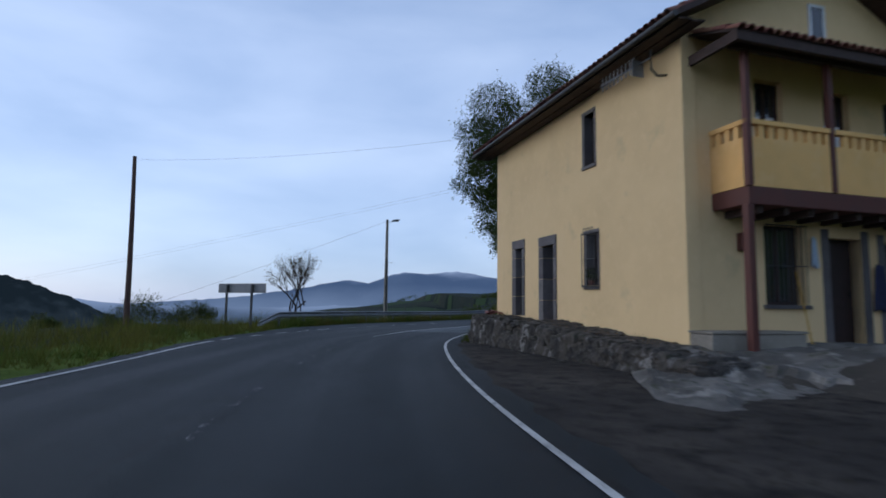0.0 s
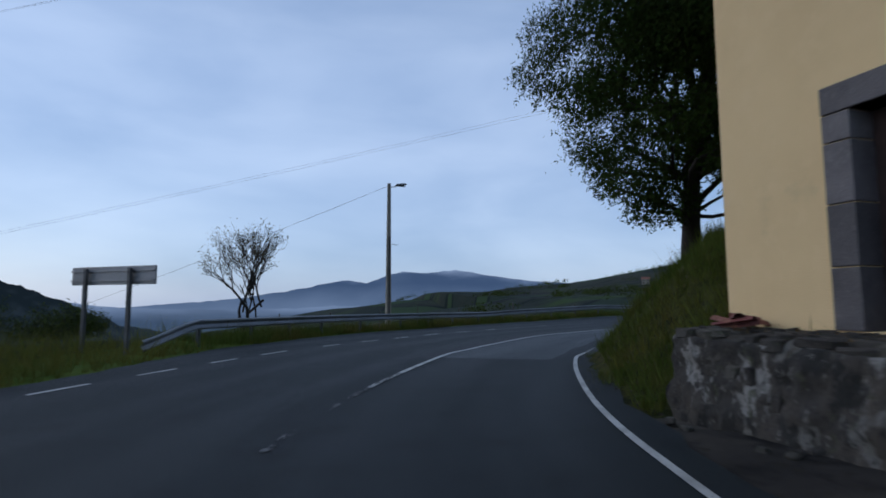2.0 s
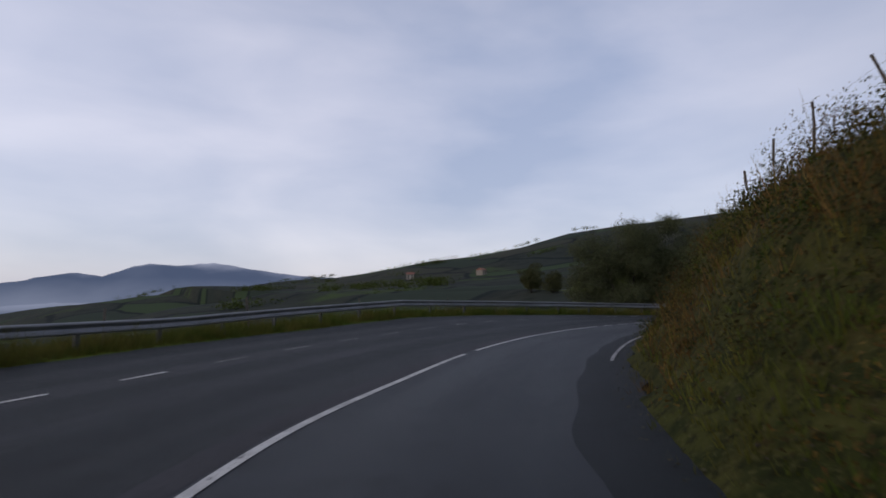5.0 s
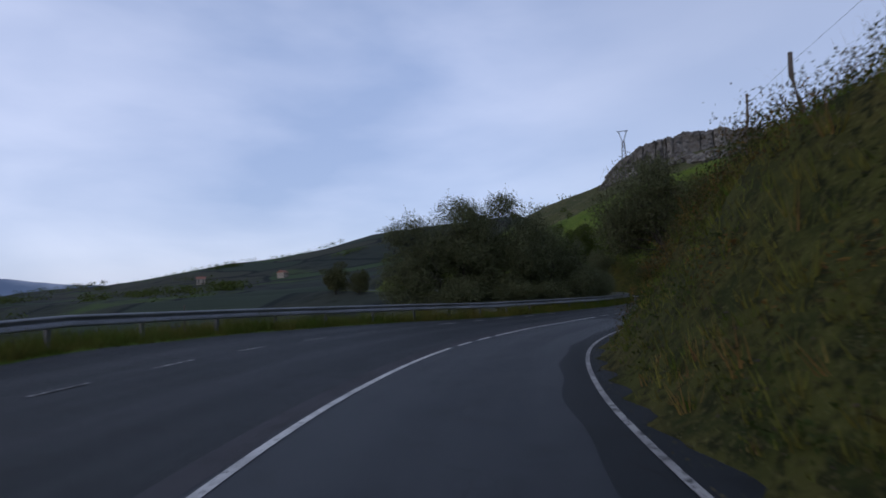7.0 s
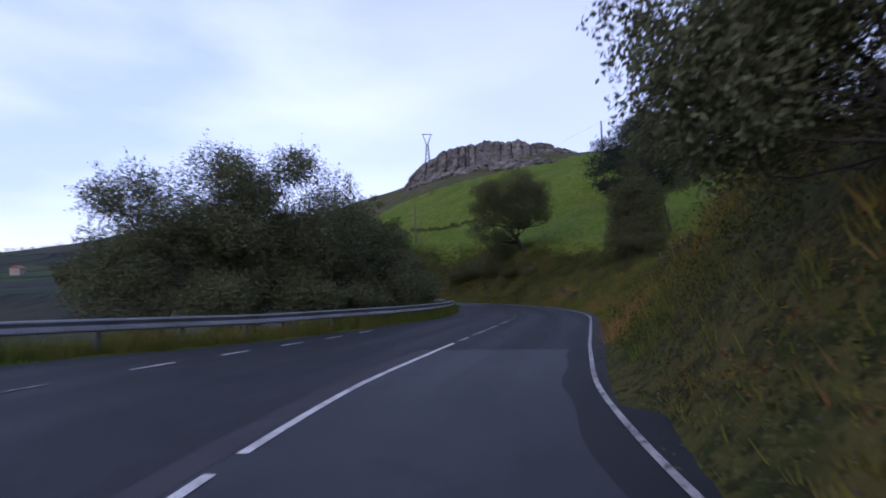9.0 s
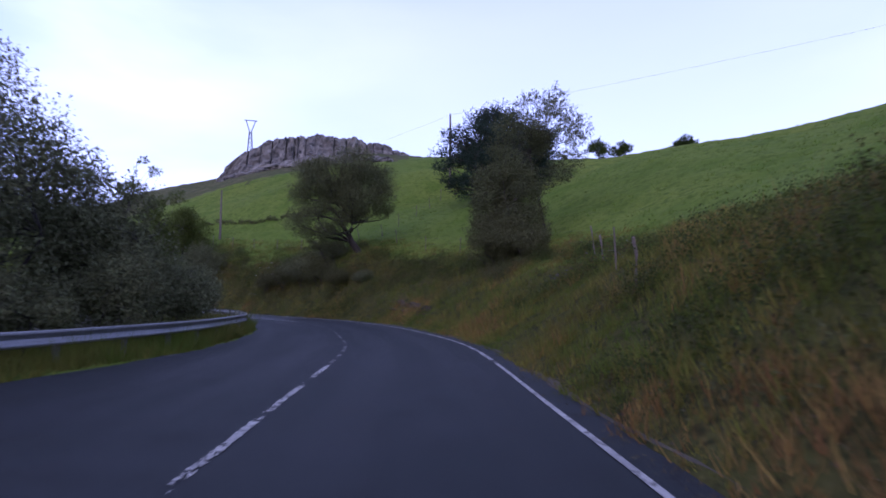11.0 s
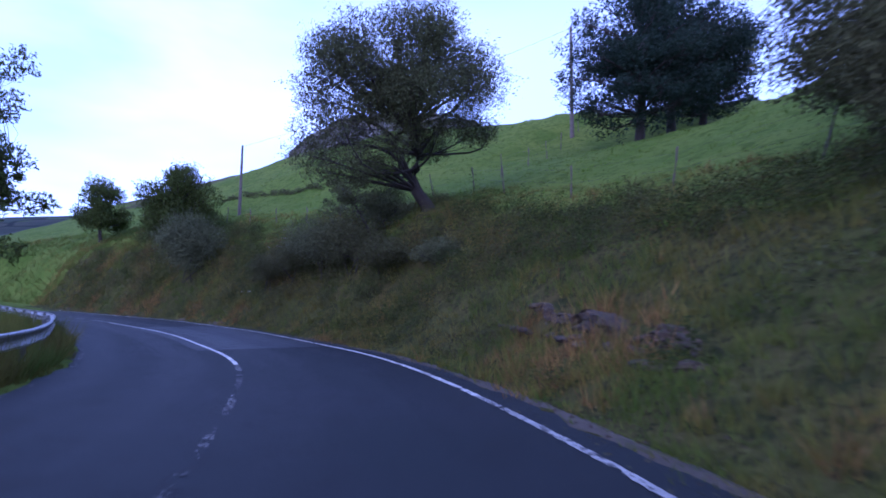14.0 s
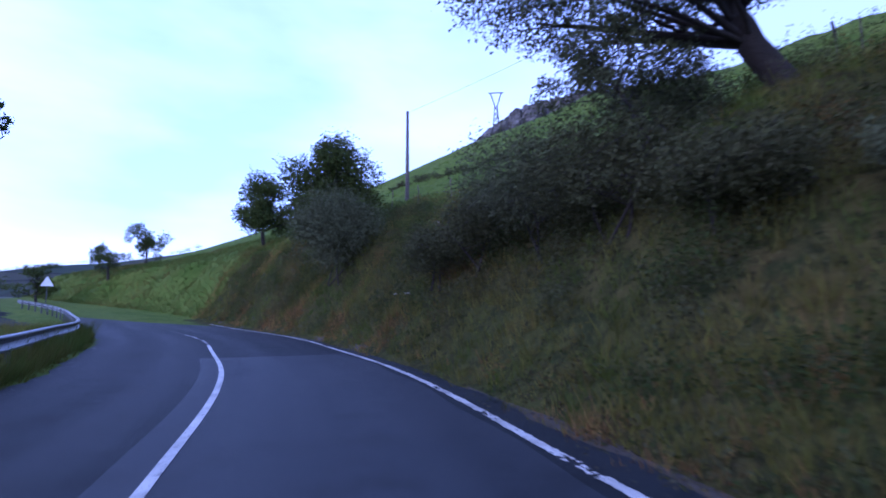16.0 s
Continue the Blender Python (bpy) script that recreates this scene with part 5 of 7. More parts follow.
C_POST = [(-0.055, -0.04), (0.055, -0.04), (0.055, -0.028), (-0.043, -0.028), (-0.043, 0.028), (0.055, 0.028), (0.055, 0.04), (-0.055, 0.04)]
bm = bmesh.new()
lo, hi = [bm.verts.new((x, y, -0.6)) for x, y in C_POST], [bm.verts.new((x, y, 0.72)) for x, y in C_POST]
for k in range(8):
    bm.faces.new((lo[k], lo[(k + 1) % 8], hi[(k + 1) % 8], hi[k]))
bm.faces.new(hi)
POST_MESH = bpy.data.meshes.new("post")
bm.to_mesh(POST_MESH)
bm.free()
POST_MESH.materials.append(GALV_POST)
s = 59.6
while s < 186:
    part("beam", rail_beam(stations_between(s, s + 4.06), [rail_height(k) for k in np.linspace(s, s + 4.06, 6)]), GALV, rail)
    x, y = rail_place(s + 0.1, 0.11)
    (xa, ya), (xb, yb) = rail_place(s - 0.2), rail_place(s + 0.2)
    for k in (0.1, 2.1):
        x, y = rail_place(s + k, 0.11)
        p = part("post", POST_MESH, GALV_POST, rail)
        p.matrix_basis = pose(x, y, rail_height(s + k) - RAIL_Z, 0, 0, math.degrees(math.atan2(yb - ya, xb - xa)))
        box_x, box_y = rail_place(s + k, 0.05)
        b = part("spacer", boxes((-0.06, 0.06, -0.05, 0.03, -0.07, 0.07), bevel=0.008), GALV, p)
        b.matrix_basis = pose(0, 0, RAIL_Z, 0, 0, 0)
    s += 4.0
x0, y0 = rail_place(59.62)
xe, ye = x0 - 0.75, y0 - 2.2
ends = [(xe + (x0 - xe) * k / 5, ye + (y0 - ye) * k / 5, 0.32, 0.947) for k in range(6)]
part("end_beam", rail_beam(ends, [0.20, 0.28, 0.38, 0.48, 0.57, 0.64]), GALV, rail, "sloping end section of the barrier")

# ---- signboard seen from behind ----
board = thing("road_signboard", pose(-9.95, 20.45, 0, 0, 0, -31), "grey back of a wide road sign on two posts", "sign")
part("panel", boxes((-1.38, 1.38, -0.02, 0.02, 1.68, 2.13), bevel=0.008), GALV, board)
for z in (1.78, 2.02):
    part("stiffener", boxes((-1.36, 1.36, -0.06, -0.022, z - 0.02, z + 0.02)), GALV, board)
for x in (-0.80, 0.66):
    part("post", boxes((x - 0.05, x + 0.05, -0.14, -0.062, -0.4, 2.08), bevel=0.01), GALV_POST, board)


def timber_pole(name, x, y, h, r, label, mat, lean=(0, 0)):
    z = float(ground_z(np.array([x]), np.array([y]))[0])
    ob = thing(name, pose(x, y, z), label, "pole")
    pts = [(lean[0] * k * k, lean[1] * k * k, -0.5 + (h + 0.5) * k) for k in np.linspace(0, 1, 9)]
    part("shaft", tube(bmesh.new(), pts, [r * (1 - 0.4 * k / 8) for k in range(9)], 10), mat, ob)
    return ob, z


timber_pole("telephone_pole", -15.1, 20.9, 8.1, 0.14, "tall reddish-brown wooden pole with no crossarm", RUST, (-0.15, 0.1))

# ---- street lamp on a concrete pole ----
LX, LY = -1.72, 36.4
lz = float(ground_z(np.array([LX]), np.array([LY]))[0])
lamp = thing("street_lamp", pose(LX, LY, lz, 0, 0, 18), "tall tapered concrete pole with a single grey street lamp", "street lamp")
bm = bmesh.new()
rings = []
for z, w in ((-0.5, 0.15), (7.92 - lz, 0.085)):
    rings.append([bm.verts.new((x * w, y * w * 0.75, z)) for x, y in ((-1, -0.8), (-0.8, -1), (0.8, -1), (1, -0.8), (1, 0.8), (0.8, 1), (-0.8, 1), (-1, 0.8))])
for k in range(8):
    bm.faces.new((rings[0][k], rings[0][(k + 1) % 8], rings[1][(k + 1) % 8], rings[1][k]))
bm.faces.new(rings[1])
part("pole", bm, CONCRETE, lamp)
top = 7.92 - lz
# No recess is cut: a dark slab on the face draws its shade.
part("recess_strip", boxes((-0.03, 0.03, -0.125, -0.10, 0.4, top - 3.0)), STEEL_DARK, lamp, "dark strip down the pole face in place of a shaded recess")
part("arm", tube(bmesh.new(), [(0.05, 0, top - 0.22), (0.35, 0, top - 0.15), (0.55, 0, top - 0.08)], [0.025] * 3, 8), GALV, lamp)
bm = bmesh.new()
prof = [(0.40, 0.05, 0.03), (0.50, 0.11, 0.07), (0.75, 0.13, 0.085), (1.0, 0.10, 0.06), (1.08, 0.03, 0.02)]
tube_rings = []
for x, w, h in prof:
    tube_rings.append([bm.verts.new((x, w * math.cos(a), top - 0.06 + (x - 0.4) * 0.18 + h * math.sin(a))) for a in np.linspace(0, math.tau, 12, endpoint=False)])
for a, b in zip(tube_rings, tube_rings[1:]):
    for k in range(12):
        bm.faces.new((a[k], a[(k + 1) % 12], b[(k + 1) % 12], b[k]))
bm.faces.new(tube_rings[0]), bm.faces.new(tube_rings[-1][::-1])
head = part("lamp_head", bm, LAMP_GREY, lamp, "grey oval lamp head", True)
part("lens", boxes((0.55, 0.98, -0.08, 0.08, top - 0.10, top - 0.07), bevel=0.01), GLASS, head, "unlit lamp glass")
part("bracket", tube(bmesh.new(), [(0.05, 0, top - 3.4), (0.62, 0, top - 3.42)], [0.012] * 2, 6), STEEL_DARK, lamp)


def cable(name, a, b, sag, label, r=0.006):
    """A hanging cable between two places."""
    a, b = Vector(a), Vector(b)
    pts = [a.lerp(b, k / 24) - Vector((0, 0, sag * 4 * (k / 24) * (1 - k / 24))) for k in range(25)]
    ob = part(name, tube(bmesh.new(), pts, [r] * 25, 5), WIRE)
    return tagged(ob, label, "cable")


cable("overhead_wire", (-50, 34.8, -3.0), (19, 24.2, 12.9), 0.6, "thin black overhead wire across the road", 0.0035)
cable("overhead_wire", (-50, 35.6, -2.6), (19, 25.0, 13.3), 0.7, "thin black overhead wire across the road", 0.0035)
cable("overhead_wire", (LX, LY, 7.8), (-46, 62, -6.0), 0.5, "thin black wire running from the street lamp to the valley", 0.009)
cable("overhead_wire", (-15.25, 21.0, 8.0), (1.2, 10.4, 7.4), 0.35, "thin black wire from the wooden pole to the house", 0.004)

# ---- poles in the field, and the pylon by the crag ----
p1, z1 = timber_pole("telephone_pole", 94.6, 33.6, 8.9, 0.17, "grey weathered wooden pole in the sloping field", WOOD_GREY)
p2, z2 = timber_pole("telephone_pole", 91.2, 58.4, 5.3, 0.13, "dark weathered wooden pole on the field's edge", WOOD_GREY)
cable("overhead_wire", (94.6, 33.6, z1 + 8.8), (91.2, 58.4, z2 + 5.2), 0.5, "thin black wire between two field poles", 0.008)
cable("overhead_wire", (94.6, 33.6, z1 + 8.8), (60, -40, 30), 1.0, "thin black wire climbing the hill from a pole", 0.008)
PX, PY = 165.7, 79.0
pz = float(ground_z(np.array([PX]), np.array([PY]))[0])
pylon = thing("pylon", pose(PX, PY, pz, 0, 0, 20), "pale steel lattice pylon with a forked head", "pylon")
ph = 44.8 - pz
legs = [(-1, -1), (1, -1), (1, 1), (-1, 1)]
for lx, ly in legs:
    part("leg", tube(bmesh.new(), [(lx * 0.9, ly * 0.9, -1), (lx * 0.35, ly * 0.25, ph - 2.6)], [0.12] * 2, 5), PYLON_STEEL, pylon)
for k in range(8):
    z0, z1_ = (ph - 2.6) * k / 8, (ph - 2.6) * (k + 1) / 8
    w0, w1 = 0.9 - 0.65 * k / 8, 0.9 - 0.65 * (k + 1) / 8
    for i in range(4):
        (ax, ay), (bx, by) = legs[i], legs[(i + 1) % 4]
        part("brace", tube(bmesh.new(), [(ax * w0, ay * w0, z0), (bx * w1, by * w1, z1_)], [0.06] * 2, 4), PYLON_STEEL, pylon)
for sgn in (-1, 1):
    part("fork", tube(bmesh.new(), [(0, sgn * 0.2, ph - 2.8), (0, sgn * 1.1, ph)], [0.12] * 2, 5), PYLON_STEEL, pylon)
part("crossarm", tube(bmesh.new(), [(0, -1.5, ph), (0, 1.5, ph)], [0.12] * 2, 5), PYLON_STEEL, pylon)

# ---- the limestone crag on the hilltop ----
crag = bmesh.new()
A, B = Vector((200.5, 101)), Vector((212, 34))
cols, rows, grid = 420, 22, []
for i in range(cols + 1):
    t = i / cols
    p = A.lerp(B, t)
    out = Vector((-0.98, -0.17))
    bulge = 7.0 * math.sin(math.pi * t)
    ztop = float(np.interp(t, [0, 0.06, 0.14, 0.3, 0.5, 0.72, 0.88, 1.0], [36, 42, 47, 51, 52.2, 51.2, 48.8, 45])) + noise.noise((t * 23, 9.2, 0)) * 0.9 + noise.noise((t * 80, 2.2, 0)) * 0.4
    zbot = float(np.interp(t, [0, 0.15, 0.5, 1.0], [34, 39, 42, 43.5]))
    fissure = -1.6 * max(0.0, 0.10 - abs(noise.noise((t * 24, 4.7, 0)))) / 0.10
    col = []
    for j in range(rows + 1):
        k = j / rows
        back = 3.2 * k + 0.9 * math.floor(k * 3.2 + 0.5 * noise.noise((t * 9, 2.0, 0))) 
        rough = noise.noise((t * 13, k * 2.4, 3.1)) * 1.4 + noise.noise((t * 30, k * 7.0, 1.7)) * 1.0 + noise.noise((t * 90, k * 15.0, 6.7)) * 0.45
        q = p + out * (bulge - back + rough + fissure * (0.3 + 0.7 * min(1, 3 * k)))
        col.append(crag.verts.new((q.x, q.y, zbot + (ztop - zbot) * k + 0.25 * rough * (k < 0.95) - (9.0 if j == 0 else 0))))
    for back, drop in ((9.0, -0.3), (20.0, 0.0), (34.0, 2.5)):
        q = p + out * (bulge - back)
        col.append(crag.verts.new((q.x, q.y, ztop - drop)))
    grid.append(col)
for a, b in zip(grid, grid[1:]):
    for j in range(len(a) - 1):
        crag.faces.new((a[j], b[j], b[j + 1], a[j + 1]))
CRAG_FOOT, CRAG_SIZE = Vector((21.67, 35.38, 1.2)), 0.74
for v in crag.verts:
    v.co = CRAG_FOOT + (v.co - CRAG_FOOT) * CRAG_SIZE
tagged(part("crag", crag, ROCK), "grey fissured limestone crag along the hilltop", "rock")
rnd = random.Random(21)


def boulder(seed, mat):
    bm = bmesh.new()
    bmesh.ops.create_icosphere(bm, subdivisions=3, radius=1.0)
    for v in bm.verts:
        n = noise.noise(v.co * 1.3 + Vector((seed * 7.3, 0, 0))) * 0.45 + noise.noise(v.co * 3.1 + Vector((0, seed * 3.1, 0))) * 0.22
        v.co *= 1 + n
        v.co.z = round(v.co.z * 3) / 3 * 0.5 + v.co.z * 0.5
    me = bpy.data.meshes.new("boulder")
    bm.to_mesh(me)
    bm.free()
    me.materials.append(mat)
    return me


LEDGES = [boulder(k, ROCK) for k in range(4)]
for k in range(60):
    t = rnd.uniform(-0.08, 1.0)
    back = rnd.choice((0.0, 0.0, 4.5)) + rnd.uniform(-0.7, 0.7)
    x, y = 150.0 - 25.0 * t + back, 76.5 - 33.0 * t + 0.25 * back
    z = float(ground_z(np.array([x]), np.array([y]))[0])
    ob = new("ledge_rock", rnd.choice(LEDGES))
    ob.matrix_basis = Matrix.LocRotScale((x, y, z), Euler((0, 0, rnd.uniform(-0.9, -0.3))), (rnd.uniform(0.8, 1.8), rnd.uniform(1.2, 3.0), rnd.uniform(0.5, 1.15)))
    tagged(ob, "low grey limestone ledge in the hillside grass", "rock", "ledges below the crag")

# Outcrop of brown rock in the bank: one low weathered face in layers, half grown over, and a few loose slabs.
face_line, face_out = (Vector((63.5, 38.15)), Vector((58.2, 36.15))), Vector((-0.353, 0.936))
bm, grid = bmesh.new(), []
cols = 220
for i in range(cols + 1):
    t = i / cols
    p = face_line[0].lerp(face_line[1], t)
    z0 = float(ground_z(np.array([p.x]), np.array([p.y]))[0])
    tall = 0.36 * min(1.0, 3.5 * t, 3.5 * (1 - t)) ** 0.7 * (0.70 + 0.9 * noise.noise((t * 5.0, 8.1, 0)) + 0.35 * noise.noise((math.floor(t * 22 + noise.noise((t * 9.0, 0, 0))) * 1.7, 2.2, 0)))
    col = []
    for j in range(25):
        k = j / 24
        layer = k * 4.5 + 0.9 * noise.noise((t * 3.0, 1.3, 0)) + 0.25 * noise.noise((t * 19.0, 6.3, 0))
        row = math.floor(layer)
        along = t * 15.0 + row * 0.37 + 0.6 * noise.noise((t * 8.0, row * 2.0, 0))
        joint = min(1.0, 7.0 * min(along % 1.0, 1.0 - along % 1.0)) * min(1.0, 5.0 * min(layer % 1.0, 1.0 - layer % 1.0) + 0.2)
        block = noise.noise((math.floor(along) * 5.3, row * 3.7, 2.0))
        w = 0.10 - 0.16 * k + 0.16 * block + 0.07 * joint - 0.16 * math.sin(math.pi * k) ** 2 * max(0.0, noise.noise((t * 6.0, 4.4, 0)) + 0.35)
        w += 0.07 * noise.noise((t * 26.0, k * 5.0, 5.5)) + 0.045 * noise.noise((t * 70.0, k * 12.0, 7.5))
        q = p + face_out * w
        col.append(bm.verts.new((q.x, q.y, z0 - 0.34 + (tall + 0.30) * k + 0.035 * noise.noise((t * 40.0, k * 9.0, 9.0)))))
    for back, drop in ((0.14, 0.0), (0.34, 0.03), (0.8, 0.10)):
        q = p - face_out * back
        col.append(bm.verts.new((q.x, q.y, z0 - 0.04 + tall - drop + 0.03 * noise.noise((t * 30.0, back * 9.0, 3.0)))))
    grid.append(col)
for a, b in zip(grid, grid[1:]):
    for j in range(len(a) - 1):
        bm.faces.new((a[j], a[j + 1], b[j + 1], b[j]))
tagged(part("rock_ledge", bm, ROCK_NEAR), "low brown layered rock ledge half overgrown in the bank", "rock")
NEAR_ROCKS = [boulder(k + 10, ROCK_NEAR) for k in range(5)]
for k in range(11):
    t = (k + rnd.uniform(0.1, 0.9)) / 11
    p = face_line[0].lerp(face_line[1], t) + face_out * rnd.uniform(0.15, 0.45)
    z = float(ground_z(np.array([p.x]), np.array([p.y]))[0])
    ob = new("bank_rock", rnd.choice(NEAR_ROCKS))
    ob.matrix_basis = Matrix.LocRotScale((p.x, p.y, z - 0.02), Euler((rnd.uniform(-0.1, 0.4), rnd.uniform(-0.15, 0.15), 0.36 + rnd.uniform(-0.5, 0.5))), (rnd.uniform(0.12, 0.32), rnd.uniform(0.10, 0.2), rnd.uniform(0.05, 0.10)))
    tagged(ob, "brown slab of rock fallen from the ledge", "rock", "loose rocks in the bank")

# ---- fences ----
rnd = random.Random(8)
FENCE_POSTS = []
for k in range(4):
    bm = bmesh.new()
    r = 0.027 + 0.009 * k / 3
    tube(bm, [(0, 0, -0.35), (0.01, 0.0, 0.3), (-0.01, 0.01, 0.7), (0.012 * k, 0, 1.0)], [r * 1.1, r, r * 0.95, r * 0.85], 7)
    me = bpy.data.meshes.new("fence_post")
    bm.to_mesh(me)
    bm.free()
    me.materials.append(WOOD_GREY)
    FENCE_POSTS.append(me)


def fence(places, lean, height, label, wires=True, stakes="fence line"):
    tops = []
    for x, y in places:
        z = float(ground_z(np.array([x]), np.array([y]))[0])
        ob = new("fence_post", rnd.choice(FENCE_POSTS))
        m = Matrix.LocRotScale((x, y, z), Euler((rnd.uniform(-lean, lean), rnd.uniform(-lean, lean), rnd.uniform(0, 6))), (1, 1, height * rnd.uniform(0.85, 1.15)))
        ob.matrix_basis = m
        tagged(ob, label, "fence post", stakes)
        tops.append(m)
    if wires:
        for h in (0.45, 0.85):
            bm = bmesh.new()
            tube(bm, [m @ Vector((0, 0, h)) for m in tops], [0.0022] * len(tops), 4, False)
            tagged(part("fence_wire", bm, WIRE), "thin rusty fence wire strung between leaning posts", "wire", kind="stuff")


bank_fence = []
for s in (61.2, 62.6, 64.1, 66.0, 68.6, 71.5, 74.5, 77.5, 80.5, 83.6, 86.2, 92.4, 94.4, 97.2, 100.2, 103.2):
    e = float(np.interp(s, [60, 64, 70, 88, 97, 104], [3.4, 4.0, 3.6, 2.75, 2.6, 3.6]))
    bank_fence.append(tuple(axis_point(s, float(lane(s)) + e)))
bank_fence[11:11] = [(23.0, 31.2), (24.6, 31.9)]
fence(bank_fence, 0.25, 1.2, "leaning weathered fence post on top of the bank")
fence([(41, 32.4), (44.5, 31.6), (48, 30.8), (51.5, 30.0), (59.5, 31.2), (63, 32.4), (66.5, 34.2), (70, 36.4), (73.5, 38.6), (77.2, 40.0), (79.5, 42.2)], 0.28, 1.2, "weathered fence post in the rough grass", True, "field fence")
fence([(80.5, 38.8), (84, 37.3), (87.5, 36.0), (91, 34.8), (95.5, 33.0), (99.5, 31.6), (103.5, 30.4), (107.5, 29.2), (112, 28)], 0.08, 1.1, "weathered fence post along the meadow", True, "meadow fence")
fence([(81, 47.5), (83.2, 50.2), (85.4, 53.0), (87.6, 55.8), (89.8, 58.6), (92, 61.4), (94, 64.4)], 0.08, 1.0, "weathered fence post along the meadow", True, "meadow fence")
fence([tuple(axis_point(k, -8.75)) for k in (64.2, 66.8, 69.0, 71.3, 74.6, 79.0, 84.0, 89.0)], 0.08, 1.0, "dark stake behind the crash barrier", False, "stakes behind the barrier")

# ---- distance ----
def skyline(name, mat, r, table, seed, step=0.6, base=-160, rough=1.0):
    """A far ridge as a curved wall of hills round the valley; table: azimuth in degrees, height in metres."""
    az0, az1 = table[0][0], table[-1][0]
    n = int((az1 - az0) / step) + 1
    verts, faces = [], []
    for i in range(n):
        az = az0 + (az1 - az0) * i / (n - 1)
        h = float(np.interp(az, [t[0] for t in table], [t[1] for t in table]))
        h += rough * r * 0.0022 * (noise.noise((az * 0.9, seed, 0)) + 0.5 * noise.noise((az * 2.7, seed, 1)) + 0.3 * noise.noise((az * 7.0, seed, 2)))
        for k, (rr, zz) in enumerate(((0.80, base), (0.92, base + (h - base) * 0.55), (1.0, h), (1.06, base))):
            verts.append((10 + r * rr * math.sin(radians(az)), 28 + r * rr * math.cos(radians(az)), zz))
    for i in range(n - 1):
        for k in range(3):
            a = i * 4 + k
            faces.append([a, a + 4, a + 5, a + 1])
    return tagged(new(name, mesh_from(name, verts, faces, mat, True)), "distant hills as a glowing backdrop with blue haze painted in", "backdrop", kind="structure")


# Haze between the layers is painted: each ridge glows in its own blue.
skyline("backdrop_mountains", painted_haze("far_mountain_painted_haze", (0.16, 0.225, 0.35), (0.062, 0.103, 0.195), -60, 150, 0.9, 0.0022, ((0.36, 0.46, 0.66), 170, 330, 330)), 4200,
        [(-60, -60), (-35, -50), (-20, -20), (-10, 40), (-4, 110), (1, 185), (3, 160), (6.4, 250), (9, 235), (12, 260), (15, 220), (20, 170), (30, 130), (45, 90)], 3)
skyline("backdrop_valley", painted_haze("valley_painted_haze", (0.075, 0.118, 0.20), (0.045, 0.072, 0.122), -120, 40, 1.0, 0.006, ((0.26, 0.35, 0.53), -70, 45, 150)), 2300,
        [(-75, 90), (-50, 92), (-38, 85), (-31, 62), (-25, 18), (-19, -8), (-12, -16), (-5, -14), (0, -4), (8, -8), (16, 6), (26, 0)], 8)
skyline("backdrop_near_hills", painted_haze("near_hill_painted_haze", (0.030, 0.044, 0.060), (0.010, 0.017, 0.024), -90, 10, 2.0, 0.035), 1300,
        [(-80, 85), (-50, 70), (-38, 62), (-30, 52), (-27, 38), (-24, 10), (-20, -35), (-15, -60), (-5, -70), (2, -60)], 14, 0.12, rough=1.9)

# ---- farmhouses across the valley ----
def far_house(x, y, length, turn, label):
    z = float(ground_z(np.array([x]), np.array([y]))[0])
    ob = thing("farmhouse", pose(x, y, z, 0, 0, turn), label, "house", "farmhouses across the valley")
    part("wall", boxes((-length / 2, length / 2, -3.2, 3.2, -2.0, 4.6)), CONCRETE, ob)
    bm = bmesh.new()
    rings = [[bm.verts.new((x_, y_, z_)) for y_, z_ in ((-3.7, 4.5), (3.7, 4.5), (0.0, 6.6))] for x_ in (-length / 2 - 0.4, length / 2 + 0.4)]
    bm.faces.new(rings[0]), bm.faces.new(rings[1][::-1])
    for k in range(3):
        bm.faces.new((rings[0][k], rings[0][(k + 1) % 3], rings[1][(k + 1) % 3], rings[1][k]))
    part("roof", bm, TILE, ob)
    for x_ in (-length / 4, length / 4):
        part("window", boxes((x_ - 0.5, x_ + 0.5, -3.26, -3.18, 2.4, 3.8)), GLASS, ob)
        part("window", boxes((x_ - 0.5, x_ + 0.5, -3.26, -3.18, 0.2, 1.6)), GLASS, ob)


for x, y, length, turn in ((318, 425, 7, 20), (277, 482, 7, -30)):
    far_house(x, y, length, turn, "small pale farmhouse with a red roof far across the valley")

# ---- triangular sign far along the road, seen from behind ----
sx, sy = 88.6, 87.5
sz = float(ground_z(np.array([sx]), np.array([sy]))[0])
sign = thing("warning_sign", pose(sx, sy, sz, 0, 0, -40), "grey back of a triangular warning sign on a post", "sign")
part("post", tube(bmesh.new(), [(0, 0, -0.4), (0, 0, 2.4)], [0.035] * 2, 8), GALV_POST, sign)
bm = bmesh.new()
rings = [[bm.verts.new((0.5 * math.cos(a), y, 2.05 + 0.5 * math.sin(a))) for a in (math.pi / 2, math.pi / 2 + math.tau / 3, math.pi / 2 + 2 * math.tau / 3)] for y in (-0.045, -0.065)]
for k in range(3):
    bm.faces.new((rings[0][k], rings[0][(k + 1) % 3], rings[1][(k + 1) % 3], rings[1][k]))
bm.faces.new(rings[0]), bm.faces.new(rings[1][::-1])
part("panel", bm, WHITE, sign)


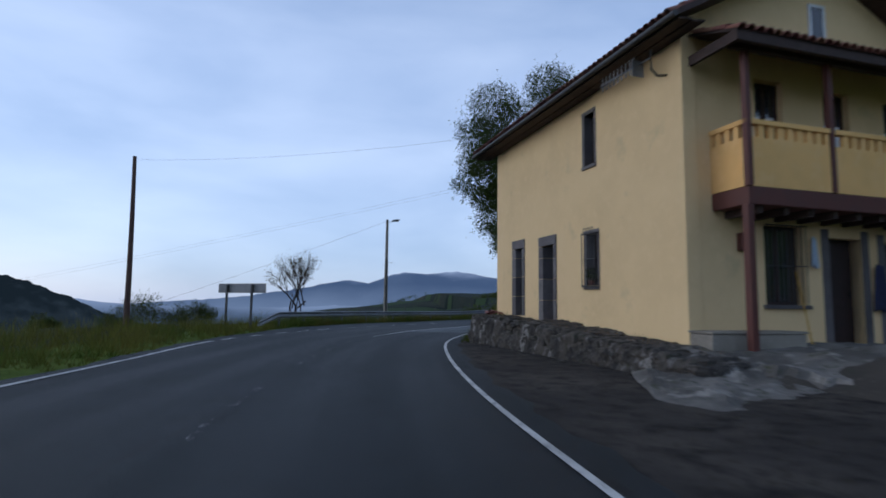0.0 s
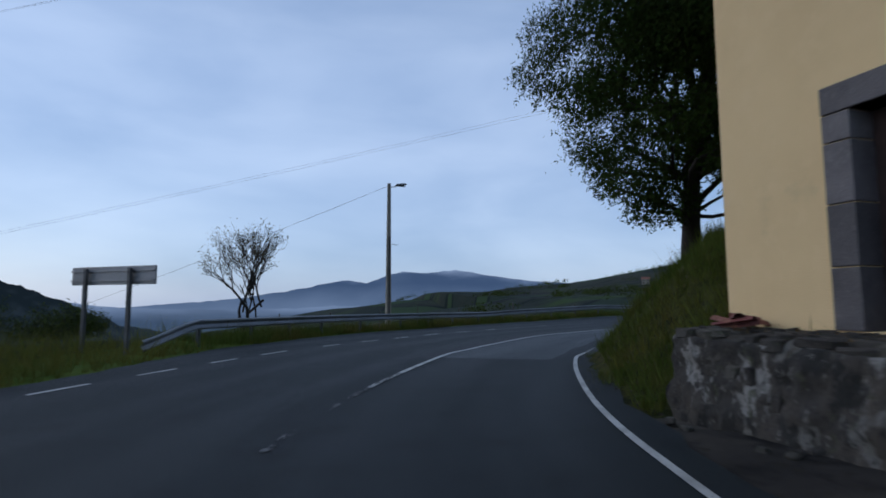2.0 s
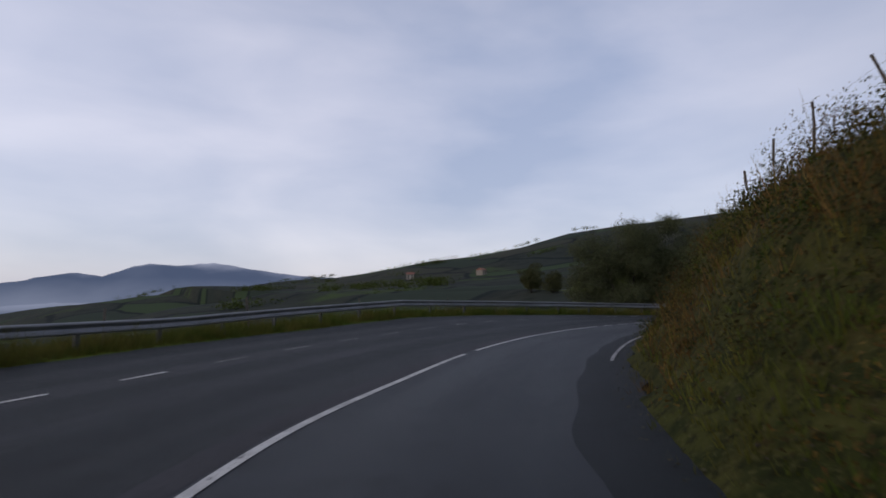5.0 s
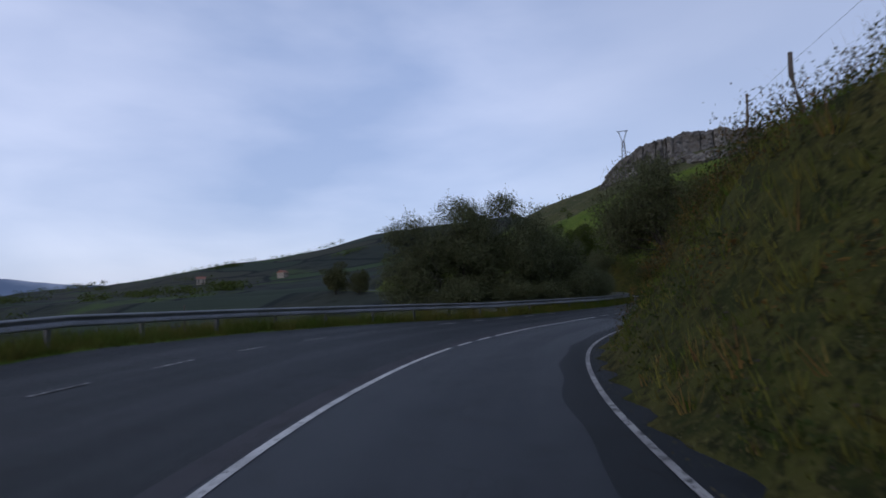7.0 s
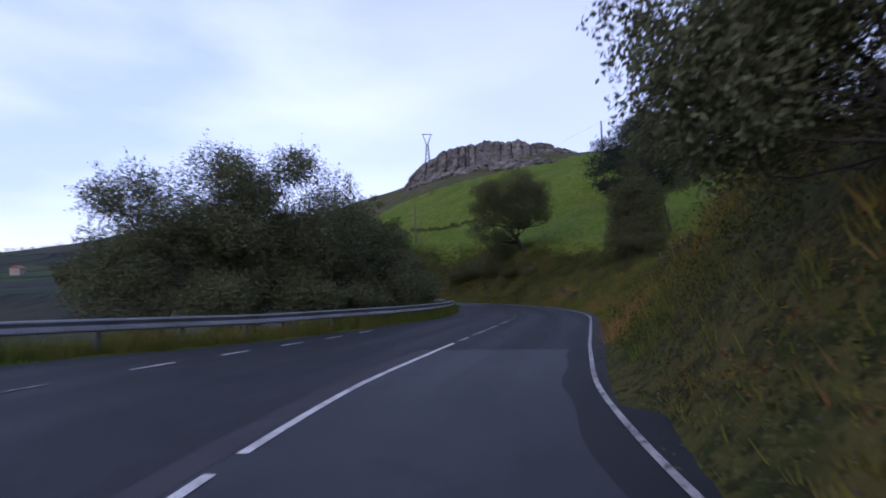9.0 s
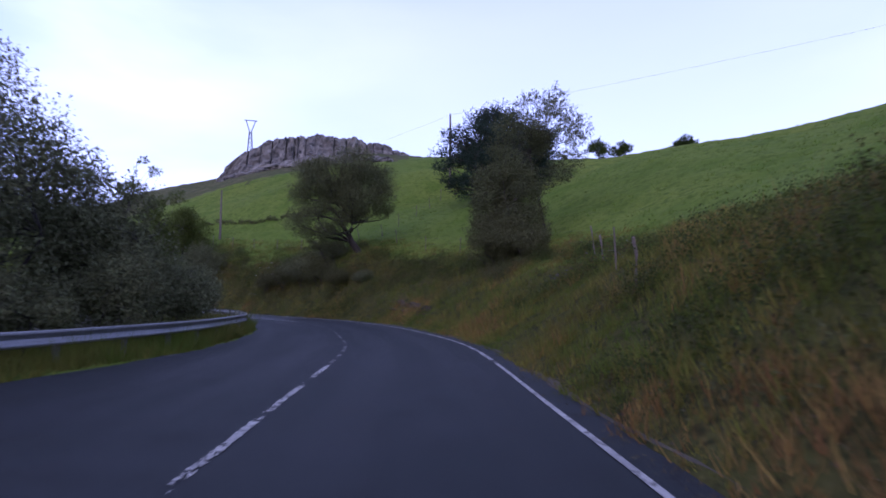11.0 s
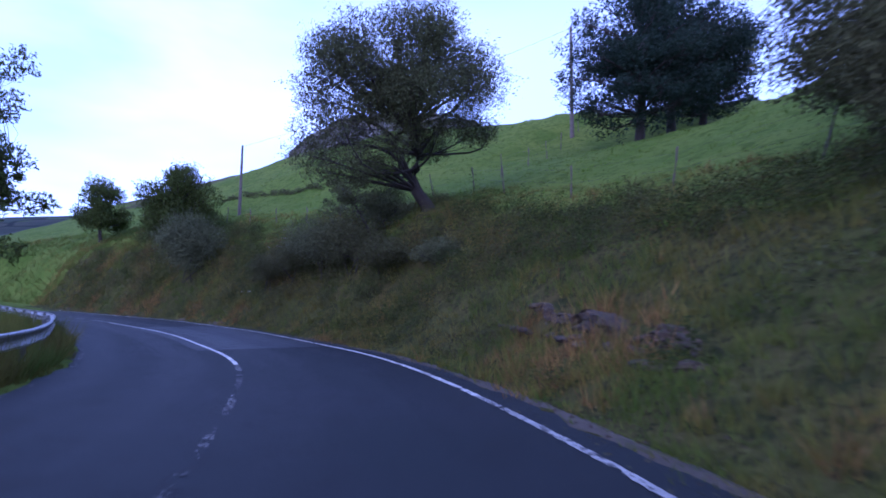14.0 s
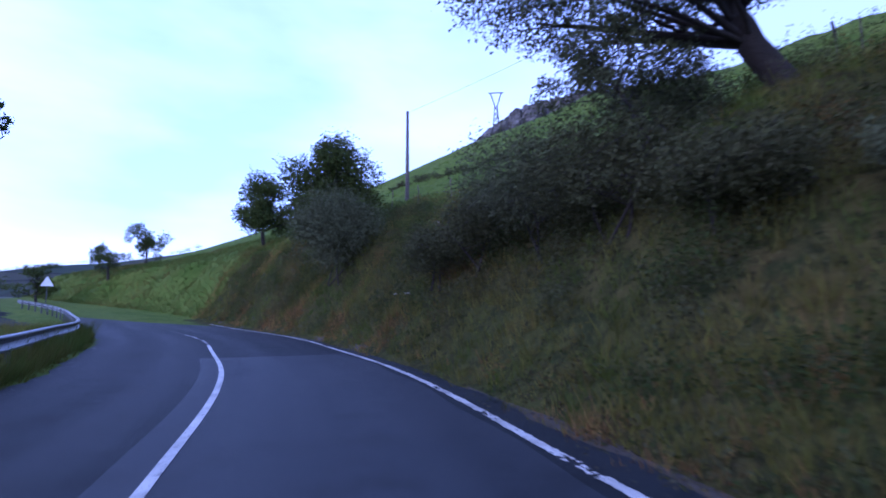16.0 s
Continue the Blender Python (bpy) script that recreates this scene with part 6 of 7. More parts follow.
# ---- plants ----
def quad_mesh(name, corners, mat):
    """A mesh of loose four-cornered leaves; corners: n x 4 x 3."""
    n = len(corners)
    me = bpy.data.meshes.new(name)
    me.vertices.add(4 * n)
    me.vertices.foreach_set("co", np.ascontiguousarray(corners, dtype=np.float32).ravel())
    me.loops.add(4 * n)
    me.loops.foreach_set("vertex_index", np.arange(4 * n, dtype=np.int32))
    me.polygons.add(n)
    me.polygons.foreach_set("loop_start", np.arange(0, 4 * n, 4, dtype=np.int32))
    me.polygons.foreach_set("loop_total", np.full(n, 4, dtype=np.int32))
    me.materials.append(mat)
    me.update(calc_edges=True)
    return me


def tri_mesh(name, corners, mat):
    """A mesh of loose three-cornered blades; corners: n x 3 x 3."""
    n = len(corners)
    me = bpy.data.meshes.new(name)
    me.vertices.add(3 * n)
    me.vertices.foreach_set("co", np.ascontiguousarray(corners, dtype=np.float32).ravel())
    me.loops.add(3 * n)
    me.loops.foreach_set("vertex_index", np.arange(3 * n, dtype=np.int32))
    me.polygons.add(n)
    me.polygons.foreach_set("loop_start", np.arange(0, 3 * n, 3, dtype=np.int32))
    me.polygons.foreach_set("loop_total", np.full(n, 3, dtype=np.int32))
    me.materials.append(mat)
    me.update(calc_edges=True)
    return me


def unit(v):
    return v / np.maximum(np.linalg.norm(v, axis=-1, keepdims=True), 1e-9)


def leaves(r, centres, size, slim=0.5, droop=0.3, facing=None):
    """Diamond leaves at the centres, hanging a little, turned at random or roughly square to the given directions."""
    n = len(centres)
    a = unit(r.normal(size=(n, 3)) + (0, 0, -droop))
    b = unit(np.cross(a, r.normal(size=(n, 3)) if facing is None else facing + 0.55 * r.normal(size=(n, 3))))
    L = (size * r.uniform(0.6, 1.4, n))[:, None]
    c = unit(np.cross(a, b))
    w = L * slim * 0.5
    fold = c * w * 0.35
    return np.stack([centres - a * L / 2, centres + b * w + fold, centres + a * L / 2, centres - b * w + fold], 1)


def foliage(name, corners, mat, fine):
    """Leaves as a mesh; far foliage takes one triangle a leaf."""
    if fine:
        return quad_mesh(name, corners, mat)
    return tri_mesh(name, corners[:, [1, 2, 3]] + (corners[:, 0:1] - corners[:, 2:3]) * np.array([0.35, 0.0, 0.35])[None, :, None], mat)


def clusters(r, centres, radii, count, fringe=0.15, flat=0.8, rise=0.6):
    """Leaf places and outward directions: dense shells of leaves round each cluster's centre, and short shoots that break their outline."""
    centres, radii = np.asarray(centres, float), np.asarray(radii, float)
    inner = int(count * (1 - fringe))
    which = r.choice(len(centres), inner, p=radii**2 / (radii**2).sum())
    n = unit(r.normal(size=(inner, 3)))
    rr = radii[which] * (1 - 0.55 * r.uniform(size=inner) ** 1.7) * (1 + 0.10 * r.normal(size=inner))
    p = centres[which] + n * rr[:, None] * (1, 1, flat)
    each = 14
    m = max(1, (count - inner) // each)
    which = r.choice(len(centres), m, p=radii**2 / (radii**2).sum())
    d = unit(r.normal(size=(m, 3)))
    start = centres[which] + d * (radii[which] * 0.8)[:, None] * (1, 1, flat)
    way = unit(d + 0.5 * r.normal(size=(m, 3)) + (0, 0, rise)) * (radii[which] * r.uniform(0.3, 0.75, m))[:, None]
    t = np.tile(np.linspace(0, 1, each), m)[:, None]
    q = np.repeat(start, each, 0) + np.repeat(way, each, 0) * t + r.normal(size=(m * each, 3)) * np.repeat(radii[which] * 0.07, each)[:, None]
    return np.vstack([p, q]), np.vstack([unit(n + (0, 0, 0.35)), np.repeat(d, each, 0)])


def branch(r, bm, start, end, r0, r1, bend, sides=6, n=5):
    start, end = np.array(start, float), np.array(end, float)
    off = r.normal(size=3) * bend * np.linalg.norm(end - start)
    pts = [start + (end - start) * t + off * math.sin(math.pi * t) + (0, 0, 0.06 * np.linalg.norm(end - start) * math.sin(math.pi * t)) for t in np.linspace(0, 1, n)]
    tube(bm, pts, [r0 + (r1 - r0) * t for t in np.linspace(0, 1, n)], sides, False)
    return pts


def tree(name, x, y, height, spread, mat, label, seed, trunk_r=0.16, bole=0.3, lean=(0.0, 0.0), leaf=0.09, count=9000, limbs=26, slim=0.5, clump=0.42, gaps=0.0, stems=1, sink=0.15, category="tree", squash=1.0, group="", fringe=0.15, flat=0.8, rise=0.6, fine=False, path=None, low=-0.85, extra=()):
    """A tapered trunk, a limb to each leaf cluster with its twigs, and a crown of many small leaves in uneven clusters."""
    r = np.random.RandomState(seed)
    z = float(ground_z(np.array([x]), np.array([y]))[0]) - sink
    ob = thing(name, pose(x, y, z), label, category, group)
    bm = bmesh.new()
    crown_c = np.array([lean[0], lean[1], height * (bole + (1 - bole) * 0.5)])
    rad = np.array([spread, spread * squash, height * (1 - bole) * 0.5])
    trunks = []
    for st in range(stems):
        foot = np.array([0, 0, 0.0]) if stems == 1 else np.r_[r.uniform(-0.25, 0.25, 2) * min(spread, 1.5), 0]
        head = np.array([lean[0] * 0.8, lean[1] * 0.8, height * (bole + 0.4 * (1 - bole))])
        if stems > 1:
            head = head + np.r_[r.normal(size=2) * spread * 0.3, 0]
        if path:
            pts = [np.array(q, float) for q in path]
            tube(bm, pts, [trunk_r * (1.25 if k == 0 else 1.0 - 0.5 * k / len(pts)) for k in range(len(pts))], 10, False)
            trunks.append(pts)
        else:
            trunks.append(branch(r, bm, foot, head, trunk_r / math.sqrt(stems), trunk_r * 0.5 / math.sqrt(stems), 0.05, 8, 7))
    centres, radii = [], []
    while len(centres) < limbs:
        d = unit(r.normal(size=3))
        if d[2] < low or r.uniform() < gaps * 0.3:
            continue
        size = clump * r.uniform(0.6, 1.35)
        deep = r.uniform(0.0, 0.5) if len(centres) % 4 == 0 else r.uniform(0.72, 1.0)
        centres.append(crown_c + d * np.maximum(rad - size * 0.55, rad * 0.4) * deep)
        radii.append(size)
    for cx_, cy_, cz_, size in extra:
        centres.append(np.array([cx_, cy_, cz_], float))
        radii.append(size)
    for c, size in zip(centres, radii):
        trunk = trunks[r.randint(len(trunks))]
        k = min(range(2, len(trunk)), key=lambda i: abs(trunk[i][2] - (c[2] - 0.35 * np.linalg.norm(c[:2] - trunk[i][:2]))) + 0.15 * r.uniform())
        pts = branch(r, bm, trunk[k], c, trunk_r * (0.20 + 0.16 * r.uniform() ** 2) / math.sqrt(stems), trunk_r * 0.07, 0.16, 5, 6)
        for q in range(4):
            s0 = pts[r.randint(2, 6)]
            branch(r, bm, s0, c + unit(r.normal(size=3) + (0, 0, 0.2)) * size * r.uniform(0.6, 1.0), trunk_r * 0.08, 0.006, 0.12, 3, 3)
    part("trunk", bm, BARK, ob, smooth=True)
    spots, away = clusters(r, centres, radii, count, fringe, flat, rise)
    low_cut = spots[:, 2] > 0.1
    part("crown", foliage("crown", leaves(r, spots[low_cut], leaf, slim, 0.3, away[low_cut]), mat, fine), mat, ob)
    return ob


def shrub(name, x, y, h, spread, mat, label, seed, count=5000, leaf=0.07, slim=0.5, category="bush", group="", fine=False, limbs=14):
    return tree(name, x, y, h, spread, mat, label, seed, trunk_r=0.05, bole=0.0, leaf=leaf, count=count, limbs=limbs, slim=slim, clump=0.16 * (h + spread), stems=3, category=category, group=group, fine=fine, low=-0.45, fringe=0.32)


def bare_tree(name, x, y, height, mat, label, seed, count):
    """Stems that fork again and again into fine upright twigs, with a few leaves at their ends."""
    r = np.random.RandomState(seed)
    z = float(ground_z(np.array([x]), np.array([y]))[0]) - 0.15
    ob = thing(name, pose(x, y, z), label, "tree")
    bm, ends = bmesh.new(), []

    def grow(start, way, length, radius, level):
        end = start + way * length
        branch(r, bm, start, end, radius, radius * 0.62, 0.07, 7 if level < 2 else 4, 4)
        if level >= 3:
            ends.append(end)
        if level == 6:
            return
        for k in range(3 if level in (1, 3, 4) else 2):
            side = unit(r.normal(size=3))
            nxt = unit(way + side * r.uniform(0.40, 0.85) + (0, 0, 0.30))
            grow(start + way * length * r.uniform(0.35, 1.0), nxt, length * r.uniform(0.62, 0.86), radius * 0.6, level + 1)

    for k in range(3):
        a = k * 2.1 + r.uniform(-0.4, 0.4)
        grow(np.array([0.12 * math.cos(a), 0.12 * math.sin(a), 0.0]), unit(np.array([0.30 * math.cos(a), 0.30 * math.sin(a), 1.0])), height * 0.29, 0.075, 0)
    part("trunk", bm, BARK, ob, smooth=True)
    ends = np.array(ends)
    spots = ends[r.randint(0, len(ends), count)] + r.normal(size=(count, 3)) * 0.10
    part("crown", quad_mesh("crown", leaves(r, spots, 0.075, 0.6), mat), mat, ob)
    return ob


# The ash behind the house, over the road.
tree("ash_tree", 4.15, 18.0, 11.2, 4.2, LEAF_ASH, "large dark ash tree on the bank behind the house", 5, 0.27, 0.10, (0.2, -1.4), 0.11, 185000, 60, 0.40, 0.92, squash=0.75, fringe=0.25, flat=0.85, rise=-0.4,
     path=((0, 0, -0.1), (0, 0, 0.7), (0.04, 0.02, 1.5), (0.05, -0.05, 2.4), (0.1, -0.3, 3.6), (0.15, -0.8, 5.2)),
     extra=((-1.4, 1.5, 2.85, 0.5), (-1.7, 1.1, 2.35, 0.4), (-1.8, 1.3, 3.3, 0.55), (-1.2, 0.9, 3.5, 0.6), (-1.5, -0.4, 1.5, 0.5), (-1.1, -0.8, 1.7, 0.7), (-2.0, -0.9, 2.2, 0.8), (-0.8, -0.1, 2.5, 0.8), (-2.4, 0.0, 3.4, 0.95), (1.2, -0.6, 2.2, 0.5), (2.6, -1.4, 2.6, 0.7), (3.6, -0.8, 3.2, 0.8), (1.6, 0.2, 3.2, 0.8),
            (-1.0, -2.8, 2.2, 0.6), (-2.2, -2.8, 3.0, 0.8), (-3.0, -2.0, 4.2, 0.95), (0.6, -3.4, 3.2, 0.8), (0.4, 0.5, 3.6, 0.9), (-0.6, -1.4, 3.2, 0.9), (1.1, -1.6, 3.6, 0.9), (3.0, 0.2, 4.4, 1.0), (-3.4, -2.8, 5.4, 0.95), (-3.6, -1.8, 7.0, 1.0), (-3.4, 1.2, 5.4, 0.8), (-3.0, 1.4, 6.6, 0.9), (-2.6, 0.8, 4.6, 0.8)))
# Ivy and brambles over the shed.
r = np.random.RandomState(17)
t = r.uniform(0, 1, 9000)
side = r.randint(0, 3, 9000)
px = np.where(side == 0, 5.0 * t, np.where(side == 1, 5.0 * t, 0.05))
pz = np.interp(px, [0, 2.7, 5.0], [1.3, 3.1, 3.3]) * np.where(side == 0, 1.0, r.uniform(0.05, 1.0, 9000))
py = np.where(side == 0, r.uniform(-1.35, 1.7, 9000), np.where(side == 1, -1.25, r.uniform(-1.3, 1.6, 9000)))
c = np.c_[px, py, pz] + r.normal(size=(9000, 3)) * 0.10
part("ivy", quad_mesh("ivy", leaves(r, c, 0.11, 0.8), LEAF_BRAMBLE), LEAF_BRAMBLE, shed, "dark ivy covering the shed")
# The half-bare bush behind the barrier.
bare_tree("bare_tree", -8.0, 29.2, 6.2, LEAF_SPARSE, "small half-bare tree with thin branches and few leaves", 9, 1500)
for k, (x, y, h, sp) in enumerate(((-15.6, 25.2, 2.5, 1.3), (-16.6, 24.3, 1.9, 1.1), (-14.2, 26.6, 2.1, 1.1), (-13.0, 26.4, 1.7, 0.8), (-18.5, 20.5, 1.3, 0.9), (-20.2, 18.2, 1.2, 1.0), (-22.0, 21.5, 1.6, 1.2), (-24.5, 19.0, 1.4, 1.1))):
    shrub("round_bush", x, y, h, sp, LEAF_SHRUB, "low dark bush in the rough grass", 12 + k, 5200, 0.07, group="bushes above the valley")
# A copse below the road beyond the bend.
for k, (x, y, h, sp) in enumerate(((91.0, 116.5, 6.6, 3.2), (87.5, 113.0, 5.2, 2.6), (86.5, 105.5, 4.8, 2.4))):
    tree("valley_tree", x, y, h, sp, LEAF_SCRUB, "round dark tree in a copse below the road", 150 + k, 0.2, 0.0, (0, 0), 0.22, 9000, 26, 0.55, 1.0, group="copse below the road")
# Willows outside the bend.
for k, (x, y, h, sp) in enumerate(((35.2, 50.0, 7.6, 2.3), (37.6, 48.4, 8.1, 2.5), (39.8, 46.9, 7.7, 2.3), (42.6, 46.2, 6.9, 2.2), (45.6, 45.6, 5.6, 2.0), (41.5, 50.5, 7.0, 2.6))):
    tree("willow_tree", x, y, h, sp, LEAF_WILLOW, "dense grey-green willow behind the crash barrier", 30 + k, 0.12, 0.0, (0, 0), 0.115, 43000, 52, 0.42, 0.88, stems=4, group="willows outside the bend", fringe=0.2, rise=0.6)
for k, (x, y, h, sp) in enumerate(((35.0, 47.2, 2.6, 1.5), (38.2, 45.2, 2.4, 1.4), (41.2, 44.4, 2.2, 1.4), (44.2, 43.9, 2.6, 1.3), (47.6, 44.2, 3.0, 1.4), (50.5, 44.9, 2.6, 1.4), (54.5, 46.6, 3.0, 1.6), (57.5, 48.2, 3.4, 1.8), (60.8, 50.6, 2.6, 1.6))):
    shrub("willow_bush", x, y, h, sp, LEAF_WILLOW, "leafy willow bush close behind the crash barrier", 50 + k, 11000, 0.10, 0.42, group="bushes outside the bend")
tree("eucalyptus_tree", 66.0, 53.4, 7.6, 1.7, LEAF_SHRUB, "slender sparse young tree beside the road", 61, 0.09, 0.18, (0.2, 0.1), 0.13, 6500, 24, 0.36, 0.42, gaps=0.15, fringe=0.45, rise=-0.1, fine=True)
tree("eucalyptus_tree", 63.7, 52.3, 10.0, 2.0, LEAF_SHRUB, "slender sparse young tree beside the road", 62, 0.07, 0.12, (-0.2, 0.1), 0.12, 6500, 24, 0.36, 0.40, gaps=0.2, fringe=0.45, rise=-0.1, fine=True)
# The bush hanging over the bank.
tree("bank_tree", 23.2, 32.5, 2.85, 1.25, LEAF_WILLOW, "bushy grey-green tree leaning from the bank over the road", 71, 0.07, 0.0, (0.1, 0.65), 0.055, 36000, 44, 0.5, 0.46, stems=3, fringe=0.35, rise=0.8, fine=True)
# The oak above the road, and the growth round it.
tree("oak_tree", 73.4, 41.5, 8.0, 4.2, LEAF_OAK, "spreading oak with a leaning trunk on the bank", 81, 0.27, 0.16, (-0.8, 1.1), 0.09, 135000, 70, 0.45, 0.90, fringe=0.25, rise=0.1,
     path=((0, 0, -0.1), (-0.08, 0.16, 0.3), (-0.26, 0.52, 0.8), (-0.32, 0.66, 1.2), (-0.26, 0.56, 1.7), (-0.20, 0.46, 2.3), (-0.45, 0.8, 3.4)),
     extra=((-1.6, 4.6, 2.0, 0.8), (-1.4, 3.9, 1.4, 0.75), (-1.1, 3.1, 1.0, 0.65), (-2.2, 3.2, 1.6, 0.8), (-2.6, 2.2, 1.5, 0.8), (-1.8, 1.8, 1.4, 0.55), (-2.8, 0.9, 2.2, 0.8), (-0.6, 2.5, 1.9, 0.7), (0.6, 2.6, 1.7, 0.7), (0.9, 1.8, 2.4, 0.75), (-1.9, 0.4, 2.6, 0.7),
            (1.4, 0.2, 2.9, 0.7), (-2.6, 4.0, 2.6, 0.85), (-3.2, 2.8, 2.9, 0.85), (-0.4, 4.2, 2.7, 0.8), (-1.4, -1.0, 3.0, 0.7), (0.4, -1.6, 3.2, 0.7)))
for k, (x, y, h, sp) in enumerate(((71.6, 44.2, 2.4, 1.4), (72.9, 45.8, 2.9, 1.5), (70.2, 42.6, 1.5, 1.1), (69.0, 40.6, 1.0, 0.9), (74.2, 47.2, 2.3, 1.3), (73.4, 43.4, 2.2, 1.3), (75.4, 48.8, 1.7, 1.1))):
    shrub("bank_bush", x, y, h, sp, (LEAF_SCRUB, LEAF_WILLOW)[k % 2], ("dull green bush on the bank below the oak", "grey-green bush on the bank below the oak")[k % 2], 90 + k, 11000, 0.07, group="bushes below the oak", limbs=20)
tree("bank_tree", 61.8, 29.7, 8.6, 3.0, LEAF_OAK, "tall loose-crowned tree at the field's edge", 101, 0.08, 0.26, (-0.3, 0.35), 0.11, 22000, 46, 0.45, 0.62, stems=2, fringe=0.45)
tree("bank_tree", 60.6, 32.0, 5.8, 2.15, LEAF_OAK, "dense dark bushy tree on top of the bank", 102, 0.12, 0.0, (0, 0), 0.10, 46000, 60, 0.5, 0.72, stems=4, fringe=0.25)
for k, (x, y, h, sp) in enumerate(((57.6, 32.6, 2.1, 1.5), (59.0, 33.0, 2.2, 1.5), (60.2, 31.6, 2.5, 1.7), (56.6, 31.6, 1.6, 1.2), (58.6, 31.4, 2.4, 1.5), (59.6, 32.6, 2.8, 1.7))):
    shrub("bank_bush", x, y, h, sp, LEAF_SCRUB, "dull dark bramble bush on the bank below the tall tree", 103 + k, 12000, 0.075, group="brambles below the tall tree")
for k, (x, y, h) in enumerate(((82.4, 31.4, 9.0), (85.3, 28.9, 10.0), (88.2, 26.2, 9.0))):
    tree("conifer_tree", x, y, h, 4.6, LEAF_DARK, "broad dark conifer standing in the meadow", 110 + k, 0.28, 0.02, (0, 0), 0.26, 34000, 90, 0.25, 1.2, group="conifers in the meadow", fringe=0.35, flat=0.42, rise=0.25,
         extra=((-3.4, 1.2, 2.6, 1.1), (-2.2, -0.6, 2.2, 1.0)) if k == 1 else ((-1.2, 0.8, 0.9, 1.0), (-1.0, -0.8, 1.2, 1.1), (-1.6, 0.0, 2.2, 1.2), (0.8, -1.4, 1.6, 1.2), (-0.6, 1.8, 2.0, 1.2)))
tree("young_tree", 72.3, 43.4, 2.9, 1.3, LEAF_OAK, "small leaning young tree with brownish leaves", 105, 0.06, 0.3, (-0.7, 0.9), 0.07, 5200, 16, 0.5, 0.34)
shrub("round_bush", 81.6, 56.3, 3.9, 1.75, LEAF_WILLOW, "rounded dense bush on top of the bank", 121, 30000, 0.095, limbs=26)
tree("hedge_tree", 86.8, 60.5, 5.6, 2.7, LEAF_SHRUB, "round dark tree at the meadow's edge", 122, 0.18, 0.0, (0, 0), 0.14, 42000, 44, 0.55, 0.95)
tree("hedge_tree", 94.0, 71.6, 5.6, 2.1, LEAF_SHRUB, "round dark tree at the meadow's edge", 123, 0.16, -0.05, (0, 0), 0.16, 18000, 34, 0.55, 0.8)
tree("hedge_tree", 103.5, 96.5, 5.0, 2.3, LEAF_SHRUB, "small dark tree at the meadow's edge", 124, 0.12, 0.04, (0, 0), 0.15, 7000, 18, 0.55, 0.7)
tree("hedge_tree", 99.5, 96.5, 4.0, 2.0, LEAF_SHRUB, "small dark tree beside the road", 125, 0.14, 0.06, (0, 0), 0.16, 5000, 16, 0.5, 0.6)
tree("hedge_tree", 95.0, 100.0, 3.6, 2.0, LEAF_SHRUB, "small dark tree beside the road", 126, 0.14, 0.06, (0, 0), 0.16, 4000, 16, 0.5, 0.6)
for k, (x, y, h, sp) in enumerate(((140, 2, 5.5, 3.2), (150, -6, 4.5, 2.6), (132, -12, 4.0, 2.4))):
    tree("hill_tree", x, y, h, sp, LEAF_ASH, "small round tree far up on the hill", 130 + k, 0.2, 0.1, (0, 0), 0.28, 4200, 20, 0.55, 0.9, group="trees on the hill")
for k, t in enumerate((0.40, 0.46, 0.52, 0.55)):
    bush = tree("crag_bush", 159.4 + 8.5 * t, 82.8 - 49.6 * t, 1.3 + 0.4 * (k % 2), 0.8, LEAF_ASH, "small bush growing on top of the crag", 140 + k, 0.06, 0.05, (0, 0), 0.22, 420, 6, 0.7, 0.4, group="bushes on the crag")
    bush.location.z = 38.2

# Far hedges and copses across the valley, too many and too small to count.
r = np.random.RandomState(77)
hx, hy = [], []
for k in range(46):
    az, rr, turn = radians(r.uniform(4, 62)), r.uniform(240, 900), r.uniform(0, math.pi)
    n = r.randint(5, 26)
    t = np.linspace(-1, 1, n) * r.uniform(8, 60)
    hx += list(10 + rr * math.sin(az) + t * math.cos(turn) + r.normal(size=n) * 3)
    hy += list(28 + rr * math.cos(az) + t * math.sin(turn) + r.normal(size=n) * 3)
hx, hy = np.array(hx), np.array(hy)
hz = ground_z(hx, hy)
c = np.repeat(np.c_[hx, hy, hz + 1.8], 40, 0) + r.normal(size=(len(hx) * 40, 3)) * (1.9, 1.9, 1.3)
tagged(new("far_hedges", quad_mesh("far_hedges", leaves(r, c, 0.9, 0.8), LEAF_SHRUB)), "far dark hedges and copses across the valley", "hedge", kind="stuff")


# ---- grass, weeds and brambles ----
def tufts(r, x, y, tall, each=8, width=0.006, spread=0.07):
    """Tufts of narrow blades that fan out from their roots in the ground."""
    z = np.repeat(ground_z(x, y), each)
    n = len(z)
    x, y, h = np.repeat(x, each), np.repeat(y, each), np.repeat(tall, each) * r.uniform(0.55, 1.15, n)
    ang = r.uniform(0, math.tau, n)
    dirn = np.c_[np.cos(ang), np.sin(ang), 0 * ang]
    root = np.c_[x, y, z - 0.03] + dirn * (spread * r.uniform(0.1, 1.0, n))[:, None]
    turn = r.uniform(0, math.tau, n)
    side = np.c_[np.cos(turn), np.sin(turn), 0 * turn] * (width * r.uniform(0.6, 1.5, n))[:, None]
    tip = root + dirn * (h * r.uniform(0.15, 0.8, n))[:, None] + np.c_[0 * h, 0 * h, h]
    return np.stack([root - side, root + side, tip], 1)


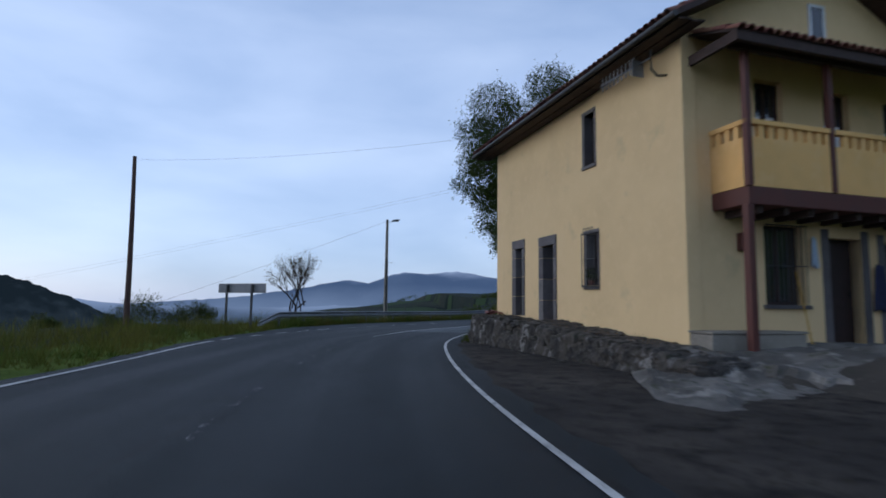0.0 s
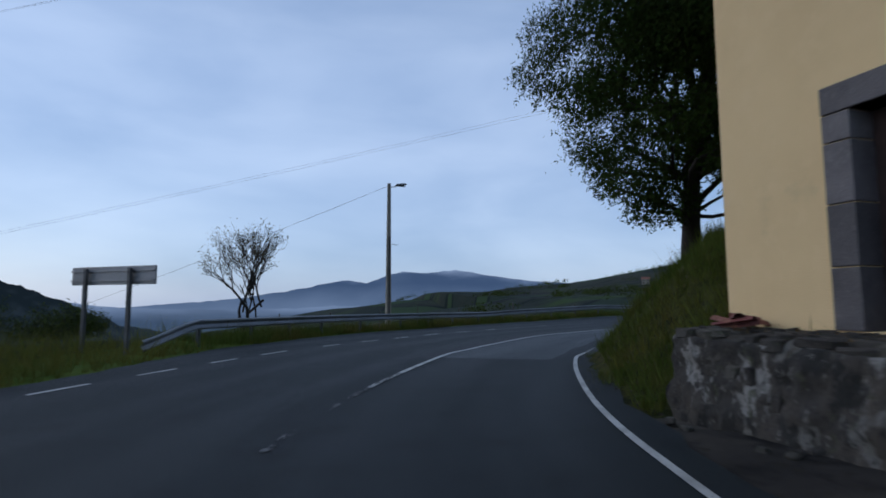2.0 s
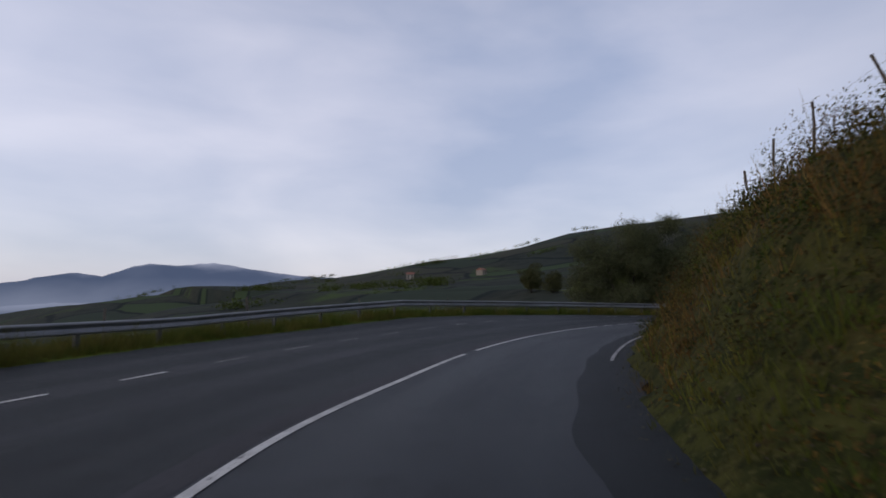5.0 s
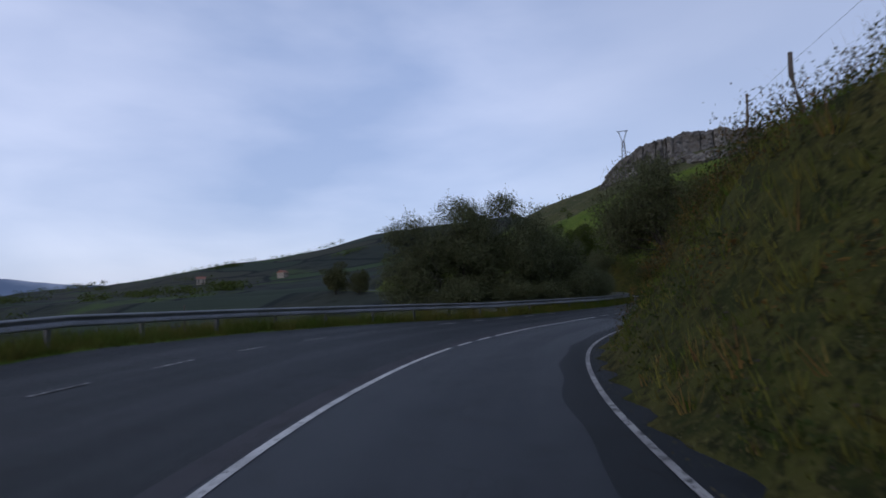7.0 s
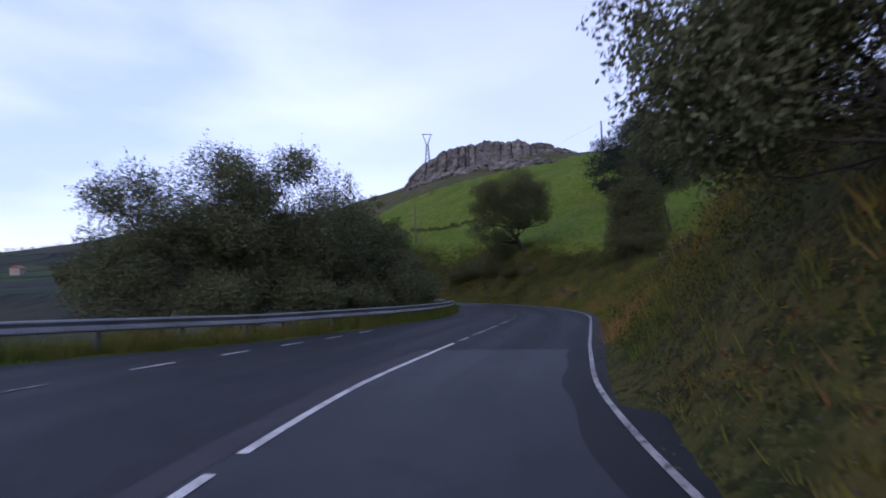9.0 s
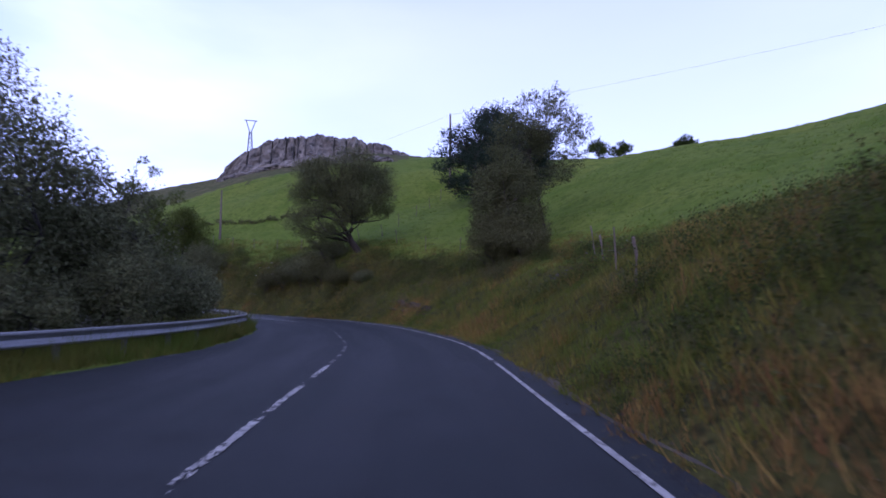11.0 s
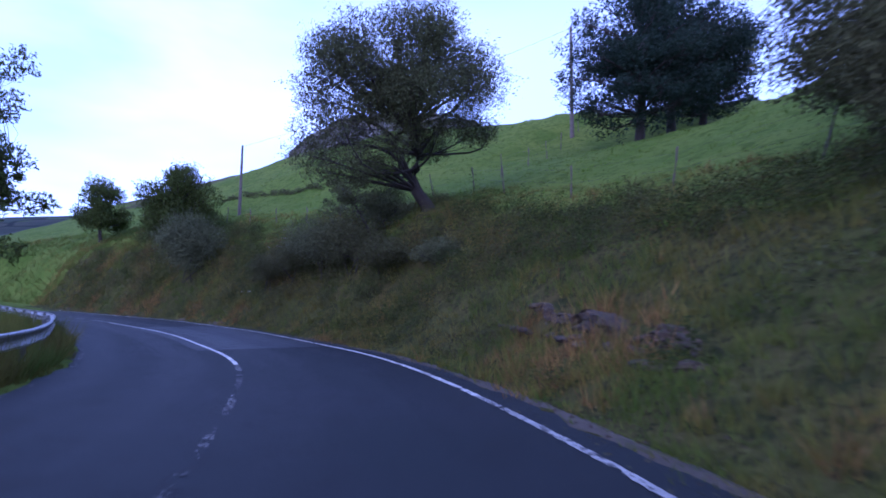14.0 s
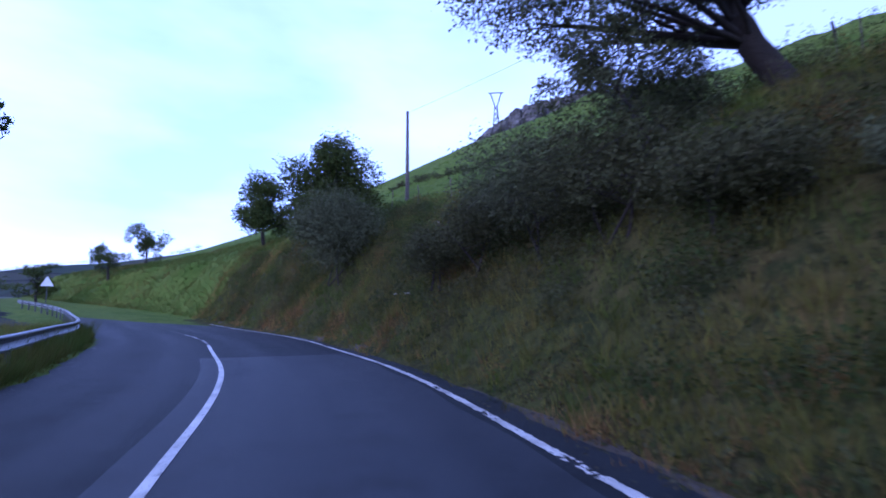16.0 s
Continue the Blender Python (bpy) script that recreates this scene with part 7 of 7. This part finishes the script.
def sow(r, n, s0, s1, e0, e1, power=1.0):
    """Places along the right-hand bank, e metres beyond the edge line, denser near the foot."""
    s = r.uniform(s0, s1, n)
    e = e0 + (e1 - e0) * r.uniform(size=n) ** power
    p = axis_point(s, 0.0)
    t = axis_point(s, 1.0) - p
    q = p + t * (lane(s) + e)[:, None]
    return q[:, 0], q[:, 1], s, e


def off_house(x, y):
    u, w = 0.1077 * (x - 0.08) - 0.9942 * (y - 11.45), 0.9942 * (x - 0.08) + 0.1077 * (y - 11.45)
    return ~((u > 0.2) & (u < 16) & (w > -1.6) & (w < 10)) & ~((u > -0.15) & (u < 10) & (w > -0.1) & (w < 8))


def clear_of_rock(x, y):
    """Away from the bare rock ledge in the bank."""
    t = np.clip(((x - 63.2) * -4.8 + (y - 38.0) * -1.8) / (4.8**2 + 1.8**2), 0, 1)
    return np.hypot(x - (63.2 - 4.8 * t), y - (37.9 - 1.8 * t)) > 0.13 + 0.16 * waves(x, y, 0.9, 77)


def mask(x, y, s):
    return waves(x, y, 5.0, 31) + 0.7 * waves(x, y, 1.7, 32)


r = np.random.RandomState(2)
x, y, s, e = sow(r, 78000, 52, 172, 0.25, 9.0, 1.3)
ok = off_house(x, y) & clear_of_rock(x, y) & (e > np.interp(s, BANK_S, VERGE) * 0.45 + 0.12 + r.normal(size=len(e)) * 0.10)
ok &= (r.uniform(size=len(s)) > 0.72 * ramp(s, 64, 70) * (1 - ramp(s, 92, 98)))
x, y, s, e = x[ok], y[ok], s[ok], e[ok]
patch = mask(x, y, s)
dryness = np.interp(s, [51, 62, 66, 74, 92, 100, 107, 112, 118, 124, 130, 136, 150, 172], [-0.9, -0.8, 0.15, 0.2, 0.35, 0.40, 0.30, 0.10, 0.15, 0.35, 0.1, -0.1, -0.05, 0.1]) + (0.45 + 0.3 * ramp(s, 128, 134)) * (1 - ramp(e, 0.4, 2.2)) - 0.35 + 1.0 * ramp(s, 60, 64) * (1 - ramp(s, 70, 75)) * ramp(e, 1.0, 2.2)
score = patch + dryness + r.normal(size=len(x)) * 0.30
clumps = waves(x, y, 1.3, 33) + 0.6 * waves(x, y, 0.7, 34)
tall = np.clip(r.gamma(5.0, 0.048, len(x)) * (0.85 + 0.30 * patch) * (1.0 + 0.45 * clumps) * np.interp(e, [0.2, 0.9, 3, 7, 9.0], [0.45, 0.9, 1.15, 0.8, 0.5]), 0.05, 0.7)
for name, lo, hi, mat, label in (("bank_grass", -9, 0.25, BLADES, "rough green grass and weeds on the roadside bank"), ("yellowing_bank_grass", 0.25, 0.85, BLADES_OLIVE, "long yellowing grass on the roadside bank"), ("dry_bank_grass", 0.85, 9, BLADES_DRY, "dry straw-coloured grass on the roadside bank")):
    pick = (score >= lo) & (score < hi)
    tagged(new(name, tri_mesh(name, tufts(r, x[pick], y[pick], tall[pick], 8, 0.007, 0.10), mat)), label, "grass", kind="stuff")
x, y, s, e = sow(r, 9000, 170, 215, 0.4, 8.0, 1.3)
tagged(new("far_bank_grass", tri_mesh("far_bank_grass", tufts(r, x, y, np.clip(r.gamma(5.0, 0.05, len(x)), 0.08, 0.6), 6, 0.012, 0.16), BLADES)), "long yellowing grass on the far roadside bank", "grass", kind="stuff")
# Left-hand verge, under and behind the barrier.
n = 19000
s = r.uniform(22, 165, n)
f = r.uniform(0, 1, n) ** 1.3 * np.interp(s, [22, 56, 64, 165], [9, 7, 2.6, 3.6]) - 0.05
p = axis_point(s, 0.0)
t = axis_point(s, 1.0) - p
q = p - t * (left_width(s) + 0.1 + f)[:, None]
tall = np.clip(r.gamma(5.0, 0.042, n) * (0.9 + 0.5 * waves(q[:, 0], q[:, 1], 4, 41)) * np.interp(f, [0, 0.6, 1.5, 4], [0.5, 1.0, 1.2, 1.2]) * np.interp(s, [22, 58, 66], [1.9, 1.9, 1.0]), 0.05, 0.8)
yellow = waves(q[:, 0], q[:, 1], 6, 43) + r.normal(size=n) * 0.5 + 0.4 * (s < 60) > 0.25
tagged(new("verge_grass", tri_mesh("verge_grass", tufts(r, q[~yellow, 0], q[~yellow, 1], tall[~yellow]), BLADES)), "long uncut grass along the road's outer verge", "grass", kind="stuff")
tagged(new("yellowing_verge_grass", tri_mesh("yellowing_verge_grass", tufts(r, q[yellow, 0], q[yellow, 1], tall[yellow] * 1.15), BLADES_OLIVE)), "yellowing seed grass along the road's outer verge", "grass", kind="stuff")
n = 11000
s = r.uniform(60, 158, n)
f = -np.interp(s, RAIL_S, RAIL_D) + r.normal(size=n) * 0.55 + 0.35
p = axis_point(s, 0.0)
t = axis_point(s, 1.0) - p
q = p - t * np.maximum(f, left_width(s) + 0.25)[:, None]
tall = np.clip(r.gamma(7.0, 0.065, n) * (0.9 + 0.4 * waves(q[:, 0], q[:, 1], 4, 42)), 0.15, 0.8)
tagged(new("tall_verge_grass", tri_mesh("tall_verge_grass", tufts(r, q[:, 0], q[:, 1], tall, 8, 0.007, 0.09), BLADES)), "tall grass and weeds growing round the crash barrier", "grass", kind="stuff")
# Meadow above the bank: short tussocks.
x, y, s, e = sow(r, 15000, 98, 168, 4.5, 38, 1.2)
tall = np.clip(r.gamma(4.0, 0.022, len(x)) * (1 + 0.5 * waves(x, y, 3, 51)), 0.03, 0.22)
tagged(new("meadow_tussocks", tri_mesh("meadow_tussocks", tufts(r, x, y, tall, 7, 0.014, 0.16), MEADOW_BLADES)), "short grazed meadow grass in tussocks", "grass", kind="stuff")
def mounds(r, name, x, y, size, mat, label, leaf, each, slim=0.6, category="weeds", flat=0.75):
    """Rounded clumps of leafy growth, each a dense shell of leaves, sunk a little into the ground."""
    c = np.c_[x, y, ground_z(x, y) + size * 0.30]
    spots, away = clusters(r, c, size, each * len(x), 0.14, flat, 0.5)
    tagged(new(name, foliage(name, leaves(r, spots, leaf, slim, 0.25, away), mat, False)), label, category, kind="stuff")


# Brambles, weeds and bracken in mounds that cover much of the bank, thickest on the steep inner bend and below the oak.
x, y, s, e = sow(r, 7600, 57, 170, 0.45, 7.0, 0.95)
cover = waves(x, y, 6, 61) + 0.7 * waves(x, y, 2.4, 62) + np.interp(s, [57, 64, 70, 96, 103, 112, 124, 132, 142, 152, 170], [-0.3, 0.1, 1.0, 1.1, 0.85, 0.2, -0.2, 0.3, 0.72, 0.55, 0.2]) + 0.35 * ramp(e, 1.0, 3.0) + 0.9 * ramp(s, 112, 118) * (1 - ramp(s, 130, 135)) * ramp(e, 3.6, 5.0)
keep = off_house(x, y) & clear_of_rock(x, y) & (cover > 0.75)
x, y, s, e = x[keep], y[keep], s[keep], e[keep]
size = (r.gamma(7.0, 0.036, len(x)) + 0.08) * np.interp(e, [0.4, 1.2, 3.0], [0.55, 0.9, 1.1]) * np.interp(s, [122, 130], [1.0, 1.25])
tone = 0.15 + waves(x, y, 3.2, 69) + r.normal(size=len(x)) * 0.45 + np.interp(s, [57, 62, 76, 98, 103, 110, 118], [0.0, 1.2, 0.5, 0.35, -0.2, -0.3, 0.2])
for name, lo, hi, mat, label, leaf, slim in (("brambles", -9, -0.15, LEAF_BRAMBLE, "dark brambles covering the bank in mounds", 0.05, 0.65), ("bank_ivy", -0.15, 0.35, LEAF_IVY, "dark creepers and ivy hanging over the bank", 0.045, 0.7), ("nettles", 0.35, 0.70, LEAF_SCRUB, "dull green nettles and tall weeds on the bank", 0.055, 0.4), ("tall_weeds", 0.70, 1.25, LEAF_OLIVE, "olive-green weeds in clumps on the bank", 0.05, 0.45), ("bracken", 1.25, 9, LEAF_FERN, "rusty browning bracken on the bank", 0.055, 0.35)):
    pick = (tone >= lo) & (tone < hi)
    mounds(r, name, x[pick], y[pick], size[pick], mat, label, leaf, 135, slim)
x, y = (np.repeat(v, 16) + r.normal(size=16 * len(v)) * 0.75 for v in np.array([(71.6, 44.2), (72.9, 45.8), (70.2, 42.6), (74.2, 47.2), (73.4, 43.4), (75.4, 48.8), (57.6, 32.6), (59.0, 33.0), (56.6, 31.6)]).T)
down = np.c_[ground_z(x + 0.3, y) - ground_z(x - 0.3, y), ground_z(x, y + 0.3) - ground_z(x, y - 0.3)]
down = -unit(down) * r.uniform(0.3, 1.7, len(x))[:, None]
x, y = x + down[:, 0], y + down[:, 1]
s, d = axis_coords(x, y)
x, y = x[d > lane(s) + 1.6], y[d > lane(s) + 1.6]
mounds(r, "bush_skirts", x, y, r.uniform(0.25, 0.6, len(x)), LEAF_SCRUB, "tangled dull green undergrowth below the bank bushes", 0.06, 220, 0.55)
t = np.linspace(0, 1, 60)
x, y = np.interp(t, [0, 0.35, 0.7, 1], [97.5, 94.3, 93.6, 92.5]) + r.normal(size=60) * 0.25, np.interp(t, [0, 0.35, 0.7, 1], [63.0, 55.4, 50.5, 46.5])
mounds(r, "field_hedge", x, y, r.uniform(0.2, 0.42, 60), LEAF_SCRUB, "low dark hedge bank across the meadow", 0.12, 90, 0.6, "hedge")
# Tall dry stalks on the crest of the bank.
x, y, s, e = sow(r, 260, 60, 106, 2.0, 4.6)
tall = r.uniform(0.45, 1.0, len(x))
tagged(new("dry_stalks", tri_mesh("dry_stalks", tufts(r, x, y, tall, 4, 0.0035, 0.05), BLADES_DRY)), "tall dry weed stalks on the crest of the bank", "weeds", kind="stuff")

# Fallen leaves and small stones along the edge of the tarmac.
x, y, s, e = sow(r, 2600, 54, 172, 0.05, 1.0, 1.2)
z = np.maximum(ground_z(x, y), lift(s)) + 0.02
c = np.c_[x, y, z]
flat = leaves(r, c, 0.055, 0.6)
flat[:, :, 2] = z[:, None] + (flat[:, :, 2] - z[:, None]) * 0.25
tagged(new("fallen_leaves", quad_mesh("fallen_leaves", flat, LEAF_SPARSE)), "dry fallen leaves along the road edge", "leaves", kind="stuff")
x, y, s, e = sow(r, 2400, 52, 172, 0.35, 1.1, 1.0)
z = np.maximum(ground_z(x, y), lift(s)) + 0.004
size = 0.012 + 0.02 * r.uniform(size=len(x)) ** 3
shape = np.array([(1, 0, 0), (0, 1, 0), (-1, 0, 0), (0, -1, 0), (0, 0, 0.8)])
v = (np.c_[x, y, z][:, None, :] + shape[None] * size[:, None, None] * r.uniform(0.7, 1.4, (len(x), 5, 1))).reshape(-1, 3)
base = np.arange(len(x))[:, None] * 5
faces = np.concatenate([base + np.array([[a, (a + 1) % 4, 4]]) for a in range(4)])
tagged(new("gravel", mesh_from("gravel", v, faces, ROCK_NEAR)), "scattered small stones on the dirt verge", "gravel", kind="stuff")


def blooms(name, x, y, z, size, mat, label, seed):
    """Flat flower heads of many small petals on the tops of tall weeds."""
    r = np.random.RandomState(seed)
    c = np.repeat(np.c_[x, y, z], 40, 0) + r.normal(size=(len(x) * 40, 3)) * (size, size, size * 0.3)
    tagged(new(name, quad_mesh(name, leaves(r, c, 0.022, 0.7, 0.0), mat)), label, "flowers", kind="stuff")


PETAL_WHITE = leafy("white_petals", (0.42, 0.42, 0.40))
PETAL_PURPLE = leafy("purple_petals", (0.10, 0.075, 0.15))
fx, fy = 77.0 + r.uniform(-1.3, 1.6, 16), 49.6 + r.uniform(-1.0, 1.0, 16)
fz = ground_z(fx, fy)
blooms("white_flowers", fx, fy, fz + r.uniform(0.45, 0.75, 16), 0.055, PETAL_WHITE, "white umbel flower heads among the bank grass", 5)
tagged(new("flower_stalks", tri_mesh("flower_stalks", tufts(r, fx, fy, np.full(16, 0.6), 3, 0.006, 0.03), BLADES)), "thin green stalks of the white flowers", "stalks", kind="stuff")
fx, fy = 48.8 + r.uniform(-1.0, 1.0, 14), 31.9 + r.uniform(-0.6, 0.6, 14)
blooms("purple_flowers", fx, fy, ground_z(fx, fy) + r.uniform(0.25, 0.5, 14), 0.03, PETAL_PURPLE, "purple wild flowers among the bank grass", 6)
x, y, s, e = sow(r, 26, 72, 98, 1.6, 3.4)
blooms("pale_seed_heads", x, y, ground_z(x, y) + r.uniform(0.4, 0.7, 26), 0.06, LEAF_SPARSE, "pale dry seed heads on the bank", 7)
tagged(new("terrace_straw", tri_mesh("terrace_straw", STRAW, BLADES_DRY)), "dry straw and stalks lying on the terrace top", "straw", kind="stuff").matrix_basis = pose(0.08, 11.45, 0, 0, 0, -83.82)
# Plants growing behind the window grilles.
plant = thing("window_plant", pose(0.08, 11.45, 0, 0, 0, -83.82) @ pose(6.24, -0.04, 1.76), "green pot plant behind the window grille", "plant")
bm = bmesh.new()
tube(bm, [(0, 0, 0.0), (0, 0, 0.12)], [0.055, 0.075], 10)
part("pot", bm, TILE, plant)
part("foliage", quad_mesh("foliage", leaves(r, r.normal(size=(380, 3)) * (0.10, 0.03, 0.09) + (0, 0, 0.24), 0.05, 0.6), LEAF_BRAMBLE), LEAF_BRAMBLE, plant)
